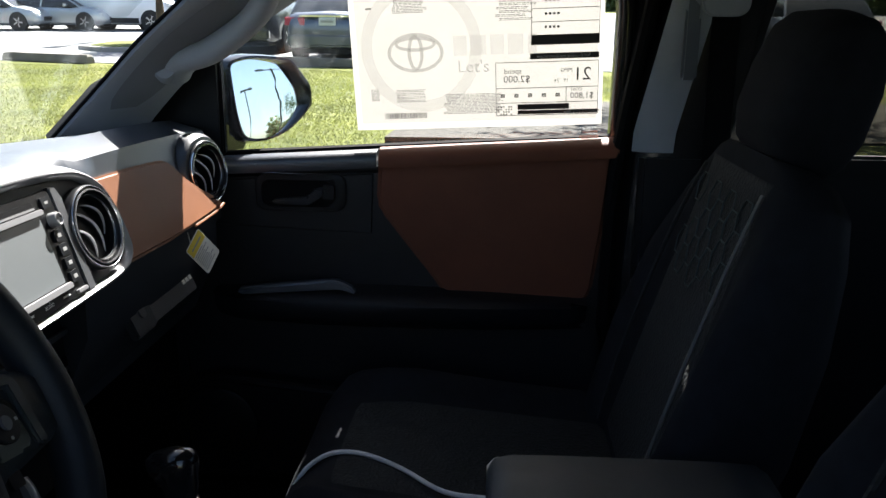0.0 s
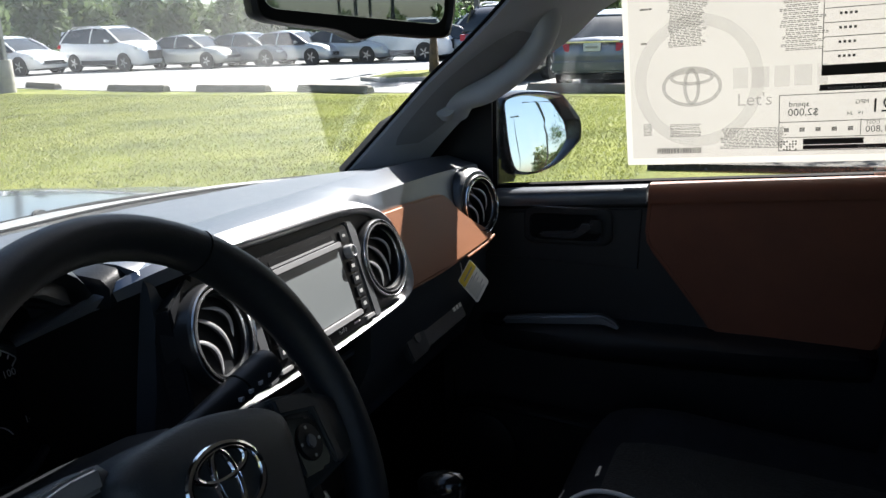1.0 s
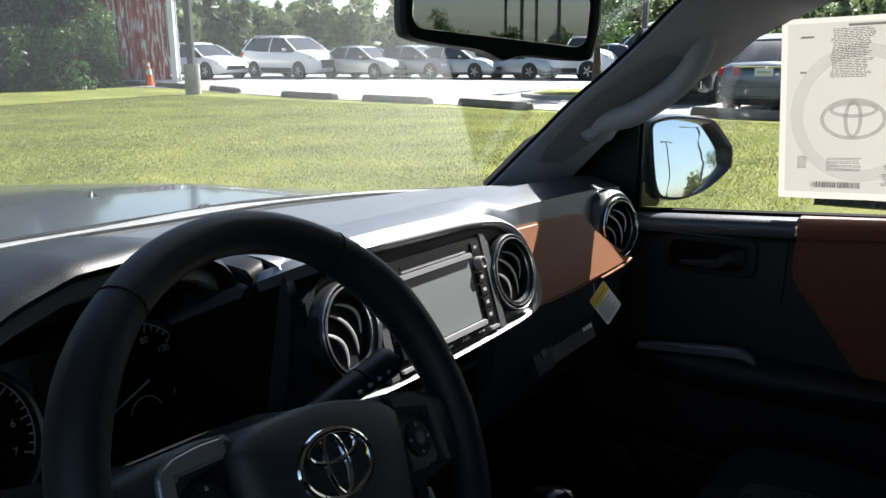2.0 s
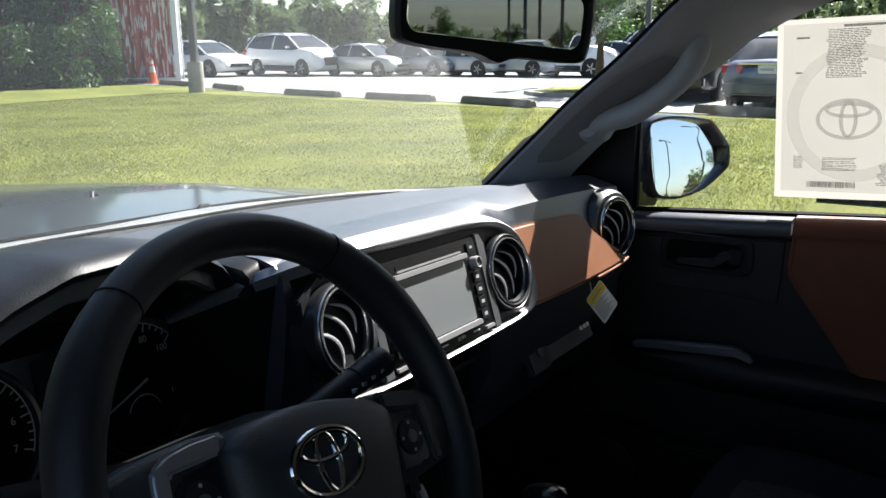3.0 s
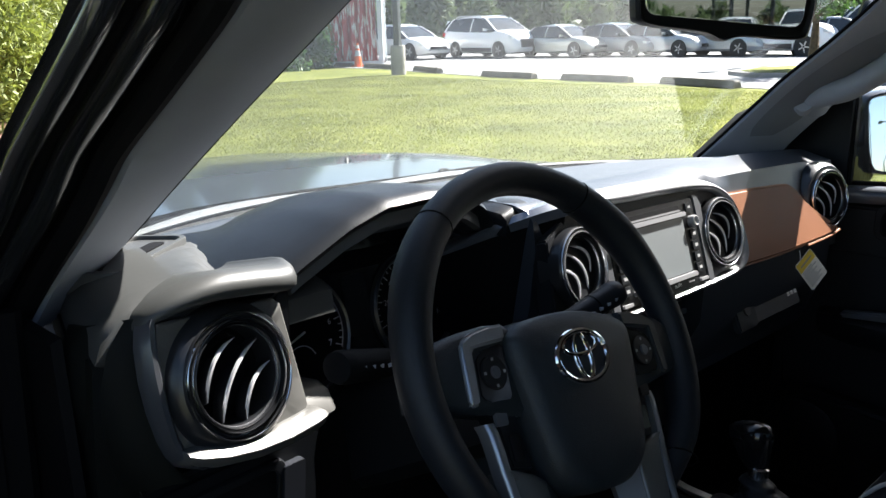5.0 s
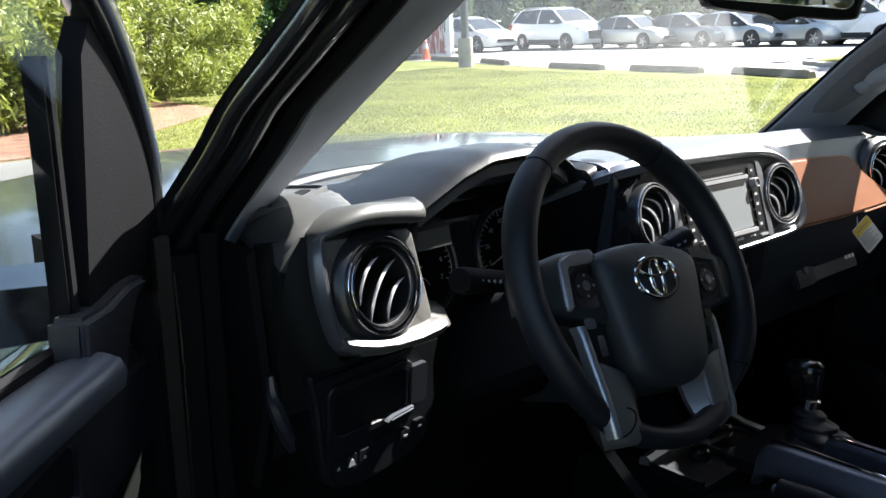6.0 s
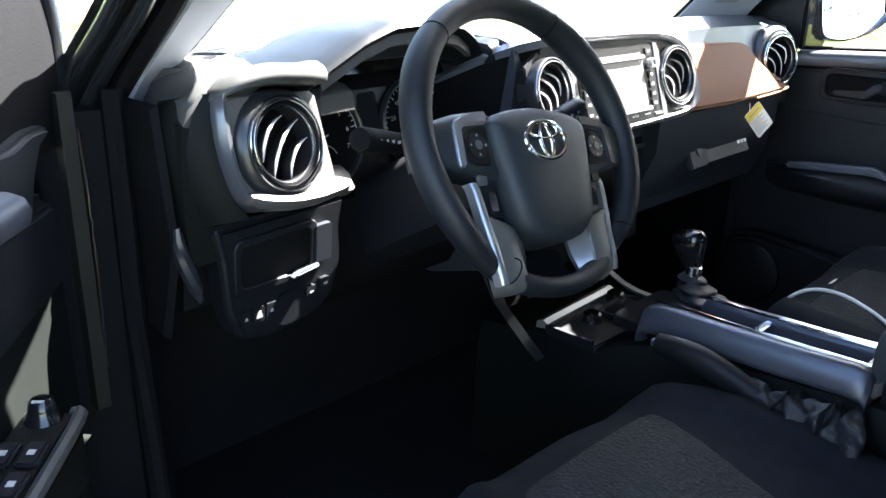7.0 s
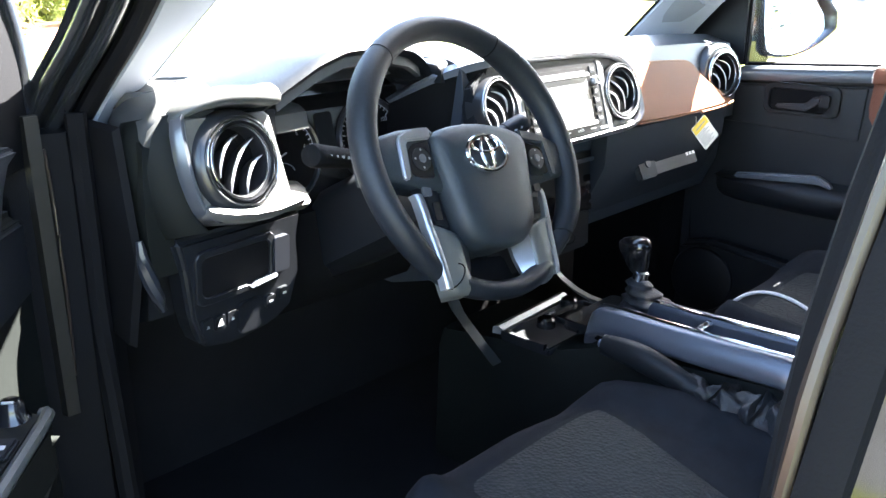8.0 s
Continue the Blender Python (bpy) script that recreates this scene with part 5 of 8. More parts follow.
# ---------- centre console ----------
def console():
    c = thing("centre_console", "black centre console with satin silver rails and armrest", "console")
    rings = []
    for y, z, hw in ((0.30, 0.80, 0.135), (0.20, 0.815, 0.135), (0.05, 0.835, 0.13), (-0.02, 0.86, 0.118), (-0.15, 0.872, 0.115), (-0.30, 0.885, 0.115), (-0.62, 0.885, 0.115)):
        rings.append([(-hw - 0.01, y, 0.55), (-hw, y, z - 0.03), (-hw + 0.012, y, z - 0.004), (-hw + 0.03, y, z), (hw - 0.065, y, z), (hw - 0.047, y, z - 0.004), (hw - 0.035, y, z - 0.03), (hw - 0.02, y, 0.55)])
    part("body", loft(rings), M_DOORP, c, "black plastic console body", sharp=40)
    # silver rails either side of the lever
    for x, side in ((-0.099, -1), (0.018, 1)):
        rings = []
        sink = 0.015 if side > 0 else 0.0
        for y, z in ((0.004, 0.898), (0.001, 0.908), (-0.004, 0.914), (-0.015, 0.9185), (-0.04, 0.921), (-0.12, 0.922), (-0.22, 0.924), (-0.30, 0.928), (-0.314, 0.926), (-0.322, 0.916)):
            z -= sink
            y = min(y, -0.045 + 0.2 * (y + 0.045)) if side > 0 else y
            rings.append([(x + side * 0.017, y, z - 0.040), (x + side * 0.0195, y, z - 0.036), (x + side * 0.0200, y, z - 0.032), (x + side * 0.0085, y, z - 0.003), (x + side * 0.0055, y, z - 0.0005), (x + side * 0.001, y, z), (x - side * 0.010, y, z - 0.001), (x - side * 0.0135, y, z - 0.003), (x - side * 0.0155, y, z - 0.010), (x - side * 0.016, y, z - 0.050)])
        part("rail", loft(rings), M_RAILSAT, c, "satin silver console rail", sharp=60)
        part("rail_edge", tube([(x - side * 0.010, min(y, -0.045) if side > 0 else y, z + 0.0005 - sink) for y, z in ((0.0, 0.911), (-0.02, 0.9205), (-0.12, 0.9215), (-0.22, 0.9235), (-0.312, 0.926))], 0.0028, 6, 4), M_CHROME, c, "bright rail edge")
    part("rail_end", prism([(-0.115, -0.312), (-0.09, -0.330), (0.020, -0.330), (0.036, -0.312), (0.020, -0.296), (-0.09, -0.296)], 0.885, 0.917, 0.006, 3), M_SILVER, c, "bright silver end piece")
    # lever plate, boot, lever, knob
    part("lever_plate", prism(rounded(0.15, 0.15, 0.012, cx=-0.018, cy=-0.01), 0.858, 0.876, 0.003), M_GLOSSB, c, "gloss black lever plate")
    part("plate_edge", box((-0.083, -0.150, 0.890), (0.003, -0.138, 0.904), 0.002), M_CHROME, c, "bright cross bar")
    rings = []
    for k in range(29):
        q = k / 28
        r = 0.056 - 0.043 * q ** 0.8 + 0.003 * math.sin(k * 1.05)
        ring = []
        for jj in range(40):
            a = 2 * math.pi * jj / 40
            fold = 1 + 0.07 * math.sin(3 * a + k * 0.25) + 0.06 * math.sin(7 * a - k * 0.3) * (1 - q) + 0.025 * math.sin(11 * a + k * 0.6)
            ring.append((0.035 + 0.018 * q + r * fold * math.cos(a), -0.034 + 0.050 * q + 1.2 * r * fold * math.sin(a), 0.866 + 0.052 * q ** 1.15 + 0.003 * math.sin(4 * a + k * 0.4) * (1 - q)))
        rings.append(ring)
    part("lever_boot", loft(rings), M_BOOT, c, "wrinkled black leather boot", sharp=60)
    part("lever_collar", lathe([(0.010, -0.02), (0.013, -0.018), (0.013, 0.012), (0.010, 0.014)], 20), M_CHROME, c, "chrome lever collar", pose(0.055, 0.012, 0.920, 6, 0, 0))
    lm = pose(0.056, 0.016, 0.93, -8, 0, 0)
    rings = []
    for z, rx, ry, oy in ((0.0, 0.012, 0.014, 0), (0.012, 0.016, 0.02, 0.001), (0.028, 0.018, 0.025, 0.003), (0.042, 0.021, 0.030, 0.004), (0.052, 0.020, 0.029, 0.004), (0.058, 0.015, 0.022, 0.003), (0.0605, 0.006, 0.009, 0.002)):
        rings.append([(rx * math.cos(2 * math.pi * j / 24), oy + ry * math.sin(2 * math.pi * j / 24), z) for j in range(24)])
    part("lever_knob", loft(rings), M_GLOSSB, c, "polished black gear knob", lm, sharp=60)
    # cup holders
    for y in (-0.15, -0.245):
        part("cup_holder", lathe([(0.036, 0.884), (0.040, 0.889), (0.043, 0.886), (0.043, 0.874), (0.036, 0.872)], 32), M_PLAST, c, "black cup holder ring", pose(-0.040, y - 0.01, -0.002) @ Matrix.Diagonal((0.86, 0.95, 1, 1)))
        part("cup_floor", prism(circle(0.032, -0.040, y - 0.01, 28), 0.8735, 0.8755), M_RUBBER, c)
    part("holder_plate", prism(rounded(0.086, 0.20, 0.01, cx=-0.040, cy=-0.215), 0.862, 0.8725, 0.003), M_RUBBER, c, "black tray")
    # front tray with a broad bright lip, and the trims that run up to the dash
    tray = part("front_tray", prism([(-0.136, 0.058), (0.080, 0.058), (0.084, 0.105), (0.066, 0.168), (-0.138, 0.156)], 0.822, 0.836, 0.003), M_PLAST, c, "black rubber phone tray")
    part("tray_lip", loft([[(x - 0.004, y + 0.012, 0.834), (x - 0.004, y + 0.011, 0.846), (x, y + 0.002, 0.848), (x + 0.002, y - 0.006, 0.8425), (x + 0.002, y - 0.007, 0.834)] for x, y in ((-0.140, 0.157), (-0.10, 0.160), (-0.02, 0.164), (0.050, 0.168), (0.066, 0.170))]), M_TRAYLIP, tray, "satin silver tray lip", sharp=40)
    part("tray_lip", loft([[(x - 0.005, y, 0.832), (x - 0.005, y, 0.843), (x + 0.004, y, 0.842), (x + 0.005, y, 0.832)] for x, y in ((-0.137, 0.152), (-0.136, 0.11), (-0.134, 0.066))]), M_PLAST, tray)
    part("side_trim", loft([[(0.080, y, z), (0.080, y + 0.010, z + 0.007), (0.094, y + 0.010, z + 0.007), (0.094, y, z)] for y, z in ((0.075, 0.836), (0.12, 0.838), (0.150, 0.845), (0.184, 0.860), (0.206, 0.877), (0.24, 0.915), (0.26, 0.95))]), M_SPOKE, c, "satin silver trim beside the tray", sharp=40)
    # left twin of the trim, with its shade in the darker silver
    part("side_trim", loft([[(-0.163, y, z), (-0.163, y + 0.012, z + 0.010), (-0.141, y + 0.012, z + 0.010), (-0.141, y, z)] for y, z in ((0.150, 0.785), (0.165, 0.795), (0.205, 0.826), (0.235, 0.851), (0.256, 0.883), (0.285, 0.93), (0.30, 0.96))]), M_RAILSHADED, c, "satin trim beside the tray, darkened for shade", sharp=40)
    part("charging_pad", prism(rounded(0.094, 0.060, 0.008, cx=0.012, cy=0.10), 0.834, 0.842, 0.003), M_GLOSSB, tray, "gloss black charging pad")
    part("pad_frame", frame_plate(rounded(0.100, 0.066, 0.010, cx=0.012, cy=0.10), rounded(0.090, 0.056, 0.008, cx=0.012, cy=0.10), 0.838, 0.846), M_PLAST, tray)
    part("socket", lathe([(0.0005, 0.853), (0.011, 0.853), (0.015, 0.850), (0.017, 0.834)], 20), M_GLOSSB, tray, "black power socket cap", pose(-0.062, 0.118, 0))
    part("socket", lathe([(0.0005, 0.853), (0.011, 0.853), (0.015, 0.850), (0.017, 0.834)], 20), M_GLOSSB, tray, "black power socket cap", pose(0.040, 0.142, 0))
    part("tray_clip", box((-0.040, 0.128, 0.842), (-0.018, 0.138, 0.849), 0.002), M_DARKSIL, tray, "small pale clip")
    # armrest lid
    rings = []
    for y, k in ((-0.318, 0.55), (-0.326, 0.85), (-0.345, 0.97), (-0.40, 1.0), (-0.56, 1.0), (-0.60, 0.95), (-0.615, 0.7)):
        rings.append([(-0.012 + 0.098 * sx, y, 0.955 + 0.042 * k * sz) for sx, sz in ((-1, -0.9), (-1, 0.3), (-0.94, 0.75), (-0.8, 0.95), (0, 1.02), (0.8, 0.95), (0.94, 0.75), (1, 0.3), (1, -0.9))])
    part("armrest_lid", loft(rings), M_SOFT, c, "padded black armrest lid", sharp=50)
    part("armrest_box", box((-0.10, -0.605, 0.86), (0.076, -0.33, 0.925), 0.01), M_PLAST, c)
    # hand brake
    h = thing("hand_brake", "black hand brake lever with leather boot beside the console", "hand brake")
    part("grip", tube([(-0.147, -0.050, 0.884), (-0.147, -0.115, 0.882), (-0.147, -0.188, 0.866)], lambda q: 0.013 + 0.004 * math.sin(math.pi * q), 14, 6, flat=1.25), M_PLAST, h, "black grip")
    part("button", tube([(-0.147, -0.042, 0.884), (-0.147, -0.052, 0.884)], 0.006, 10, 2), M_DARKSIL, h)
    part("collar", tube([(-0.147, -0.186, 0.867), (-0.147, -0.208, 0.861)], 0.0185, 14, 2), M_PLAST, h)
    rings = []
    for k in range(45):
        q = k / 44
        r = 0.017 + 0.021 * q + 0.0045 * math.sin(k * 0.80) + 0.002 * math.sin(k * 1.9 + 1)
        cy, cz = -0.202 - 0.13 * q, 0.863 - 0.014 * q
        ring = []
        for jj in range(32):
            a = 2 * math.pi * jj / 32
            fold = 1 + 0.10 * math.sin(2 * a + k * 0.33) + 0.07 * math.sin(5 * a - k * 0.42 + 2 * math.sin(k * 0.21)) + 0.03 * math.sin(9 * a + k * 0.7)
            ring.append((-0.147 + 0.8 * r * fold * math.cos(a), cy + 0.009 * math.sin(a + k * 0.33) + 0.004 * math.sin(3 * a + k * 0.5), cz + r * fold * math.sin(a)))
        rings.append(ring)
    part("boot", loft(rings), M_BOOT, h, "wrinkled black leather boot", sharp=60)


console()


# ---------- seats ----------
def seat(xc):
    st = thing("front_seat", "black fabric front seat with pale piping and headrest", "car seat", group="front seats")
    # cushion
    rings, ins = [], []
    rows = ((0.0, -0.085), (-0.006, -0.035), (-0.016, -0.018), (-0.03, -0.008), (-0.05, 0.001), (-0.07, 0.006), (-0.11, 0.0055), (-0.16, 0.004), (-0.30, -0.014), (-0.42, -0.025), (-0.52, -0.03))
    def bump(u, v):
        return 0.030 * math.exp(-((abs(u) - 0.84) / 0.16) ** 2) * min(1, v * 6) - 0.05 * max(0, abs(u) - 0.90) * 8 * 0.3
    def narrow(y):
        v = min(1, (0.004 - y) / 0.17)
        if xc < 0:
            return 0.55 + 0.45 * math.sqrt(1 - (1 - v) ** 2)
        return 1 - 0.42 * (1 - v) ** 2.4
    for y, dz in rows:
        v = min(1.0, -y / 0.3)
        shrink = narrow(y)
        ring = [(xc - (0.255 if xc < 0 else 0.235) * shrink, -0.030 + y, 0.62)]
        for i in range(27):
            u = -1 + 2 * i / 26
            inner = max(0.0, -u if xc > 0 else u)
            ring.append((xc + 0.26 * shrink * u * (1 - 0.06 * min(1.0, inner * 2) - 0.08 * inner * (1 - v) ** 1.5), -0.030 + y, 0.838 + dz + bump(u, v) - (0.012 * inner ** 2 * (1 - v) if xc > 0 else 0.034 * inner ** 1.4 * (1 - v) ** 2)))
        ring.append((xc + (0.235 if xc < 0 else 0.255) * shrink, -0.030 + y, 0.62))
        rings.append(ring)
    part("cushion", loft(rings), M_FABRIC, st, "black woven seat cushion", sharp=60)
    rings = []
    for y, dz in ((-0.040, -0.009), (-0.055, -0.001), (-0.08, 0.0055), (-0.11, 0.0055), (-0.16, 0.0045), (-0.30, -0.012), (-0.42, -0.023), (-0.50, -0.028)):
        shrink = narrow(y)
        hw = min(0.155, 0.26 * shrink * 0.66)
        lean = max(0.0, min(1.0, (-0.05 - y) / 0.22)) * 0.085
        v = min(1, -y / 0.3)
        def across(u):
            return hw * u * (1.22 if u < 0 and xc < 0 else 1.0) - (lean * max(0.0, u) if xc < 0 else 0.0)
        rings.append([(xc + across(u), -0.030 + y, 0.8385 + dz + bump(across(u) / 0.26, v) - (0.012 * max(0.0, -u * 0.7) ** 2 * (1 - v) if xc > 0 else 0.034 * max(0.0, across(u) / (0.26 * shrink)) ** 1.4 * (1 - v) ** 2) + 0.0015 - 0.004 * abs(u) ** 8) for u in [-1 + 2 * i / 14 for i in range(15)]])
    bm = loft(rings, caps=False, closed=False)
    part("cushion_insert", bm, M_FABRIC2, st, "grey quilted seat insert", sharp=60)
    # padded ribs of the insert
    for side in (-1, 1):
        line = [(xc + side * 0.09, -0.036, 0.812), (xc + side * 0.130, -0.052, 0.838), (xc + side * 0.152, -0.10, 0.850), (xc + side * 0.160, -0.20, 0.850), (xc + side * 0.162, -0.34, 0.841), (xc + side * 0.165, -0.48, 0.829)]
        if side < 0 and xc > 0:
            line = [(0.275, -0.040, 0.790), (0.288, -0.052, 0.822), (0.305, -0.072, 0.842), (0.325, -0.100, 0.848), (0.324, -0.142, 0.848), (0.292, -0.198, 0.846), (0.235, -0.262, 0.846), (0.205, -0.33, 0.856), (0.20, -0.45, 0.850)]
        if side < 0 and xc > 0:
            part("piping", tube(line, 0.0034, 7, 5), M_STITCH, st, "pale stitched piping")
    part("front_skirt", box((xc - 0.22, -0.5, 0.58), (xc + 0.22, -0.07, 0.70), 0.02), M_PLAST, st)
    for side in (-1, 1):
        part("rail", box((xc + side * 0.2 - 0.02, -0.58, 0.55), (xc + side * 0.2 + 0.02, -0.06, 0.60), 0.004), M_PLAST, st)
    # backrest
    bm_ = pose(xc, -0.50, 0.80, 17, 0, 0)
    rings = []
    for z, hw, dep in ((0.0, 0.22, 0.10), (0.06, 0.245, 0.12), (0.18, 0.26, 0.125), (0.32, 0.255, 0.115), (0.42, 0.235, 0.10), (0.475, 0.205, 0.09), (0.50, 0.17, 0.075), (0.512, 0.13, 0.05)):
        ring = []
        for i in range(25):
            u = -1 + 2 * i / 24
            fwd = 0.038 * math.exp(-((abs(u) - 0.86) / 0.17) ** 2) * max(0.0, min(1.0, (0.47 - z) * 5))
            ring.append((hw * u, fwd - 0.03 * abs(u) ** 10, z))
        ring += [(hw * 0.96, -dep * 0.7, z), (hw * 0.8, -dep, z), (-hw * 0.8, -dep, z), (-hw * 0.96, -dep * 0.7, z)]
        rings.append(ring)
    part("backrest", loft(rings), M_FABRIC, st, "black woven backrest", bm_, sharp=60)
    rings = []
    for z in (0.03, 0.10, 0.20, 0.30, 0.40, 0.46, 0.485):
        rings.append([(0.145 * u, 0.0035 + 0.038 * math.exp(-((abs(0.145 * u / 0.25) - 0.86) / 0.17) ** 2) * max(0.0, min(1.0, (0.47 - z) * 5)) - 0.006 * abs(u) ** 8, z) for u in [-1 + 2 * i / 12 for i in range(13)]])
    part("back_insert", loft(rings, caps=False, closed=False), M_FABRIC2, st, "grey quilted back insert", bm_, sharp=60)
    # honeycomb stitching on the upper back
    hexes = bmesh.new()
    for i in range(7):
        for j in range(3):
            cx = (i - 3) * 0.036
            cz = 0.435 - j * 0.0415 - (0.0208 if i % 2 else 0)
            if (i * 7 + j * 5) % 6 == 5:
                continue
            c = [(cx + 0.0235 * math.cos(math.pi * k / 3), 0.0065, cz + 0.0235 * math.sin(math.pi * k / 3)) for k in range(7)]
            merge(hexes, tube(c, 0.0012, 5, 0, up=(0, 1, 0.01)))
    part("honeycomb_stitching", hexes, M_HEXSTITCH, st, "pale green honeycomb stitching", bm_)
    for side in (-1, 1):
        line = [(side * 0.152, 0.010, 0.02), (side * 0.155, 0.017, 0.12), (side * 0.153, 0.018, 0.25), (side * 0.148, 0.014, 0.38), (side * 0.138, 0.006, 0.47)]
        part("piping", tube(line, 0.003, 6, 5), M_SHADEDPIPE if side < 0 and xc > 0 else M_FABRIC2, st, "stitched piping", bm_)
    # headrest
    rings = []
    for z, hw, f, b in ((0.540, 0.06, -0.015, -0.06), (0.546, 0.09, 0.002, -0.075), (0.562, 0.113, 0.018, -0.086), (0.60, 0.133, 0.030, -0.092), (0.66, 0.138, 0.030, -0.088), (0.715, 0.128, 0.022, -0.075), (0.735, 0.105, 0.008, -0.055), (0.742, 0.06, -0.01, -0.04)):
        rings.append([(hw * math.copysign(abs(math.cos(a)) ** 0.6, math.cos(a)), (f + b) / 2 + (f - b) / 2 * math.copysign(abs(math.sin(a)) ** 0.75, math.sin(a)), z) for a in [2 * math.pi * j / 28 for j in range(28)]])
    part("headrest", loft(rings), M_FABRIC, st, "black fabric headrest", bm_ @ pose(0, -0.012, -0.040), sharp=60)
    for side in (-1, 1):
        part("headrest_post", tube([(side * 0.06, -0.03, 0.47), (side * 0.06, -0.035, 0.52)], 0.006, 10, 0), M_PLAST, st, "black headrest post", bm_)
    bx = xc + (0.235 if xc < 0 else -0.235)
    bk = part("belt_buckle", box((bx - 0.012, -0.46, 0.76), (bx + 0.012, -0.42, 0.90), 0.006), M_PLAST, st, "black seat belt buckle")
    part("release", box((bx - 0.009, -0.452, 0.897), (bx + 0.009, -0.43, 0.906), 0.002), M_AMBER, bk, "red release button")
    return st


seat(-0.37)
seat(0.37)


# ---------- doors ----------
M_DOORSKIN = mat("door_skin", (0.0075, 0.0086, 0.0115), 0.5, bump=0.25, bscale=900, kind="cell", var=0.2, spec=0.3)
# black door plastic lightened to grey-green for the light on its edges
M_LITDOOREDGE = mat("lit_door_edge", (0.060, 0.066, 0.056), 0.6, var=0.1)


def door_face(x):
    """x towards the rear of the truck, y up, z into the cab."""
    m = Matrix(((0, 0, -1, x), (-1, 0, 0, 0), (0, 1, 0, 0), (0, 0, 0, 1)))
    return m


def belt(y):
    return 1.205 + (0.17 - y) * 0.06


def front_door(s):
    if s > 0:
        dr = thing("front_door", "closed black passenger door with brown vinyl insert", "car door", group="front doors")
        at = Matrix.Diagonal((1, 1, 1, 1))
    else:
        hinge = pose(-0.865, 0.40, 0)
        dr = thing("front_door", "open black driver door with brown vinyl insert and switches", "car door", at=hinge @ pose(0, 0, 0, 0, 0, -40), group="front doors")
        at = pose(0.865, -0.40, 0) @ Matrix.Diagonal((-1, 1, 1, 1))

    def dp(name, bm, material, parent=None, label="", m=None, sharp=35):
        return part(name, bm, material, parent or dr, label, at @ m if m is not None else at, sharp)

    f = door_face(0.74)
    # painted outer skin and inner panel
    dp("skin", loft([[(0.83, y, 0.52), (0.865, y, 0.60), (0.90, y, 0.85), (0.895, y, 1.05), (0.86, y, 1.17), (0.80, y, belt(y) - 0.005), (0.77, y, belt(y) - 0.02), (0.77, y, 0.52)] for y in (0.385, 0.2, 0.0, -0.3, -0.535)]), M_PAINT, None, "gloss black outer door skin", sharp=50)
    if s < 0:
        # curved panel edges: the light they catch is put into a pale grey-green
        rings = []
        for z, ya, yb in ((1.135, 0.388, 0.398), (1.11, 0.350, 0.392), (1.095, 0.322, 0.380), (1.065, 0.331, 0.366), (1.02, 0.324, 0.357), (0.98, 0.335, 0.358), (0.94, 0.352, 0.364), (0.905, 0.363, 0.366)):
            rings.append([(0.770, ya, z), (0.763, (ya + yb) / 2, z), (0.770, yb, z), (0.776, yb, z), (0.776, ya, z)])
        dp("edge", loft(rings), M_LITDOOREDGE, None, "door edge painted pale grey-green as if lit", sharp=60)
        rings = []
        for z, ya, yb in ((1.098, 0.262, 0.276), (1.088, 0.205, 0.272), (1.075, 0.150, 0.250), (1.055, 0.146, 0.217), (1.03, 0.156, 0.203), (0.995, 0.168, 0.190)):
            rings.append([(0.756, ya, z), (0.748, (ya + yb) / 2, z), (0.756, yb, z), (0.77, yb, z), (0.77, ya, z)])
        dp("inner_edge", loft(rings), M_LITDOOREDGE, None, "curved pocket edge painted pale grey-green as if lit", sharp=60)
        dp("belt_horn", prism([(-0.152, 1.165), (-0.232, 1.160), (-0.254, 1.200), (-0.276, 1.222), (-0.314, 1.232), (-0.303, 1.240), (-0.258, 1.243), (-0.213, 1.238), (-0.160, 1.242)][::-1], -0.02, 0.012, 0.006, 3), M_DOORSKIN, None, "swept front end of the door cap", door_face(0.748))
    else:
        dp("edge", box((0.742, 0.30, 0.54), (0.772, 0.345, 1.19), 0.004), M_DOORP, None, "black door edge")
    dp("panel", prism([(-0.30, 0.56), (0.52, 0.56), (0.532, 1.215), (0.11, 1.195), (-0.30, 1.175)], -0.035, 0.0, 0.01, 3), M_DOORSKIN if s > 0 else M_DOORP, None, "black plastic door panel", f)
    dp("upper_panel", prism([(-0.29, 1.085), (0.095, 1.070), (0.10, 1.186), (-0.17, 1.170), (-0.29, 1.164)], -0.004, 0.004, 0.0035, 3), M_DOORSKIN if s > 0 else M_PLAST, None, "black grained upper panel", f)
    ins = [(0.109, 1.212), (0.525, 1.232), (0.515, 1.10), (0.499, 0.975), (0.485, 0.955), (0.26, 0.946), (0.236, 0.952), (0.20, 1.002), (0.112, 1.115), (0.104, 1.135)]
    dp("brown_insert", prism(ins, -0.004, 0.014, 0.008, 3), M_SHADEDVINYL, None, "reddish brown vinyl door insert, darkened for shade", f)
    for y0, y1, mt, lb, g in ((0.175, -0.107, M_PAD, "black belt cap", 0), (-0.111, -0.532, M_SHADEDVINYL, "brown belt cap", 0.003)):
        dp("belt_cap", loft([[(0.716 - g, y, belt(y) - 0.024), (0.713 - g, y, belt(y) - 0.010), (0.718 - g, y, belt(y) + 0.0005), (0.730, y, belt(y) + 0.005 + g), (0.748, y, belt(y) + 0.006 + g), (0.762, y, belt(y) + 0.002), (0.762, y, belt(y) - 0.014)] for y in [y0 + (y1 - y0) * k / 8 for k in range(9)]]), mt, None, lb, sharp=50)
    # handle
    hb = dp("handle_bezel", frame_plate(rounded(0.165, 0.068, 0.018, cx=-0.035, cy=1.148), rounded(0.130, 0.046, 0.014, cx=-0.04, cy=1.146), 0.001, 0.012), M_PLAST, None, "black handle surround", f)
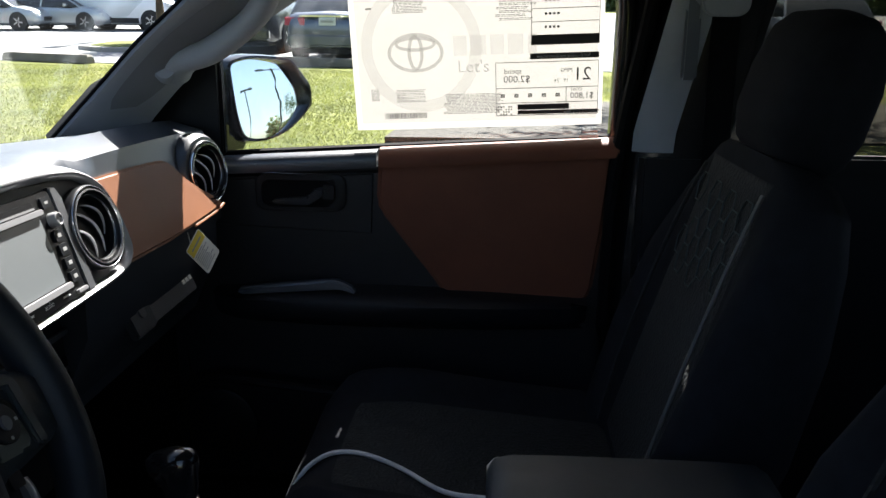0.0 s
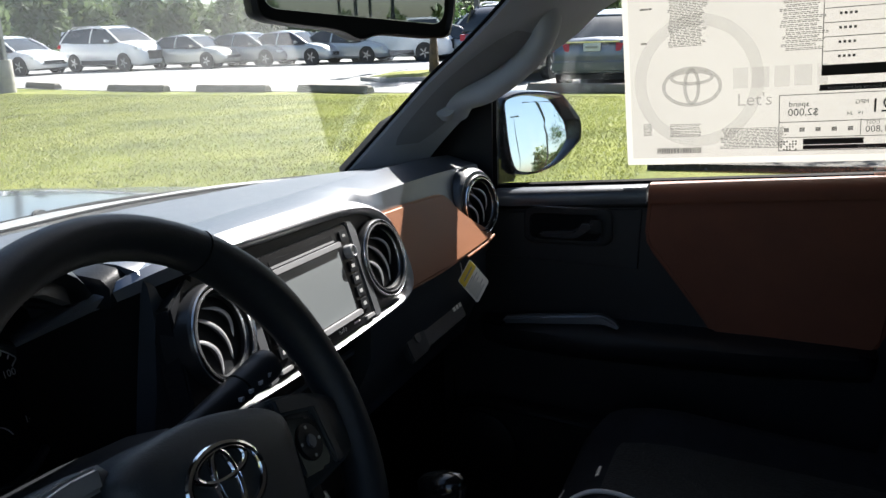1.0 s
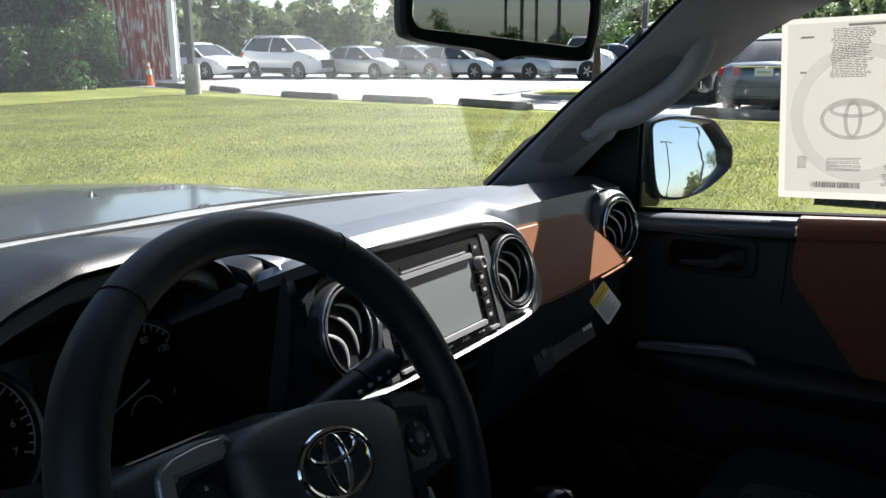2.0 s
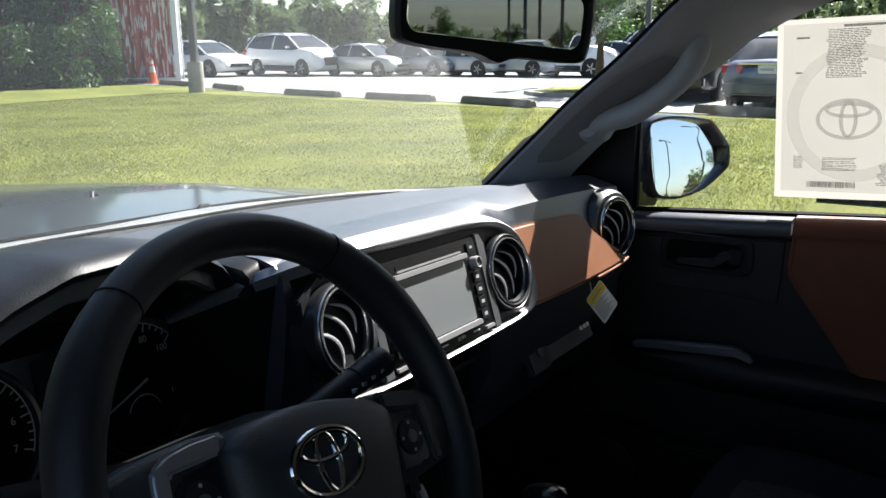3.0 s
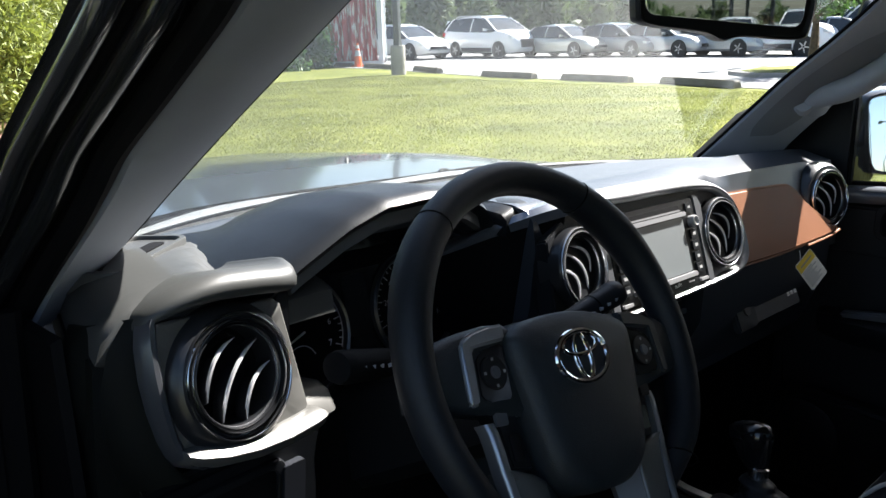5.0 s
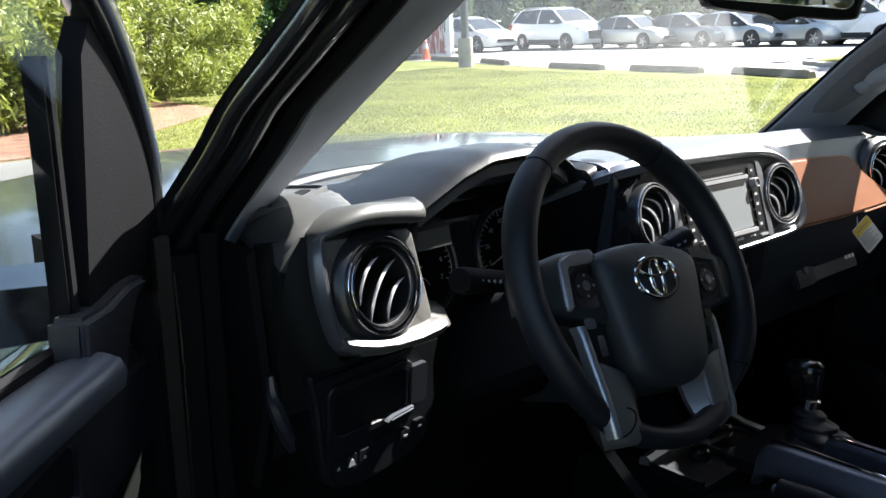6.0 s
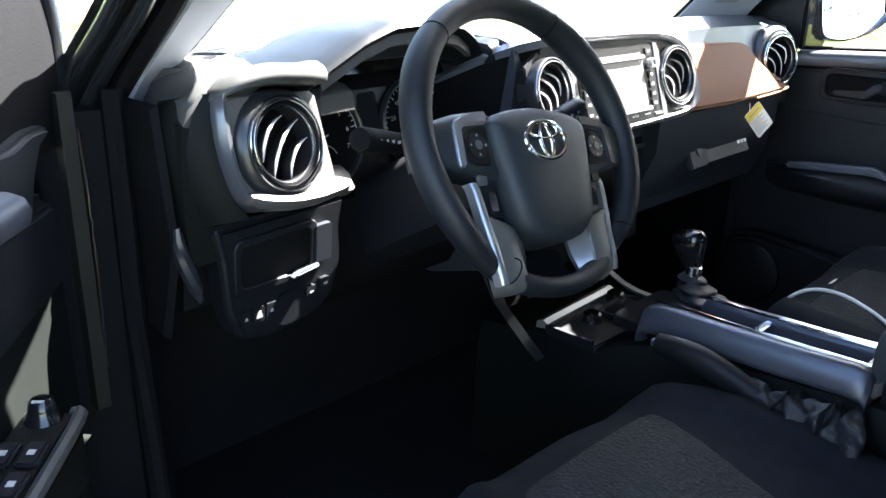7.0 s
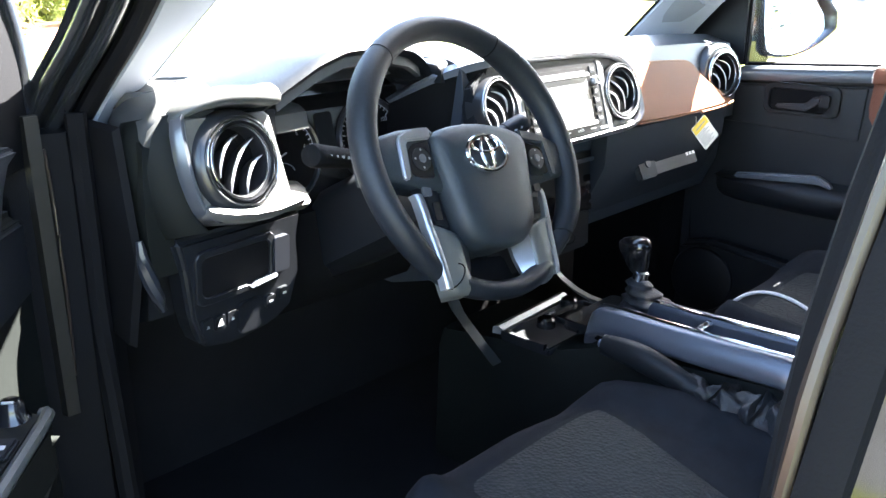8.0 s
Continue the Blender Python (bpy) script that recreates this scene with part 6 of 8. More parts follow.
    dp("handle_cup", prism(rounded(0.134, 0.050, 0.014, cx=-0.04, cy=1.146), 0.001, 0.0065), M_RUBBER, hb, "", f)
    dp("handle", prism([(-0.085, 1.128), (-0.02, 1.126), (0.0, 1.138), (0.012, 1.148), (0.012, 1.158), (-0.005, 1.158), (-0.02, 1.142), (-0.085, 1.136)], 0.012, 0.024, 0.003), M_SATINB, hb, "dark inner door handle", f)
    dp("lock_knob", prism(rounded(0.022, 0.026, 0.004, cx=0.018, cy=1.150), 0.010, 0.020, 0.002), M_PLAST, hb, "", f)
    # armrest with silver pull
    dp("armrest", loft([[(0.742, y, 0.90), (0.70 + g, y, 0.905), (0.672 + g, y, 0.93), (0.668 + g, y, 0.955), (0.676 + g, y, z), (0.70, y, z + 0.006), (0.742, y, z + 0.01)] for y, z, g in ((0.20, 0.955, 0.045), (0.15, 0.958, 0.02), (0.0, 0.968, 0.0), (-0.06, 0.965, 0.0), (-0.3, 0.962, 0.0), (-0.46, 0.955, 0.02), (-0.49, 0.95, 0.05))]), M_DOORSKIN if s > 0 else M_DOORP, None, "black door armrest", sharp=50)
    pull = [(-0.148, 0.962), (-0.10, 0.966), (0.04, 0.977), (0.070, 0.968), (0.066, 0.980), (0.042, 0.993), (0.03, 0.995), (-0.10, 0.982), (-0.148, 0.975)]
    # the driver side pull takes the silver darkened for shade
    dp("silver_pull", prism(pull, 0.032, 0.052, 0.004, 3), M_RIDGE if s > 0 else M_RAILSHADED, None, "satin silver pull strip", f)
    dp("map_pocket", prism([(-0.27, 0.60), (0.30, 0.60), (0.26, 0.76), (-0.20, 0.80), (-0.27, 0.78)], 0.0, 0.05, 0.012, 3), M_PLAST, None, "black map pocket", f)
    dp("speaker", lathe([(0.0005, 0.012), (0.07, 0.014), (0.078, 0.010), (0.082, 0.0)], 36), M_PLAST, None, "round black speaker grille", f @ pose(-0.20, 0.70, 0.045))
    # sail panel and window frame
    sail = [(0.185, 1.21), (0.183, 1.385), (0.222, 1.398), (0.372, 1.262), (0.38, 1.205)]
    if s < 0:
        sail = [(0.205, 1.21), (0.205, 1.44), (0.225, 1.470), (0.245, 1.468), (0.285, 1.443), (0.312, 1.416), (0.338, 1.386), (0.365, 1.346), (0.381, 1.305), (0.392, 1.25), (0.385, 1.205)]
    dp("sail_panel", loft([[(x - 0.07 * max(0.0, z - 1.21), y, z) for y, z in sail] for x in (0.752, 0.772)]), M_PLAST if s > 0 else M_RUBBER, None, "black plastic mirror corner panel")
    front = [(0.778, 0.375, 1.235), (0.765, 0.265, 1.365), (0.745, 0.12, 1.475), (0.728, -0.02, 1.543), (0.718, -0.16, 1.588), (0.714, -0.30, 1.60), (0.712, -0.50, 1.602)]
    if s > 0:
        front = [(x, y, z + 0.036) for x, y, z in front]
    else:
        front = [(0.768, 0.388, 1.215), (0.764, 0.388, 1.26), (0.756, 0.372, 1.33), (0.750, 0.336, 1.388), (0.742, 0.28, 1.446), (0.733, 0.20, 1.50), (0.725, 0.08, 1.55), (0.717, -0.08, 1.585), (0.713, -0.30, 1.60), (0.712, -0.50, 1.602)]
    dp("window_frame", tube(front, 0.019 if s < 0 else 0.014, 10, 5), M_PAINT, None, "black window frame", sharp=60)
    dp("window_frame_rear", tube([(0.712, -0.50, 1.602), (0.722, -0.53, 1.50), (0.752, -0.535, 1.32), (0.772, -0.535, 1.20)], 0.02, 10, 4), M_PAINT, None, "", sharp=60)
    if s > 0:
        dp("frame_seal", tube([(0.716, -0.56, 1.60), (0.722, -0.566, 1.50), (0.742, -0.56, 1.38), (0.757, -0.556, 1.30), (0.77, -0.553, 1.20)], 0.024, 10, 4), M_RUBBER)
    dp("window_channel", box((0.752, 0.178, 1.21), (0.772, 0.192, 1.44), 0.003), M_RUBBER, None)
    dp("belt_seal", loft([[(0.762, y, belt(y) - 0.01), (0.762, y, belt(y) + 0.010), (0.768, y, belt(y) + 0.013), (0.776, y, belt(y) - 0.01)] for y in (0.185, 0.0, -0.25, -0.53)]), M_RUBBER)
    gl = [(0.187, 1.20), (0.182, 1.44), (0.05, 1.52), (-0.10, 1.585), (-0.30, 1.615), (-0.51, 1.62), (-0.53, 1.24)]
    def on_glass(y, z):
        return 0.772 - 0.060 * ((z - 1.20) / 0.42) ** 1.15 if z > 1.2 else 0.772
    pane = dp("window_pane", loft([[(on_glass(y, z) + o, y, z) for y, z in gl] for o in (0.0, 0.004)]), M_PANE, None, "clear side window")
    pane.visible_shadow = False
    # outside mirror
    mf = Matrix.Translation((0.895, 0.135, 1.303)) @ Matrix(((0.727, 0, -0.687, 0), (-0.687, 0, -0.727, 0), (0, 1, 0, 0), (0, 0, 0, 1))) @ pose(0, 0, 0, -3.5, 2.5, 0)
    out = [(-0.095, 0.064), (-0.086, 0.075), (-0.048, 0.084), (0.0, 0.083), (0.042, 0.078), (0.060, 0.069), (0.091, 0.032), (0.098, 0.018), (0.0995, -0.012), (0.094, -0.023), (0.062, -0.050), (0.03, -0.069), (-0.016, -0.082), (-0.060, -0.081), (-0.082, -0.068), (-0.092, -0.02)]
    sm = [(p.x, p.y) for p in spline([(*p, 0) for p in out + out[:1]], 4)][:-1]
    mh = dp("mirror_housing", loft([[(x * k, y * k, z) for x, y in sm] for k, z in ((0.2, -0.03), (0.86, -0.028), (0.89, 0.010), (0.92, 0.017), (0.97, 0.016), (1.0, 0.006), (1.03, -0.02), (1.0, -0.055), (0.88, -0.09), (0.6, -0.115), (0.2, -0.122))]), M_GLOSSB, None, "black outside mirror housing", mf, sharp=50)
    dp("mirror_glass", loft([[(x * k, y * k, z) for x, y in sm] for k, z in ((0.5, -0.008), (0.91, -0.006), (0.91, -0.0002), (0.80, 0.0002), (0.70, 0.0004), (0.60, 0.00056), (0.50, 0.0007), (0.40, 0.00081), (0.30, 0.00089), (0.20, 0.00095), (0.10, 0.00099), (0.02, 0.001))]), M_MIRROR, mh, "tilted mirror glass", mf @ pose(0, 0, 0.009, -4.5, 8, 0), sharp=60)
    dp("mirror_arm", loft([[(0.765, y, z) for y, z in ((0.20, 1.215), (0.30, 1.215), (0.30, 1.26), (0.20, 1.26))], [(0.84, y, z) for y, z in ((0.17, 1.21), (0.26, 1.21), (0.26, 1.26), (0.17, 1.26))], [(0.87, y, z) for y, z in ((0.17, 1.225), (0.24, 1.225), (0.24, 1.27), (0.17, 1.27))]]), M_GLOSSB, mh, "black mirror arm")
    if s < 0:
        top = dp("switch_panel", prism([(0.688, -0.02), (0.735, 0.0), (0.735, 0.305), (0.687, 0.285)], 1.008, 1.020, 0.004, 3), M_DOORP, None, "black armrest switch panel", pose(0, -0.145, 0.0))
        dp("switch_base", prism([(0.684, -0.02), (0.737, 0.0), (0.737, 0.30), (0.682, 0.28)], 0.955, 1.009, 0.004), M_DOORP, top, "", pose(0, -0.145, 0.0))
        knob = dp("mirror_knob", lathe([(0.0005, 0.0205), (0.008, 0.020), (0.0105, 0.0175), (0.0115, 0.012), (0.0125, 0.008), (0.0145, 0.004), (0.0165, 0.0)], 24), M_GLOSSB, top, "black mirror adjuster knob", pose(0.713, 0.132, 1.0195))
        dp("knob_mark", box((0.708, 0.124, 1.0393), (0.718, 0.1275, 1.0405)), M_GREYP, knob)
        for i in range(2):
            for j in range(2):
                sw = dp("window_switch", box((0.692 + 0.022 * i, 0.055 - 0.042 * j, 1.0185), (0.710 + 0.022 * i, 0.090 - 0.042 * j, 1.0255), 0.0025), M_PLAST, top)
                dp("switch_mark", box((0.698 + 0.022 * i, 0.068 - 0.042 * j, 1.0254), (0.704 + 0.022 * i, 0.075 - 0.042 * j, 1.0261)), M_GREYP, sw)
        dp("switch_rail", tube([(0.681, -0.16, 1.016), (0.682, 0.0, 1.0185), (0.684, 0.13, 1.0185), (0.692, 0.143, 1.0175)], 0.0065, 8, 4), M_RAILSHADED, None, "satin silver armrest rail")
    return dr


front_door(1)
front_door(-1)


# ---------- seat belt ----------
def seat_belt(s):
    b = thing("seat_belt", "grey seat belt hanging from the middle post", "seat belt", group="front seat belts")
    part("strap", loft([[(s * x, y, z), (s * (x - 0.002), y, z), (s * (x - 0.002), y - 0.045, z), (s * x, y - 0.045, z)] for x, y, z in ((0.655, -0.655, 1.50), (0.672, -0.66, 1.40), (0.69, -0.665, 1.26), (0.695, -0.67, 1.0), (0.70, -0.68, 0.62))]), M_RUBBER, b, "black belt strap")
    part("guide", prism(rounded(0.075, 0.06, 0.02), 0, 0.02, 0.006, 3), M_TRIM, b, "grey belt guide", Matrix.Diagonal((s, 1, 1, 1)) @ door_face(0.662) @ pose(0.675, 1.49, 0.0))
    part("height_slider", box((s * 0.655, -0.64, 1.36), (s * 0.668, -0.615, 1.60), 0.004), M_DARKSIL, b)
    part("tongue", frame_plate(rounded(0.02, 0.05, 0.004), rounded(0.011, 0.034, 0.003), 0, 0.003), M_CHROME, b, "chrome belt tongue", Matrix.Diagonal((s, 1, 1, 1)) @ door_face(0.685) @ pose(0.69, 1.195, 0.0, 0, 0, 12))
    part("tongue_grip", prism(rounded(0.05, 0.02, 0.005), 0, 0.012, 0.003), M_PLAST, b, "", Matrix.Diagonal((s, 1, 1, 1)) @ door_face(0.688) @ pose(0.695, 1.225, 0.0, 0, 0, 30))


seat_belt(1)
seat_belt(-1)


# ---------- grab handles on the pillar ----------
def grab_handle():
    g = thing("grab_handle", "grey plastic grab handle on the windscreen pillar", "grab handle")
    pts = [(0.655, 0.225, 1.365), (0.632, 0.205, 1.385), (0.625, 0.155, 1.398), (0.622, 0.105, 1.428), (0.618, 0.068, 1.460), (0.610, 0.048, 1.495), (0.602, 0.042, 1.53), (0.60, 0.02, 1.575)]
    part("bar", tube(pts, lambda q: 0.029 - 0.006 * math.sin(math.pi * q), 18, 6, flat=0.9), M_TRIM, g, "grey moulded grip bar", sharp=60)
    m = Matrix.Translation((0.632, 0.215, 1.385)) @ Matrix(((0.35, 0, -0.94, 0), (-0.65, 0.72, -0.24, 0), (0.66, 0.69, 0.25, 0), (0, 0, 0, 1)))
    part("end_cap", loft([[(x, y, z) for x, y in rounded(0.085 * k, 0.040 * k, 0.016 * k)] for k, z in ((1.0, -0.02), (1.0, 0.004), (0.9, 0.010))]), M_TRIM, g, "grey end cap", m)
    part("cap_slot", loft([[(x, y + 0.004, z) for x, y in rounded(0.05, 0.004, 0.0015)] for z in (0.008, 0.0112)]), M_PLAST, g, "", m)


grab_handle()


# ---------- inside mirror ----------
def inside_mirror():
    mi = thing("rear_view_mirror", "black framed inside rear view mirror", "mirror")
    mm = Matrix.Translation((0.014, 0.087, 1.5205)) @ pose(0, 0, 0, 90, 0, -31) @ pose(0, 0, 0, 1.1, 0, -4) @ Matrix.Diagonal((0.92, 0.92, 0.92, 1))
    out = [(-0.128, 0.028), (-0.115, 0.042), (0.0, 0.046), (0.115, 0.040), (0.130, 0.024), (0.128, -0.026), (0.112, -0.042), (0.03, -0.044), (0.0, -0.052), (-0.03, -0.044), (-0.110, -0.040), (-0.126, -0.024)]
    sm = [(p.x, p.y) for p in spline([(*p, 0) for p in out + out[:1]], 4)][:-1]
    h = part("housing", loft([[(x * k, y * k, z) for x, y in sm] for k, z in ((0.93, 0.006), (0.96, 0.012), (1.0, 0.008), (1.0, -0.008), (0.92, -0.025), (0.6, -0.038))]), M_PLAST, mi, "black mirror housing", mm, sharp=50)
    g = [(p[0], p[1]) for p in rounded(0.228, 0.062, 0.016, cy=0.004)]
    part("mirror_glass", prism(g, 0.004, 0.010, 0.001), M_MIRROR, mi, "flat mirror glass", mm)
    part("stem", tube([mm @ Vector((0, 0.01, -0.03)), mm @ Vector((0, 0.05, -0.05)), (0.01, 0.165, 1.610)], 0.009, 10, 4), M_PLAST, mi, "black mirror stem")
    part("foot", lathe([(0.0005, 0.012), (0.018, 0.010), (0.022, 0.0)], 24), M_PLAST, mi, "", pose(0.01, 0.160, 1.612, 45, 0, 0))


inside_mirror()


# ---------- price sheet in the side window ----------
M_PAPER = leafy("sheet_paper", (0.272, 0.264, 0.245), 0.03, 0.5, 3.0)


def price_sheet():
    p = thing("price_sheet", "white printed price sheet taped inside the side window", "paper sheet")
    # sheet frame: x towards the rear, y up the leaning glass
    a0, a1 = Vector((0.758, -0.068, 1.259)), Vector((0.758, -0.505, 1.277))
    up = Vector((-0.040, 0.012, 0.285)).normalized()
    ex = (a1 - a0).normalized()
    ez = ex.cross(up).normalized()
    up = ez.cross(ex)
    m = Matrix(((ex.x, up.x, ez.x, a0.x), (ex.y, up.y, ez.y, a0.y), (ex.z, up.z, ez.z, a0.z), (0, 0, 0, 1)))
    W, Hh = 0.436, 0.297
    bm = bmesh.new()
    vs = [bm.verts.new((0 + W * i / 8, Hh * j / 6, 0.0015 * math.sin(i * 1.3 + j))) for j in range(7) for i in range(9)]
    for j in range(6):
        for i in range(8):
            bm.faces.new((vs[j * 9 + i], vs[j * 9 + i + 1], vs[j * 9 + i + 10], vs[j * 9 + i + 9]))
    part("sheet", bm, M_PAPER, p, "white paper", m)
    z = 0.0035

    def ink(name, rects, material, zz=z):
        b = bmesh.new()
        for x, y, w, h in rects:
            v = [b.verts.new(q) for q in ((x, y, zz), (x + w, y, zz), (x + w, y + h, zz), (x, y + h, zz))]
            b.faces.new(v)
        return part(name, b, material, p, "", m)

    def words(name, body, x, y, size, material, flip=True):
        b = text_mesh(body, size)
        b.transform(pose(x, y, z) @ Matrix.Diagonal((-1 if flip else 1, 1, 1, 1)))
        return part(name, b, material, p, "", m)

    rnd = random.Random(5)
    # second sheet behind the first leaves a brighter margin all round
    back = ink("backing_sheet", [(0.010, 0.012, W - 0.020, Hh - 0.020)], M_BACKING, 0.0021)
    tagged(back, "thin second sheet showing through")
    # pale backing print: oval emblem and word blocks
    def oval(rx, ry, cx, cy, t):
        b = bmesh.new()
        o = [b.verts.new((cx + rx * math.cos(2 * math.pi * k / 48), cy + ry * math.sin(2 * math.pi * k / 48), 0.0025)) for k in range(48)]
        i = [b.verts.new((cx + (rx - t) * math.cos(2 * math.pi * k / 48), cy + (ry - t) * math.sin(2 * math.pi * k / 48), 0.0025)) for k in range(48)]
        for k in range(48):
            b.faces.new((o[k], o[(k + 1) % 48], i[(k + 1) % 48], i[k]))
        return b
    cx, cy = 0.112, 0.135
    for rx, ry, dy in ((0.049, 0.034, 0), (0.014, 0.031, 0), (0.036, 0.013, 0.015)):
        part("emblem_oval", oval(rx, ry, cx, cy + dy, 0.006), M_PAPERGREY, p, "pale grey emblem print", m)
    part("backing_ring", oval(0.105, 0.112, cx + 0.010, cy + 0.008, 0.020), M_FAINT, p, "large pale ring print", m)
    x = 0.178
    for w in (0.030, 0.034, 0.030, 0.034, 0.020):
        ink("word_block", [(x, 0.128, w * 0.78, 0.034)], M_FAINT, 0.0026)
        x += w
    words("slogan", "Let's", 0.212, 0.108, 0.030, M_PAPERGREY, False)
    # fine print
    lines = []

    def block():
        dashes = []
        for x, y, w, h in lines:
            for row in (0.0, -0.0026):
                q = x
                while q < x + w - 0.003:
                    n = min(x + w - q, 0.003 + 0.007 * rnd.random())
                    dashes.append((q, y + row, n, 0.0013))
                    q += n + 0.0014
        ink("text_block", dashes, M_GREYINK)
        lines.clear()
    for k in range(15):
        lines.append((0.075 + 0.004 * rnd.random(), 0.278 - 0.0052 * k, 0.05 + 0.012 * rnd.random(), 0.0022))
    block()
    for k in range(13):
        lines.append((0.246 + 0.012 * rnd.random(), 0.262 - 0.0062 * k, 0.05 + 0.014 * rnd.random(), 0.0022))
    block()
    for k in range(4):
        lines.append((0.03, 0.072 - 0.0055 * k, 0.015, 0.0020))
    block()
    for k in range(4):
        lines.append((0.075, 0.070 - 0.006 * k, 0.05 + 0.01 * rnd.random(), 0.0020))
    block()
    for k in range(7):
        lines.append((0.155 + 0.01 * rnd.random(), 0.060 - 0.0052 * k, 0.098, 0.0018))
    block()
    for item in ((0.03, 0.266, 0.02, 0.003), (0.03, 0.21, 0.01, 0.003), (0.10, 0.282, 0.18, 0.004), (0.31, 0.28, 0.11, 0.004)):
        ink("text_line", [item], M_GREYINK)
    bars = []
    x = 0.052
    while x < 0.125:
        w = rnd.choice((0.0008, 0.0014, 0.002))
        bars.append((x, 0.020, w, 0.010))
        x += w + rnd.choice((0.0008, 0.0012))
    ink("barcode", bars, M_BLACKP)
    # ratings box and fuel box on the right hand half
    def frame_rects(x, y, w, h, t=0.0012):
        return [(x, y, w, t), (x, y + h - t, w, t), (x, y, t, h), (x + w - t, y, t, h)]
    ink("ratings_box", frame_rects(0.312, 0.142, 0.116, 0.138) + [(0.312, 0.142, 0.116, 0.017), (0.312, 0.268, 0.116, 0.012)] + [(0.314, 0.180 + 0.022 * k, 0.112, 0.0012) for k in range(4)] + [(0.335 + 0.007 * q, 0.170 + 0.022 * k, 0.004, 0.004) for k in range(4) for q in range(4)], M_BLACKP)
    ink("fuel_box", frame_rects(0.250, 0.020, 0.178, 0.094) + [(0.310, 0.118, 0.118, 0.010), (0.250, 0.068, 0.178, 0.0012), (0.250, 0.042, 0.178, 0.0012), (0.372, 0.042, 0.0012, 0.028), (0.288, 0.022, 0.14, 0.007), (0.288, 0.030, 0.09, 0.010)], M_BLACKP)
    ink("code_block", [(0.253 + 0.0045 * i, 0.021 + 0.0045 * j, 0.003, 0.003) for i in range(6) for j in range(4) if (i * 3 + j * 5) % 4], M_GREYINK)
    words("number", "21", 0.400, 0.090, 0.032, M_BLACKP)
    words("small_number", "19", 0.372, 0.080, 0.009, M_BLACKP)
    words("small_number", "24", 0.356, 0.080, 0.009, M_BLACKP)
    words("unit", "MPG", 0.373, 0.098, 0.010, M_BLACKP)
    words("amount", "$2,000", 0.287, 0.084, 0.017, M_BLACKP)
    words("word", "spend", 0.280, 0.098, 0.013, M_BLACKP)
    words("amount", "$1,800", 0.400, 0.053, 0.015, M_BLACKP)
    words("word", "COST", 0.390, 0.064, 0.008, M_BLACKP)
    words("word", "Fuel Economy and Environment", 0.368, 0.1225, 0.0072, M_WHITE)
    words("address", "fueleconomy.gov", 0.40, 0.025, 0.009, M_WHITE)
    for k in range(5):
        ink("icon", [(0.258 + 0.024 * k, 0.052, 0.008, 0.007)], M_GREYINK)


    # small white print on the glass below the sheet
    for x, y, w in ((0.400, -0.014, 0.028), (0.396, -0.022, 0.034), (0.402, -0.032, 0.008), (0.422, -0.030, 0.006)):
        ink("glass_print", [(x, y, w, 0.004)], M_WHITE, 0.006)


price_sheet()


# ---------- warning tag hanging from the dash ----------
def warning_tag():
    t = thing("warning_tag", "white and yellow paper warning tag hanging below the dash panel", "paper tag")
    m = face(0.508, 0.142, 1.092, 14, -22) @ pose(0, 0, 0, 0, 0, 38) @ Matrix.Diagonal((0.78, 0.78, 1, 1))
    part("paper", prism(rounded(0.062, 0.074, 0.006), 0, 0.0008), mat("tag_paper", (0.72, 0.71, 0.66), 0.7, var=0.06, scale=20), t, "white paper", m)
    part("yellow_field", prism(rounded(0.058, 0.022, 0.002, cy=0.024), 0.0008, 0.0013), M_YELLOW, t, "yellow warning field", m)
    b = bmesh.new()
    rnd = random.Random(8)
    for k in range(9):
        w = 0.03 + 0.018 * rnd.random()
        merge(b, box((-0.026, 0.008 - 0.0046 * k, 0.001), (-0.026 + w, 0.0098 - 0.0046 * k, 0.0014)))
    merge(b, box((-0.02, 0.022, 0.0013), (0.02, 0.025, 0.0017)))
    part("print_lines", b, M_GREYP, t, "", m)
    part("string", tube([m @ Vector((-0.01, 0.034, 0)), (0.505, 0.165, 1.125), (0.50, 0.18, 1.13)], 0.001, 5, 3), M_WHITE, t)


warning_tag()
# ---------- outside: ground ----------
M_GRASS = mat("grass", (0.078, 0.095, 0.020), 0.9, var=0.22, fine=0.42, fscale=70, scale=0.7, bump=0.8, bscale=60, tint=(0.130, 0.134, 0.036), spec=0.1)
M_BLADE = leafy("grass_blades", (0.165, 0.180, 0.046), 0.4, 0.5, 0.9)
M_LOT = mat("pale_asphalt", (0.150, 0.149, 0.150), 0.85, var=0.12, scale=0.5, bump=0.5, bscale=60)
M_ROAD = mat("asphalt", (0.075, 0.073, 0.07), 0.9, var=0.3, scale=0.8, bump=0.8, bscale=80)
M_MULCH = mat("bark_mulch", (0.14, 0.065, 0.038), 0.95, var=0.5, scale=3.0, bump=1.0, bscale=22)
M_SOIL = mat("dark_soil", (0.045, 0.037, 0.030), 0.95, var=0.5, scale=4.0, bump=1.0, bscale=25, fine=0.5, fscale=30)
M_CONC = mat("concrete", (0.30, 0.28, 0.25), 0.9, var=0.25, scale=3.0, bump=0.6, bscale=50)
M_STOP = mat("kerb_stop_concrete", (0.16, 0.14, 0.12), 0.9, var=0.3, scale=3.0, bump=0.6, bscale=50)
M_BARK = mat("bark", (0.09, 0.065, 0.045), 0.95, var=0.4, scale=6.0, bump=1.0, bscale=30)
M_CYPRESS = leafy("cypress_leaf", (0.050, 0.102, 0.026), 0.35, 0.35)
M_DARKLEAF = leafy("dark_leaf", (0.040, 0.080, 0.020))
M_PINE = leafy("juniper_leaf", (0.16, 0.19, 0.035))
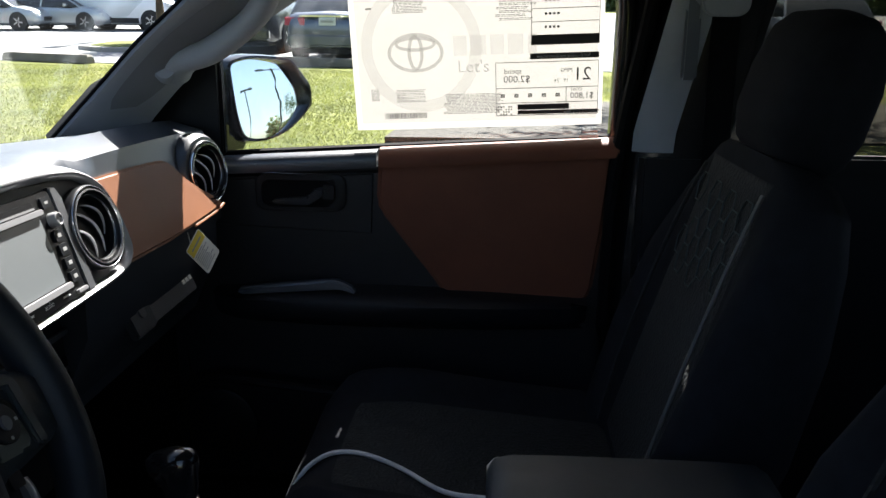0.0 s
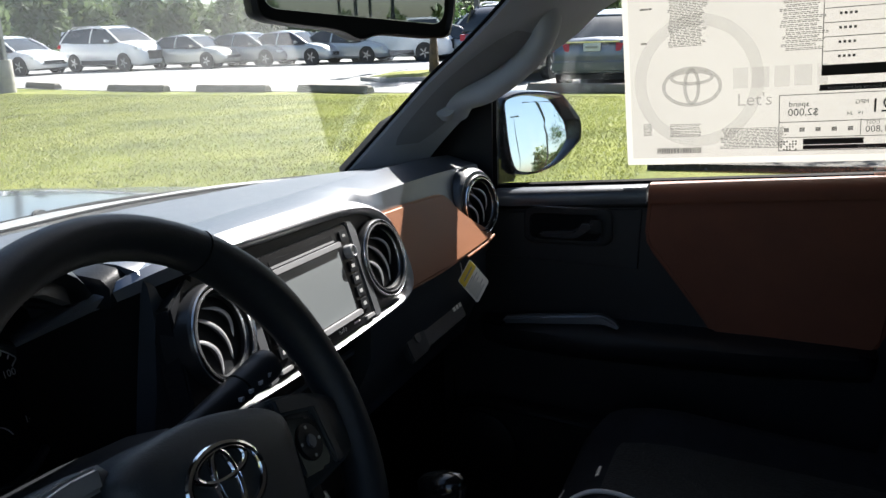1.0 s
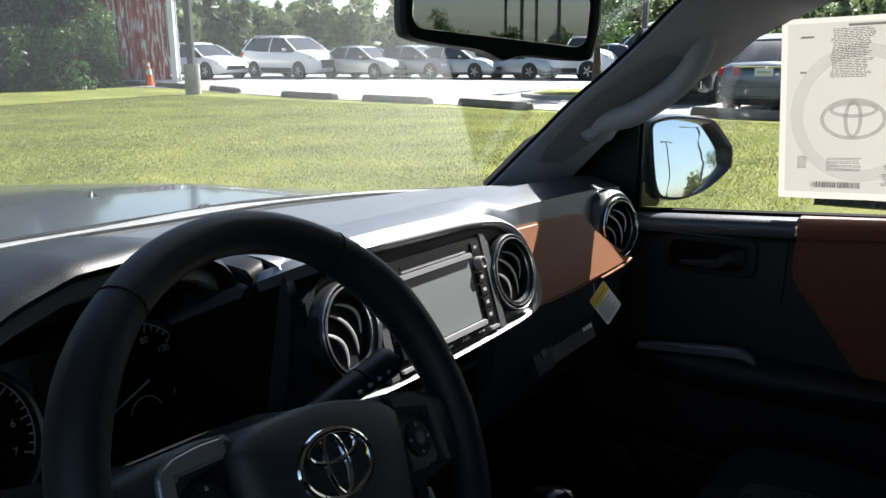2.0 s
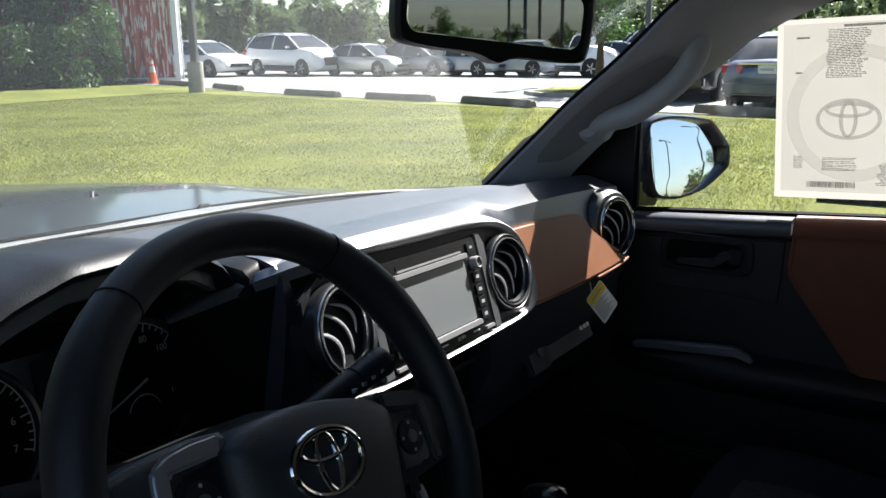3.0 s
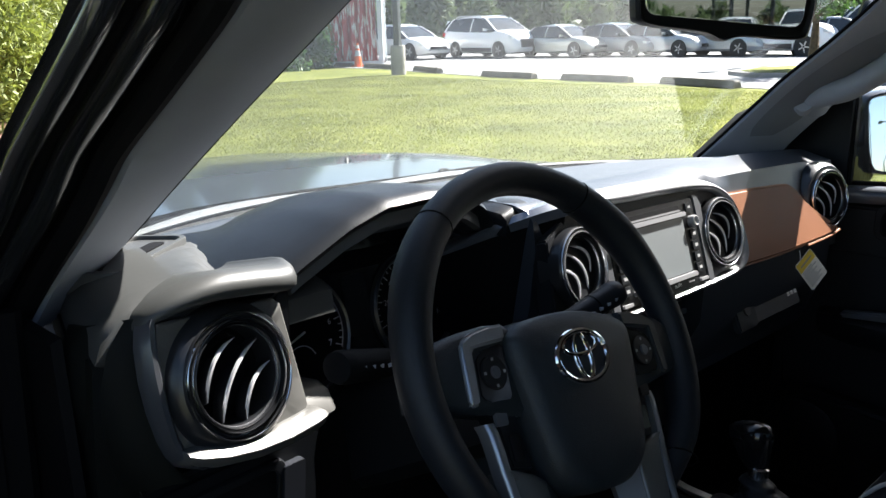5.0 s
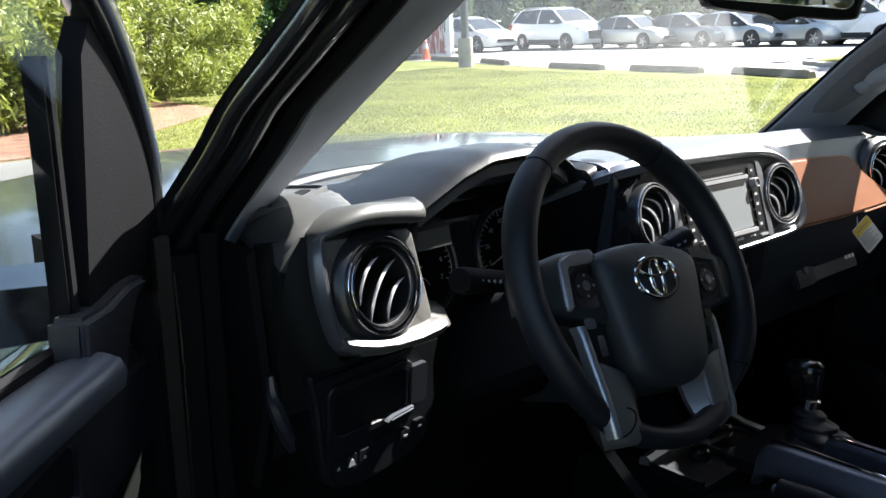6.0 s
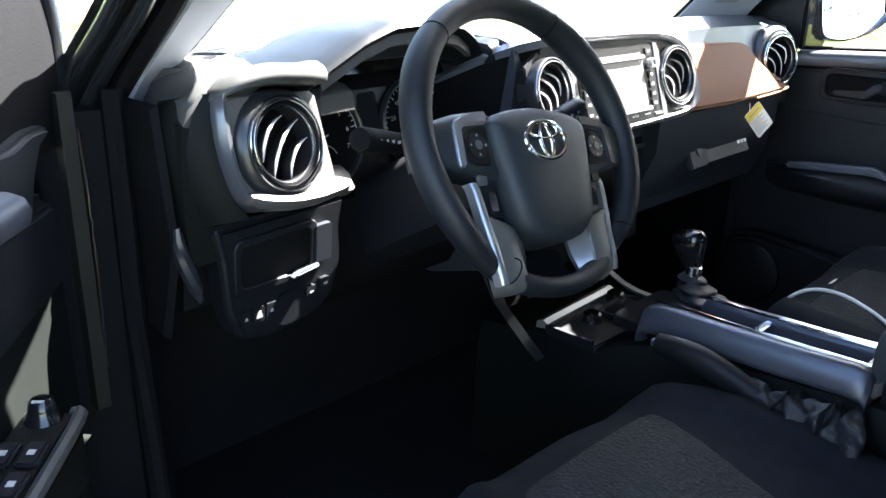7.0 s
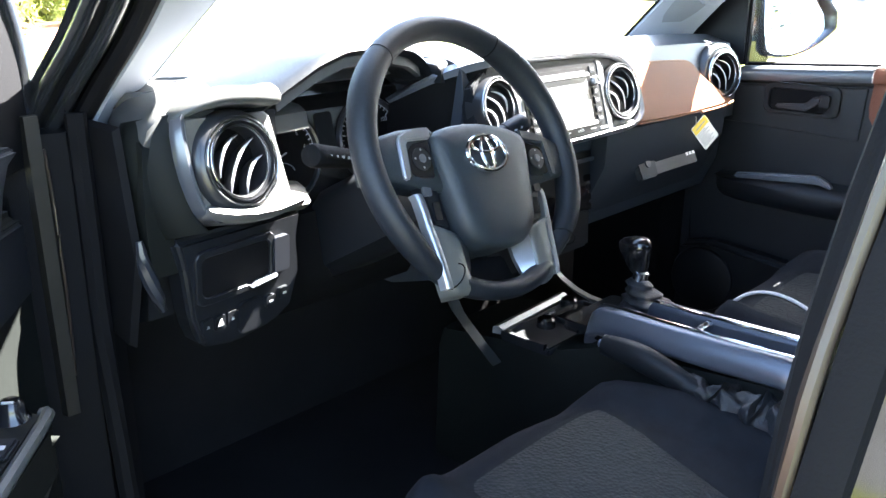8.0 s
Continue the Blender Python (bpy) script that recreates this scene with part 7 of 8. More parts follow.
M_WOODS = leafy("woods_leaf", (0.122, 0.162, 0.074), 0.4, 0.3, 0.15)
M_POLE = mat("pole_paint", (0.05, 0.055, 0.05), 0.5, var=0.2)
M_RED = mat("container_red", (0.30, 0.035, 0.03), 0.7, var=0.25, scale=2.0, bump=0.2, bscale=60)
M_WHITEPAINT = mat("white_steel", (0.62, 0.63, 0.64), 0.6, var=0.15, scale=3)
M_ORANGE = mat("cone_orange", (0.75, 0.14, 0.03), 0.5, var=0.1)


# the car park and lawn lie a little higher than the drive under the truck
RISE = 0.26
SHRINK = 0.82


def scaled(x, y):
    return -0.8 + (x + 0.8) * SHRINK, -0.36 + (y + 0.36) * SHRINK


def height(x, y):
    d = min(1.0, max(0.0, (math.hypot(x, y * 0.8) - 3.6) / 3.6))
    return RISE * d * d * (3 - 2 * d)


def spot(x, y, dz=0.0, rx=0.0, ry=0.0, rz=0.0):
    """A standing place outside."""
    u, v = scaled(x, y)
    return OUT @ pose(u, v, height(u, v) + dz, rx, ry, rz)


def plate(name, pts, z, material, label, category, thick=0.06, kind="structure"):
    bm = prism([scaled(x, y) for x, y in pts], RISE + z - thick, RISE + z)
    ob = part(name, bm, material, None, "", None)
    ob.matrix_world = OUT
    return tagged(ob, label, category, "", kind)


def ground():
    def sheet(xs, ys, dz):
        bm = bmesh.new()
        vs = [[bm.verts.new((x, y, height(x, y) + dz)) for x in xs] for y in ys]
        for j in range(len(ys) - 1):
            for i in range(len(xs) - 1):
                bm.faces.new((vs[j][i], vs[j][i + 1], vs[j + 1][i + 1], vs[j + 1][i]))
        return bm
    n = 90
    line = [math.copysign(abs(-1 + 2 * i / n) ** 3.2, -1 + 2 * i / n) * 900.0 for i in range(n + 1)]
    ob = part("ground", sheet([x + 2 for x in line], [y + 3 for y in line], -0.002), M_GRASS, sharp=80)
    ob.matrix_world = OUT
    tagged(ob, "mown sunlit green lawn", "lawn", "", "structure")
    ob = part("road", sheet([-10 + 12.3 * i / 60 for i in range(61)], [-34 + 43 * i / 120 for i in range(121)], 0.012), M_ROAD, sharp=80)
    ob.matrix_world = OUT
    tagged(ob, "grey asphalt drive under the truck", "drive", "", "structure")
    edge = [(16.0, -45), (16.6, -5), (17.0, 3), (17.4, 8), (18.1, 11.5), (18.5, 15), (19.0, 18), (20.0, 21.5), (21.3, 25), (21.8, 32), (22.5, 60)]
    plate("car_park", edge + [(75, 60), (75, -45)], 0.012, M_LOT, "pale sunlit asphalt car park", "car park")
    plate("mulch_bed", [(8.2, 0.9), (11.5, 0.6), (12.0, -9), (8.4, -9)], 0.012, M_SOIL, "dark bark mulch bed", "mulch bed")
    plate("mulch_bed", [(-12, 11.7), (2.2, 11.3), (3.4, 12.0), (6.5, 15.0), (7.0, 22), (-12, 22)], 0.014, M_MULCH, "red bark mulch bed under shrubs", "mulch bed")
    isl = [(20.8, 9.9), (21.2, 8.3), (23.1, 7.3), (25.6, 7.9), (26.0, 9.7), (23.6, 11.1), (21.6, 10.9)]
    plate("island", isl, 0.10, M_CONC, "concrete kerb of a planted island", "kerb", 0.2)
    plate("island_grass", [(23.2 + (x - 23.2) * 0.9, 9.3 + (y - 9.3) * 0.86) for x, y in isl], 0.108, M_GRASS, "grass of the planted island", "lawn", 0.1)


ground()


def grass_blades():
    r = np.random.RandomState(3)
    n = 420000
    x = 2.4 + 12.4 * r.rand(n) ** 1.15
    y = -4 + 22 * r.rand(n)
    keep = ~((x > 5.9) & (x < 9.6) & (y < 0.7)) & (x < 13.0 + 0.10 * y)
    x, y = x[keep], y[keep]
    n = len(x)
    z = np.array([height(p, q) for p, q in zip(x, y)])
    h = 0.010 + 0.022 * r.rand(n)
    a = r.rand(n) * math.pi
    w = 0.003 + 0.005 * r.rand(n)
    lean = 0.06 * (r.rand(n, 2) - 0.5)
    v = np.stack([np.stack([x - w * np.cos(a), y - w * np.sin(a), z], 1), np.stack([x + w * np.cos(a), y + w * np.sin(a), z], 1), np.stack([x + lean[:, 0], y + lean[:, 1], z + h], 1)], 1).reshape(-1, 3)
    me = bpy.data.meshes.new("grass_blades")
    me.from_pydata(v.tolist(), [], np.arange(3 * n).reshape(n, 3).tolist())
    me.materials.append(M_BLADE)
    ob = new("grass_blades", me)
    ob.matrix_world = OUT
    tagged(ob, "short green grass blades of the lawn", "grass", "", "stuff")


grass_blades()


# ---------- outside: small fixtures ----------
def wheel_stop():
    t = thing("wheel_stop", "weathered concrete wheel stop at the edge of the car park", "wheel stop", OUT, "wheel stops")
    part("block", loft([[(-0.10, y, 0), (-0.10, y, 0.06), (-0.06, y, z), (0.06, y, z), (0.10, y, 0.06), (0.10, y, 0)] for y, z in ((-1.0, 0.11), (-0.97, 0.14), (0.97, 0.14), (1.0, 0.11))]), M_STOP, t)
    for y in (-0.8, 0.8):
        part("pin", lathe([(0.0005, 0.155), (0.014, 0.153), (0.016, 0.13)], 10), M_POLE, t, "", pose(0, y, 0))
    return t


def row_things():
    first = None
    for (xa, ya), (xb, yb) in (((20.9, 22.9), (19.8, 20.4)), ((18.95, 17.7), (18.45, 15.2)), ((18.4, 14.1), (18.05, 11.8)), ((18.05, 10.8), (17.3, 8.5)), ((17.5, 4.7), (16.9, 2.4)), ((16.8, 0.8), (16.6, -1.6)), ((16.6, -3.2), (16.5, -5.6)), ((21.9, 26.9), (21.4, 24.5)), ((22.5, 30.6), (22.2, 28.2))):
        at = spot((xa + xb) / 2, (ya + yb) / 2, 0.012, 0, 0, math.degrees(math.atan2(xa - xb, -(ya - yb))) + 180)
        if first is None:
            first = wheel_stop()
            first.matrix_world = at
        else:
            copy_thing(first, at)


row_things()


def lamp_post():
    t = thing("lamp_post", "dark car park lamp post on a concrete base", "lamp post", OUT, "lamp posts")
    part("base", loft([[(0.21 * k * math.cos(2 * math.pi * j / 20), 0.21 * k * math.sin(2 * math.pi * j / 20), z) for j in range(20)] for z, k in ((0, 1), (0.76, 1), (0.80, 0.93))]), M_CONC, t, "round concrete base")
    part("pole", loft([[(r * sx, r * sy, z) for sx, sy in ((-1, -0.8), (-0.8, -1), (0.8, -1), (1, -0.8), (1, 0.8), (0.8, 1), (-0.8, 1), (-1, 0.8))] for z, r in ((0.8, 0.09), (9.0, 0.075))]), M_POLE, t, "dark square pole")
    part("arm", box((-0.9, -0.04, 8.85), (0.9, 0.04, 8.93), 0.01), M_POLE, t)
    for s in (-1, 1):
        part("lamp_head", box((s * 0.55, -0.2, 8.83), (s * 1.15, 0.2, 8.98), 0.03), M_POLE, t, "flat dark lamp head")
    return t


post = lamp_post()
post.matrix_world = spot(18.76, 21.42, 0, 0, 0, 20)
for x, y in ((1.2, -48), (2.3, -56), (3.4, -50), (0.3, -60), (11, -50), (8.5, -66), (34, 11.5)):
    copy_thing(post, spot(x, y, 0))


def container():
    t = thing("shipping_container", "red corrugated shipping container with peeling white paint", "container", spot(23.75, 28.05, 0.02, 0, 0, 46))
    L, Wd, Hh = 12.0, 2.44, 2.9
    pts = []
    y, k = 0.15, 0
    while y < L - 0.15:
        pts.append((0.0 if k % 4 in (0, 3) else 0.06, y))
        y += 0.10 if k % 2 == 0 else 0.05
        k += 1
    m_scab = mat("peeling_red", (0.31, 0.062, 0.058), 0.75, var=0.2, scale=1.2, bump=0.3, bscale=40)
    nt = m_scab.node_tree
    p = nt.nodes["Principled BSDF"]
    src = p.inputs["Base Color"].links[0].from_socket
    nz = nt.nodes.new("ShaderNodeTexNoise")
    nz.inputs["Scale"].default_value, nz.inputs["Detail"].default_value = 1.6, 8.0
    mp = nt.nodes.new("ShaderNodeMapping")
    mp.inputs["Scale"].default_value = (2.0, 9.0, 1.1)
    tc = nt.nodes.new("ShaderNodeTexCoord")
    nt.links.new(tc.outputs["Object"], mp.inputs[0])
    nt.links.new(mp.outputs[0], nz.inputs["Vector"])
    rp = nt.nodes.new("ShaderNodeValToRGB")
    rp.color_ramp.elements[0].position, rp.color_ramp.elements[1].position = 0.52, 0.56
    nt.links.new(nz.outputs["Fac"], rp.inputs[0])
    mx = nt.nodes.new("ShaderNodeMix")
    mx.data_type = "RGBA"
    nt.links.new(rp.outputs[0], mx.inputs["Factor"])
    nt.links.new(src, mx.inputs["A"])
    mx.inputs["B"].default_value = (0.55, 0.53, 0.50, 1)
    nt.links.new(mx.outputs["Result"], p.inputs["Base Color"])
    side = loft([[(x, yy, 0.16) for x, yy in pts] + [(0.3, pts[-1][1], 0.16), (0.3, pts[0][1], 0.16)], [(x, yy, Hh - 0.12) for x, yy in pts] + [(0.3, pts[-1][1], Hh - 0.12), (0.3, pts[0][1], Hh - 0.12)]])
    part("side_wall", side, m_scab, t, "red corrugated wall with white scabs", sharp=20)
    for yy in (0, L):
        for xx in (0, Wd):
            part("corner_post", box((xx - 0.09, yy - 0.09, 0), (xx + 0.09, yy + 0.09, Hh), 0.015), M_WHITEPAINT, t, "white corner post")
    for z in (0.08, Hh - 0.06):
        for xx in (0, Wd):
            part("rail", box((xx - 0.06, 0.09, z - 0.07), (xx + 0.06, L - 0.09, z + 0.07), 0.01), M_WHITEPAINT if z < 1 else M_RED, t)
    part("end_wall", box((0.09, -0.02, 0.15), (Wd - 0.09, 0.04, Hh - 0.1), 0.01), M_WHITEPAINT, t)
    part("roof", box((0, 0.05, Hh - 0.08), (Wd, L, Hh - 0.02), 0.01), M_RED, t)
    part("floor", box((0.02, 0.05, 0.1), (Wd, L, 0.18), 0.01), M_RED, t)


container()


def cone():
    t = thing("traffic_cone", "orange traffic cone with white bands", "traffic cone", spot(22.4, 28.0, 0.012))
    part("foot", prism(rounded(0.40, 0.40, 0.04), 0, 0.04, 0.01), M_ORANGE, t)
    part("body", lathe([(0.0005, 0.80), (0.03, 0.80), (0.15, 0.04), (0.14, 0.03)], 24), M_ORANGE, t, "orange cone body")
    part("band", lathe([(0.074, 0.55), (0.104, 0.36), (0.100, 0.36)], 24), M_WHITEPAINT, t, "white reflective band")
    part("band", lathe([(0.047, 0.72), (0.062, 0.62), (0.058, 0.62)], 24), M_WHITEPAINT, t, "white reflective band")


cone()

# ---------- outside: cars ----------
M_TYRE = mat("tyre", (0.02, 0.02, 0.02), 0.85, var=0.2)
M_RIMS = mat("alloy_rim", (0.45, 0.45, 0.46), 0.3, metal=0.8, var=0.05)
M_CARGLASS = mat("car_glass", (0.02, 0.024, 0.028), 0.06, var=0.05)
M_REDLAMP = mat("tail_lamp", (0.40, 0.015, 0.015), 0.15, var=0.05)
M_HEADLAMP = mat("head_lamp", (0.55, 0.57, 0.58), 0.12, var=0.05)
PAINTS = {n: mat(n + "_car_paint", c, 0.3, metal=mt, coat=1.0, var=0.03) for n, c, mt in (("white", (0.72, 0.72, 0.72), 0.0), ("silver", (0.50, 0.51, 0.52), 0.5), ("beige", (0.46, 0.44, 0.40), 0.4), ("grey", (0.20, 0.21, 0.22), 0.5), ("blue", (0.075, 0.092, 0.135), 0.3), ("dark", (0.03, 0.032, 0.036), 0.2))}


def car(kind, paint, label):
    """Length along y, nose at +y."""
    t = thing("parked_car", label, "car", OUT, "parked cars")
    suv = kind == "suv"
    L, W, Hh = (4.95, 1.95, 1.76) if suv else (4.75, 1.80, 1.46)
    belt_z = 1.14 if suv else 0.92
    nose = 1.02 if suv else 0.78
    pm = PAINTS[paint]
    # lower body: stations along the length
    st = ((-0.5, 0.78, 0.44, belt_z - 0.20), (-0.492, 0.86, 0.34, belt_z - 0.06), (-0.47, 0.92, 0.28, belt_z + 0.02), (-0.40, 0.98, 0.24, belt_z + 0.035), (-0.25, 1.0, 0.22, belt_z + 0.01), (0.0, 1.0, 0.22, belt_z - 0.02), (0.18, 1.0, 0.22, belt_z - 0.045), (0.28, 0.99, 0.22, nose + 0.15), (0.37, 0.97, 0.22, nose + 0.08), (0.43, 0.92, 0.22, nose), (0.468, 0.84, 0.24, nose - 0.12), (0.49, 0.74, 0.28, nose - 0.25), (0.5, 0.60, 0.36, nose - 0.36))
    rings = []
    for v, kw, z0, z1 in st:
        hw = W / 2 * kw
        rings.append([(-hw * 0.9, v * L, z0), (-hw * 0.985, v * L, z0 + 0.08), (-hw, v * L, z0 + (z1 - z0) * 0.55), (-hw * 0.975, v * L, z0 + (z1 - z0) * 0.80), (-hw * 0.92, v * L, z1 - 0.035), (-hw * 0.80, v * L, z1), (0, v * L, z1 + 0.03), (hw * 0.80, v * L, z1), (hw * 0.92, v * L, z1 - 0.035), (hw * 0.975, v * L, z0 + (z1 - z0) * 0.80), (hw, v * L, z0 + (z1 - z0) * 0.55), (hw * 0.985, v * L, z0 + 0.08), (hw * 0.9, v * L, z0)])
    part("body", loft(rings), pm, t, paint + " painted body", sharp=40)
    # glass house and roof
    if suv:
        gh = ((-0.475, belt_z, belt_z + 0.02, 0.90), (-0.455, belt_z, Hh - 0.34, 0.88), (-0.425, belt_z, Hh - 0.19, 0.85), (-0.36, belt_z, Hh - 0.085, 0.82), (-0.25, belt_z, Hh - 0.025, 0.81), (-0.10, belt_z, Hh, 0.81), (0.01, belt_z, Hh - 0.02, 0.81), (0.085, belt_z, Hh - 0.10, 0.83), (0.19, belt_z, Hh - 0.36, 0.87), (0.285, belt_z - 0.02, belt_z - 0.02, 0.90))
    else:
        gh = ((-0.42, belt_z, belt_z + 0.02, 0.90), (-0.34, belt_z, Hh - 0.26, 0.86), (-0.26, belt_z, Hh - 0.11, 0.82), (-0.17, belt_z, Hh - 0.02, 0.78), (-0.06, belt_z, Hh, 0.77), (0.02, belt_z, Hh - 0.025, 0.78), (0.08, belt_z, Hh - 0.10, 0.80), (0.18, belt_z, Hh - 0.33, 0.86), (0.28, belt_z - 0.03, belt_z - 0.03, 0.90))
    rings = []
    for v, z0, z1, kw in gh:
        hw, top = W / 2 * 0.90, W / 2 * kw * 0.86
        q = (z1 - z0) / (Hh - belt_z)
        ex = top + (hw - top) * (1 - q)
        rings.append([(-hw, v * L, z0 - 0.03), (-(hw + ex) / 2 - 0.02 * q, v * L, (z0 + z1) / 2), (-ex, v * L, z1 + 0.001), (-ex * 0.6, v * L, z1 + 0.018), (0, v * L, z1 + 0.024), (ex * 0.6, v * L, z1 + 0.018), (ex, v * L, z1 + 0.001), ((hw + ex) / 2 + 0.02 * q, v * L, (z0 + z1) / 2), (hw, v * L, z0 - 0.03)])
    part("glass_house", loft(rings), M_CARGLASS, t, "dark glass", sharp=30)
    rr = [r for r in gh if r[2] > Hh - 0.13]
    part("roof", loft([[(-W / 2 * kw * 0.91, v * L, z1 - 0.045), (-W / 2 * kw * 0.85, v * L, z1 + 0.014), (-W / 2 * kw * 0.5, v * L, z1 + 0.038), (0, v * L, z1 + 0.046), (W / 2 * kw * 0.5, v * L, z1 + 0.038), (W / 2 * kw * 0.85, v * L, z1 + 0.014), (W / 2 * kw * 0.91, v * L, z1 - 0.045)] for v, z0, z1, kw in rr]), pm, t, "", sharp=40)
    for s in (-1, 1):
        for v0, v1 in ((gh[0][0] + 0.01, rr[0][0]), (-0.09, -0.075), (gh[-1][0] - 0.01, rr[-1][0])):
            z1 = Hh - 0.10
            a = Vector((s * W / 2 * 0.905, v0 * L, belt_z - 0.02))
            b = Vector((s * W / 2 * 0.72, v1 * L, z1 + 0.02))
            part("pillar", tube([a, (a + b) / 2 + Vector((s * 0.02, 0, 0.02)), b], 0.035, 6, 2), pm, t)
        if suv:
            # body coloured rear quarter, roof rail and dark sill cladding
            part("rear_quarter", loft([[(s * W / 2 * (0.905 - 0.17 * k), (v0 + (v1 - v0) * e) * L, belt_z - 0.02 + k * (Hh - 0.12 - belt_z)) for k in (0.0, 0.5, 1.0)] + [(s * W / 2 * (0.86 - 0.17 * k), (v0 + (v1 - v0) * e) * L, belt_z - 0.02 + k * (Hh - 0.12 - belt_z)) for k in (1.0, 0.0)] for v0, v1, e in ((-0.462, -0.36, 0.0), (-0.462, -0.36, 0.55), (-0.462, -0.36, 1.0))]), pm, t, "", sharp=50)
            part("roof_rail", tube([(s * W * 0.355, -0.34 * L, Hh - 0.05), (s * W * 0.36, -0.28 * L, Hh + 0.03), (s * W * 0.36, -0.02 * L, Hh + 0.035), (s * W * 0.355, 0.03 * L, Hh - 0.01)], 0.02, 6, 4), M_RIMS, t, "silver roof rail")
            part("sill_cladding", box((s * W * 0.495, -0.20 * L, 0.26), (s * W * 0.507, 0.22 * L, 0.44), 0.01), M_TYRE, t, "dark sill cladding")
        part("wing_mirror", loft([[(s * (W / 2 + 0.02 + 0.10 * q), 0.16 * L + dy * k, belt_z + 0.06 + dz * k) for dy, dz in ((-0.05, -0.06), (0.07, -0.05), (0.07, 0.04), (-0.05, 0.06))] for q, k in ((-0.6, 0.5), (0.2, 1), (1.2, 1), (1.6, 0.7))]), pm, t, "", sharp=50)
        part("head_lamp", loft([[(s * W / 2 * a, v * L, nose + z) for v, z in ((0.475, -0.20), (0.47, -0.10), (0.43, -0.08), (0.44, -0.20))] for a in (0.55, 0.80, 0.93)]), M_HEADLAMP, t, "clear head lamp")
        part("tail_lamp", loft([[(s * W / 2 * a, v * L, belt_z + z) for v, z in ((-0.503 + (a - 0.5) * 0.03, -0.20), (-0.497 + (a - 0.5) * 0.03, -0.06), (-0.46, -0.05), (-0.46, -0.20))] for a in (0.50, 0.75, 0.95)]), M_REDLAMP, t, "red tail lamp")
        for v in (-0.29, 0.31):
            wm = pose(s * (W / 2 - 0.10), v * L, 0.335, 0, 90 * s, 0)
            part("wheel_arch", lathe([(0.0005, 0.0), (0.385, 0.0), (0.385, 0.105), (0.0005, 0.105)], 28), M_TYRE, t, "", wm)
            w = part("wheel", lathe([(0.21, 0.02), (0.24, 0.115), (0.31, 0.118), (0.335, 0.08), (0.335, -0.10), (0.21, -0.10)], 28), M_TYRE, t, "", wm)
            part("rim", lathe([(0.0005, 0.10), (0.05, 0.105), (0.06, 0.09), (0.20, 0.085), (0.225, 0.112), (0.235, 0.10), (0.22, 0.02), (0.0005, 0.02)], 28), M_TYRE, w, "", wm)
            for k in range(5):
                part("rim_spoke", prism([(0.03, -0.03), (0.21, -0.024), (0.21, 0.024), (0.03, 0.03)], 0.088, 0.108, 0.004), M_RIMS, w, "", wm @ pose(0, 0, 0, 0, 0, 72 * k + 12))
    part("grille", box((-W * 0.26, 0.478 * L, 0.42), (W * 0.26, 0.503 * L, nose - 0.24), 0.02), M_TYRE, t, "dark grille")
    part("rear_bumper", box((-W * 0.44, -0.512 * L, 0.32), (W * 0.44, -0.47 * L, 0.56), 0.04, 3), pm, t)
    part("under_tray", box((-W * 0.40, -0.47 * L, 0.18), (W * 0.40, 0.46 * L, 0.34), 0.02), M_TYRE, t)
    pl = part("number_plate", box((-0.16, -0.510 * L, belt_z - 0.20), (0.16, -0.495 * L, belt_z - 0.05), 0.004), M_WHITEPAINT, t, "white number plate")
    part("plate_bar", box((-0.12, -0.513 * L, belt_z - 0.145), (0.12, -0.5095 * L, belt_z - 0.105)), M_GREYP, pl)
    part("trim_bar", box((-W * 0.30, -0.507 * L, belt_z - 0.04), (W * 0.30, -0.49 * L, belt_z - 0.015), 0.004), M_CHROME, t)
    return t


def park(ob, x, y, yaw, size=0.92):
    ob.matrix_world = spot(x, y, 0.012, 0, 0, yaw) @ Matrix.Diagonal((size, size, size, 1))
    return ob


def park_copy(ob, x, y, yaw):
    return copy_thing(ob, spot(x, y, 0.012, 0, 0, yaw))


# yaw 180 points the nose towards -y
sedan_w = park(car("sedan", "white", "white saloon car parked beside a red container"), 29.0, 32.3, 176, 0.95)
suv_s = park(car("suv", "white", "pale silver people carrier with dark glass"), 31.6, 28.6, 172)
sedan_b = park(car("sedan", "beige", "pale beige saloon car in the car park"), 32.2, 24.6, 174, 0.82)
sedan_g = park(car("sedan", "grey", "grey saloon car in the car park row"), 33.2, 22.2, 174, 0.82)
sedan_s = park(car("sedan", "silver", "silver saloon car in the car park row"), 33.4, 20.0, 174, 0.82)
park_copy(sedan_s, 34.0, 17.6, 174)
park_copy(suv_s, 34.4, 15.2, 174)
park_copy(sedan_g, 34.6, 12.6, 174)
park_copy(suv_s, 35.0, 10.0, 174)
park_copy(sedan_w, 35.4, 7.4, 174)
saloon = park(car("sedan", "blue", "dark blue grey saloon seen from behind with red tail lamps"), 20.4, 3.3, -92)
dark = park(car("suv", "dark", "dark sport utility car parked beyond the saloon"), 23.0, 6.2, -92)
copy_thing(saloon, spot(21.0, -7.5, 0.012, 0, 0, -92))
copy_thing(dark, spot(26.0, -6.0, 0.012, 0, 0, -90))
for k, src in enumerate((suv_s, sedan_w, sedan_s, suv_s, sedan_g)):
    copy_thing(src, spot(4.5 - 3.1 * k, -44.0 - 0.5 * k, 0.012, 0, 0, 8))


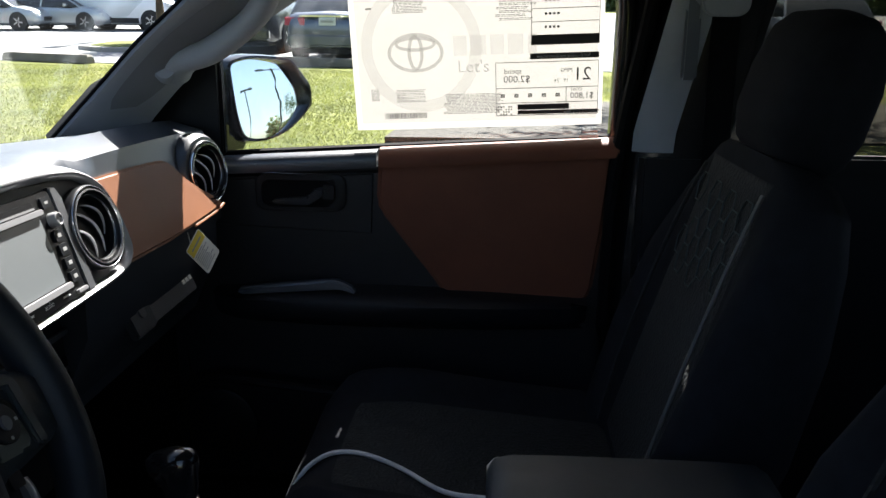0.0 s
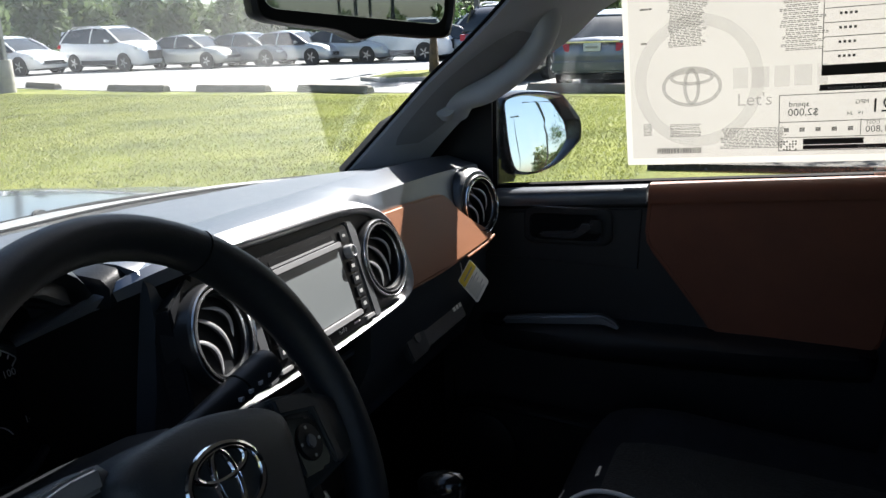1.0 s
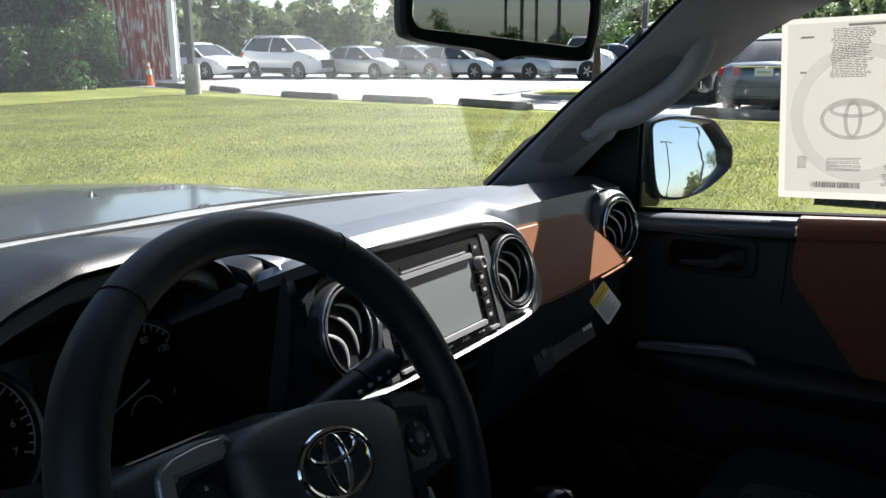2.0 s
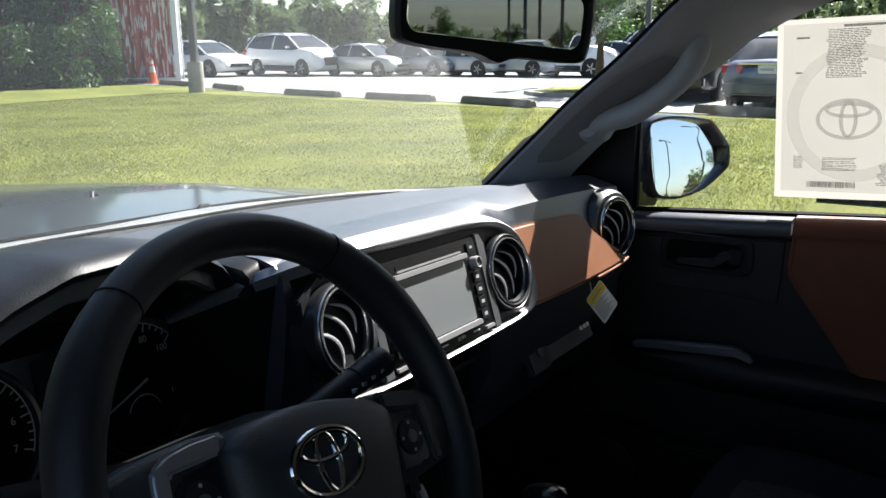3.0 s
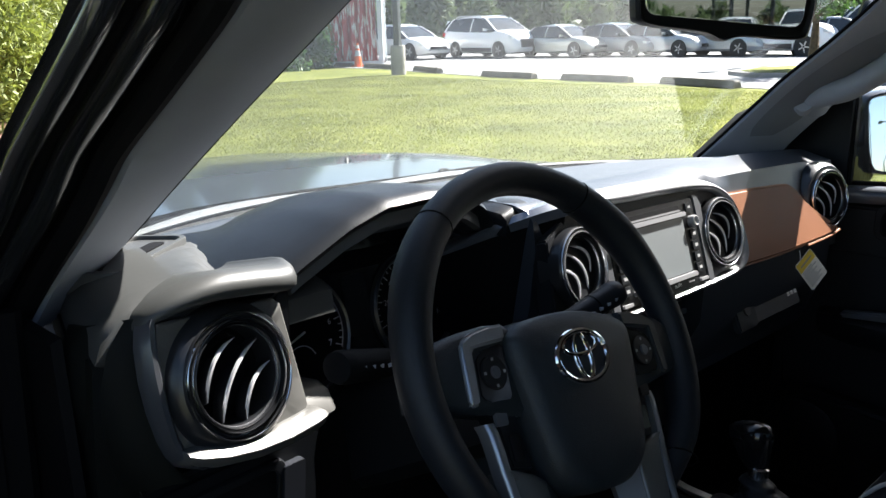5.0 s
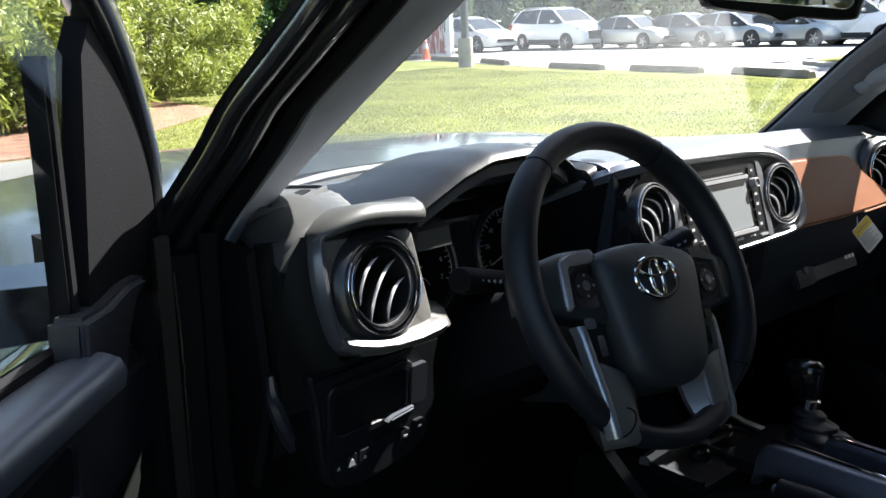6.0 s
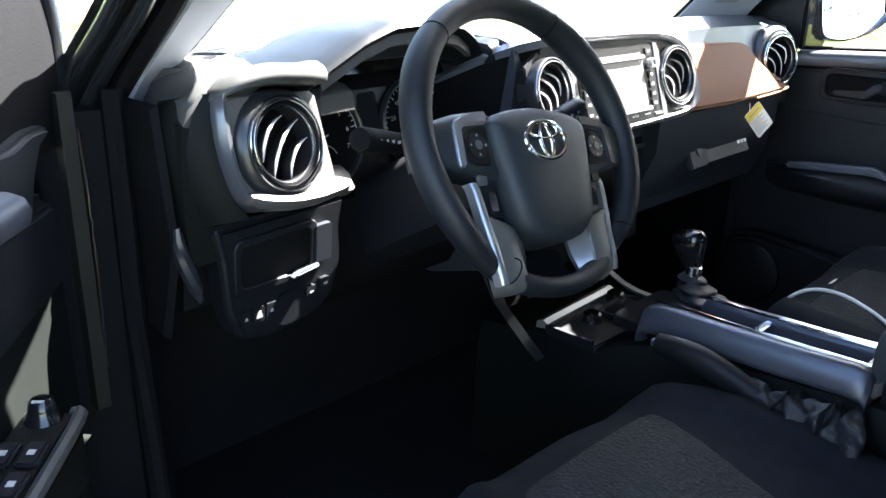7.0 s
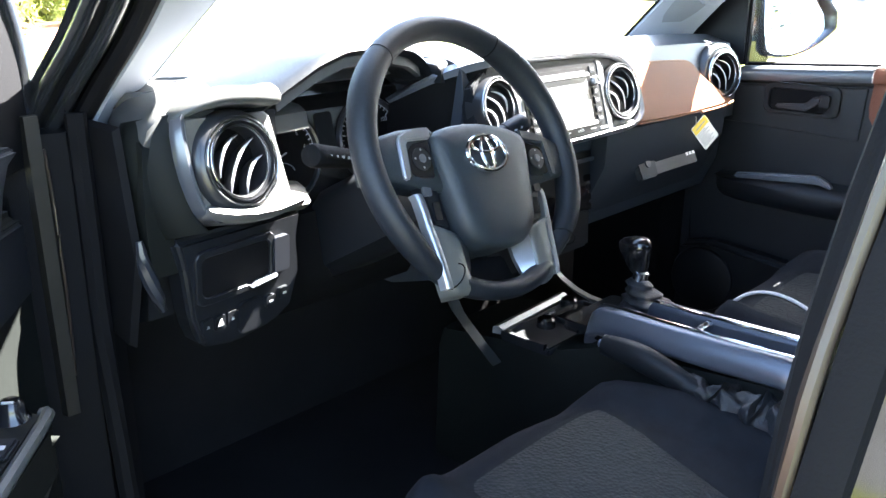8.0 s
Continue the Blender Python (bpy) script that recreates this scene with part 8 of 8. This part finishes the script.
# ---------- outside: plants ----------
def leaf_cloud(name, clumps, per, size, material, seed, long=1.6, up=0.0):
    """Many small leaves scattered about clumps (x, y, z, radius, height radius)."""
    r = np.random.RandomState(seed)
    c = np.array(clumps, dtype=float)
    idx = np.repeat(np.arange(len(c)), per)
    d = r.normal(size=(len(idx), 3))
    d /= np.linalg.norm(d, axis=1)[:, None]
    rad = r.rand(len(idx)) ** 0.45
    ctr = c[idx, :3] + d * rad[:, None] * np.stack([c[idx, 3], c[idx, 3], c[idx, 4]], 1)
    a = r.normal(size=(len(idx), 3))
    a[:, 2] += up
    a /= np.linalg.norm(a, axis=1)[:, None]
    b = np.cross(a, r.normal(size=(len(idx), 3)))
    b /= np.linalg.norm(b, axis=1)[:, None]
    s = size * (0.6 + 0.8 * r.rand(len(idx)))[:, None]
    v = np.stack([ctr - a * s * long, ctr + b * s * 0.5, ctr + a * s * long, ctr - b * s * 0.5], 1).reshape(-1, 3)
    n = len(idx)
    me = bpy.data.meshes.new(name)
    me.from_pydata(v.tolist(), [], np.arange(4 * n).reshape(n, 4).tolist())
    me.materials.append(material)
    return new(name, me)


def conifer(h, w, material, seed, label, per=230, size=0.055):
    t = thing("cypress", label, "tree", OUT, "evergreens")
    r = random.Random(seed)
    cl = []
    for k in range(130):
        q = r.random() ** 1.15
        a = r.random() * 2 * math.pi
        rad = w * (1 - q) ** 0.75 * (0.65 + 0.4 * r.random())
        cl.append((rad * math.cos(a), rad * math.sin(a), 0.10 + q * (h - 0.3), 0.20 * w + 0.10, 0.30 + 0.05 * h))
    crown = leaf_cloud("crown", cl, per, size, material, seed, 1.8, 0.6)
    crown.parent = t
    part("trunk", tube([(0, 0, 0), (0.03, 0, h * 0.5), (0, 0, h * 0.97)], lambda q: 0.16 * (1 - 0.92 * q), 8, 4), M_BARK, t)
    return t


def leafy_tree(h, w, material, seed, label, trunk=1.6, per=60, size=0.06):
    t = thing("leafy_tree", label, "tree", OUT, "leafy trees")
    r = random.Random(seed)
    part("trunk", tube([(0, 0, 0), (0.05, 0.02, trunk), (0.0, 0.05, h * 0.8)], lambda q: 0.14 * (1 - 0.85 * q), 8, 4), M_BARK, t)
    cl = []
    limbs = bmesh.new()
    for k in range(26):
        a = r.random() * 2 * math.pi
        q = r.random()
        zz = trunk + (h - trunk) * (0.15 + 0.8 * q)
        rad = w * math.sin(math.pi * (0.18 + 0.75 * q)) * (0.5 + 0.5 * r.random())
        p = Vector((rad * math.cos(a), rad * math.sin(a), zz))
        cl.append((*p, 0.42 * w * (0.6 + 0.5 * r.random()), 0.30 * w))
        merge(limbs, tube([(0.02, 0.03, trunk * 0.9 + 0.4 * (zz - trunk)), p * 0.5 + Vector((0, 0, zz * 0.45)), p], lambda s: 0.05 * (1 - 0.85 * s), 5, 3))
    part("limbs", limbs, M_BARK, t)
    crown = leaf_cloud("crown", cl, per, size, material, seed, 1.2)
    crown.parent = t
    return t


cy = conifer(7.0, 1.9, M_CYPRESS, 1, "tall dense green cypress beside the container")
cy.matrix_world = spot(19.9, 30.2, 0)
for x, y, s, rz in ((17.6, 30.8, 1.05, 40), (15.2, 31.0, 1.0, 100), (12.6, 31.8, 1.08, 150), (21.3, 32.0, 0.95, 200), (10.0, 32.5, 1.0, 10), (7.2, 32.6, 1.1, 70)):
    copy_thing(cy, spot(x, y, 0, 0, 0, rz)).scale = (s, s, s)


def juniper(seed, h, w):
    t = thing("juniper_shrub", "sunlit yellow green feathery juniper shrub", "shrub", OUT, "juniper shrubs")
    r = random.Random(seed)
    cl = [(w * (r.random() - 0.5) * 1.5, w * (r.random() - 0.5) * 1.5, 0.3 + (h - 0.6) * r.random() * (0.5 + 0.5 * r.random()), 0.45, 0.38) for _ in range(45)]
    crown = leaf_cloud("crown", cl, 330, 0.034, M_PINE, seed, 2.6, 0.5)
    crown.parent = t
    stems = bmesh.new()
    for k in range(9):
        c = Vector(cl[k][:3])
        merge(stems, tube([(0, 0, 0), c * 0.5, c], lambda q: 0.03 * (1 - 0.8 * q), 5, 3))
    part("stems", stems, M_BARK, t)
    return t


ju = juniper(4, 2.6, 1.8)
ju.matrix_world = spot(3.2, 16.2, 0)
for x, y, s, rz in ((0.6, 14.6, 1.05, 50), (-1.8, 15.0, 1.15, 120), (6.0, 18.4, 0.95, 200), (-4.4, 14.5, 1.1, 260), (2.2, 19.0, 1.2, 20), (-0.6, 18.5, 1.3, 80), (8.8, 20.8, 0.9, 160), (-7.2, 15.0, 1.1, 300)):
    copy_thing(ju, spot(x, y, 0, 0, 0, rz)).scale = (s, s, s)

lt = leafy_tree(3.4, 1.1, M_CYPRESS, 9, "small leafy tree on the planted island", 1.0, 120, 0.05)
lt.matrix_world = spot(23.4, 9.3, 0.10)
big = leafy_tree(7.5, 3.0, M_DARKLEAF, 12, "shady leafy tree beside the mulch bed", 2.4, 260, 0.07)
big.matrix_world = spot(13.2, -4.0, 0)
copy_thing(big, spot(15.5, -52.0, 0, 0, 0, 30))
copy_thing(lt, spot(-4.5, -62.0, 0, 0, 0, 60))
copy_thing(big, spot(2.0, 27.0, 0, 0, 0, 200))
copy_thing(big, spot(-3.5, 26.0, 0, 0, 0, 120))
copy_thing(big, spot(-9.0, 25.0, 0, 0, 0, 60))


def woods():
    r = random.Random(21)
    cl = []
    for k in range(900):
        a = radians(-80 + 200 * r.random())
        d = 68 + 26 * r.random()
        tall = r.choice((3.4, 4.0, 4.6, 5.0, 6.4)) + 1.0 * r.random()
        slim = r.random() < 0.35
        for q in (0.10, 0.30, 0.55, 0.80):
            cl.append((d * math.cos(a), d * math.sin(a), tall * q, (1.0 if slim else 2.0) * (1.1 - q * (0.9 if slim else 0.6)), tall * 0.17))
    ob = leaf_cloud("far_woods", cl, 95, 0.33, M_WOODS, 7, 1.3, 0.3)
    ob.matrix_world = OUT @ pose(0, 0, RISE)
    tagged(ob, "hazy belt of mixed woods beyond the car park", "woods", "", "stuff")
    cl = []
    for k in range(260):
        a = radians(150 + 130 * r.random())
        d = 92 + 30 * r.random()
        tall = 2.2 + 1.6 * r.random()
        for q in (0.2, 0.5, 0.8):
            cl.append((d * math.cos(a), d * math.sin(a), tall * q, 2.4 * (1.15 - q), tall * 0.22))
    ob = leaf_cloud("far_woods", cl, 16, 0.6, M_WOODS, 8, 1.3, 0.3)
    ob.matrix_world = OUT @ pose(0, 0, RISE)
    tagged(ob, "dark belt of woods behind the truck", "woods", "", "stuff")


woods()
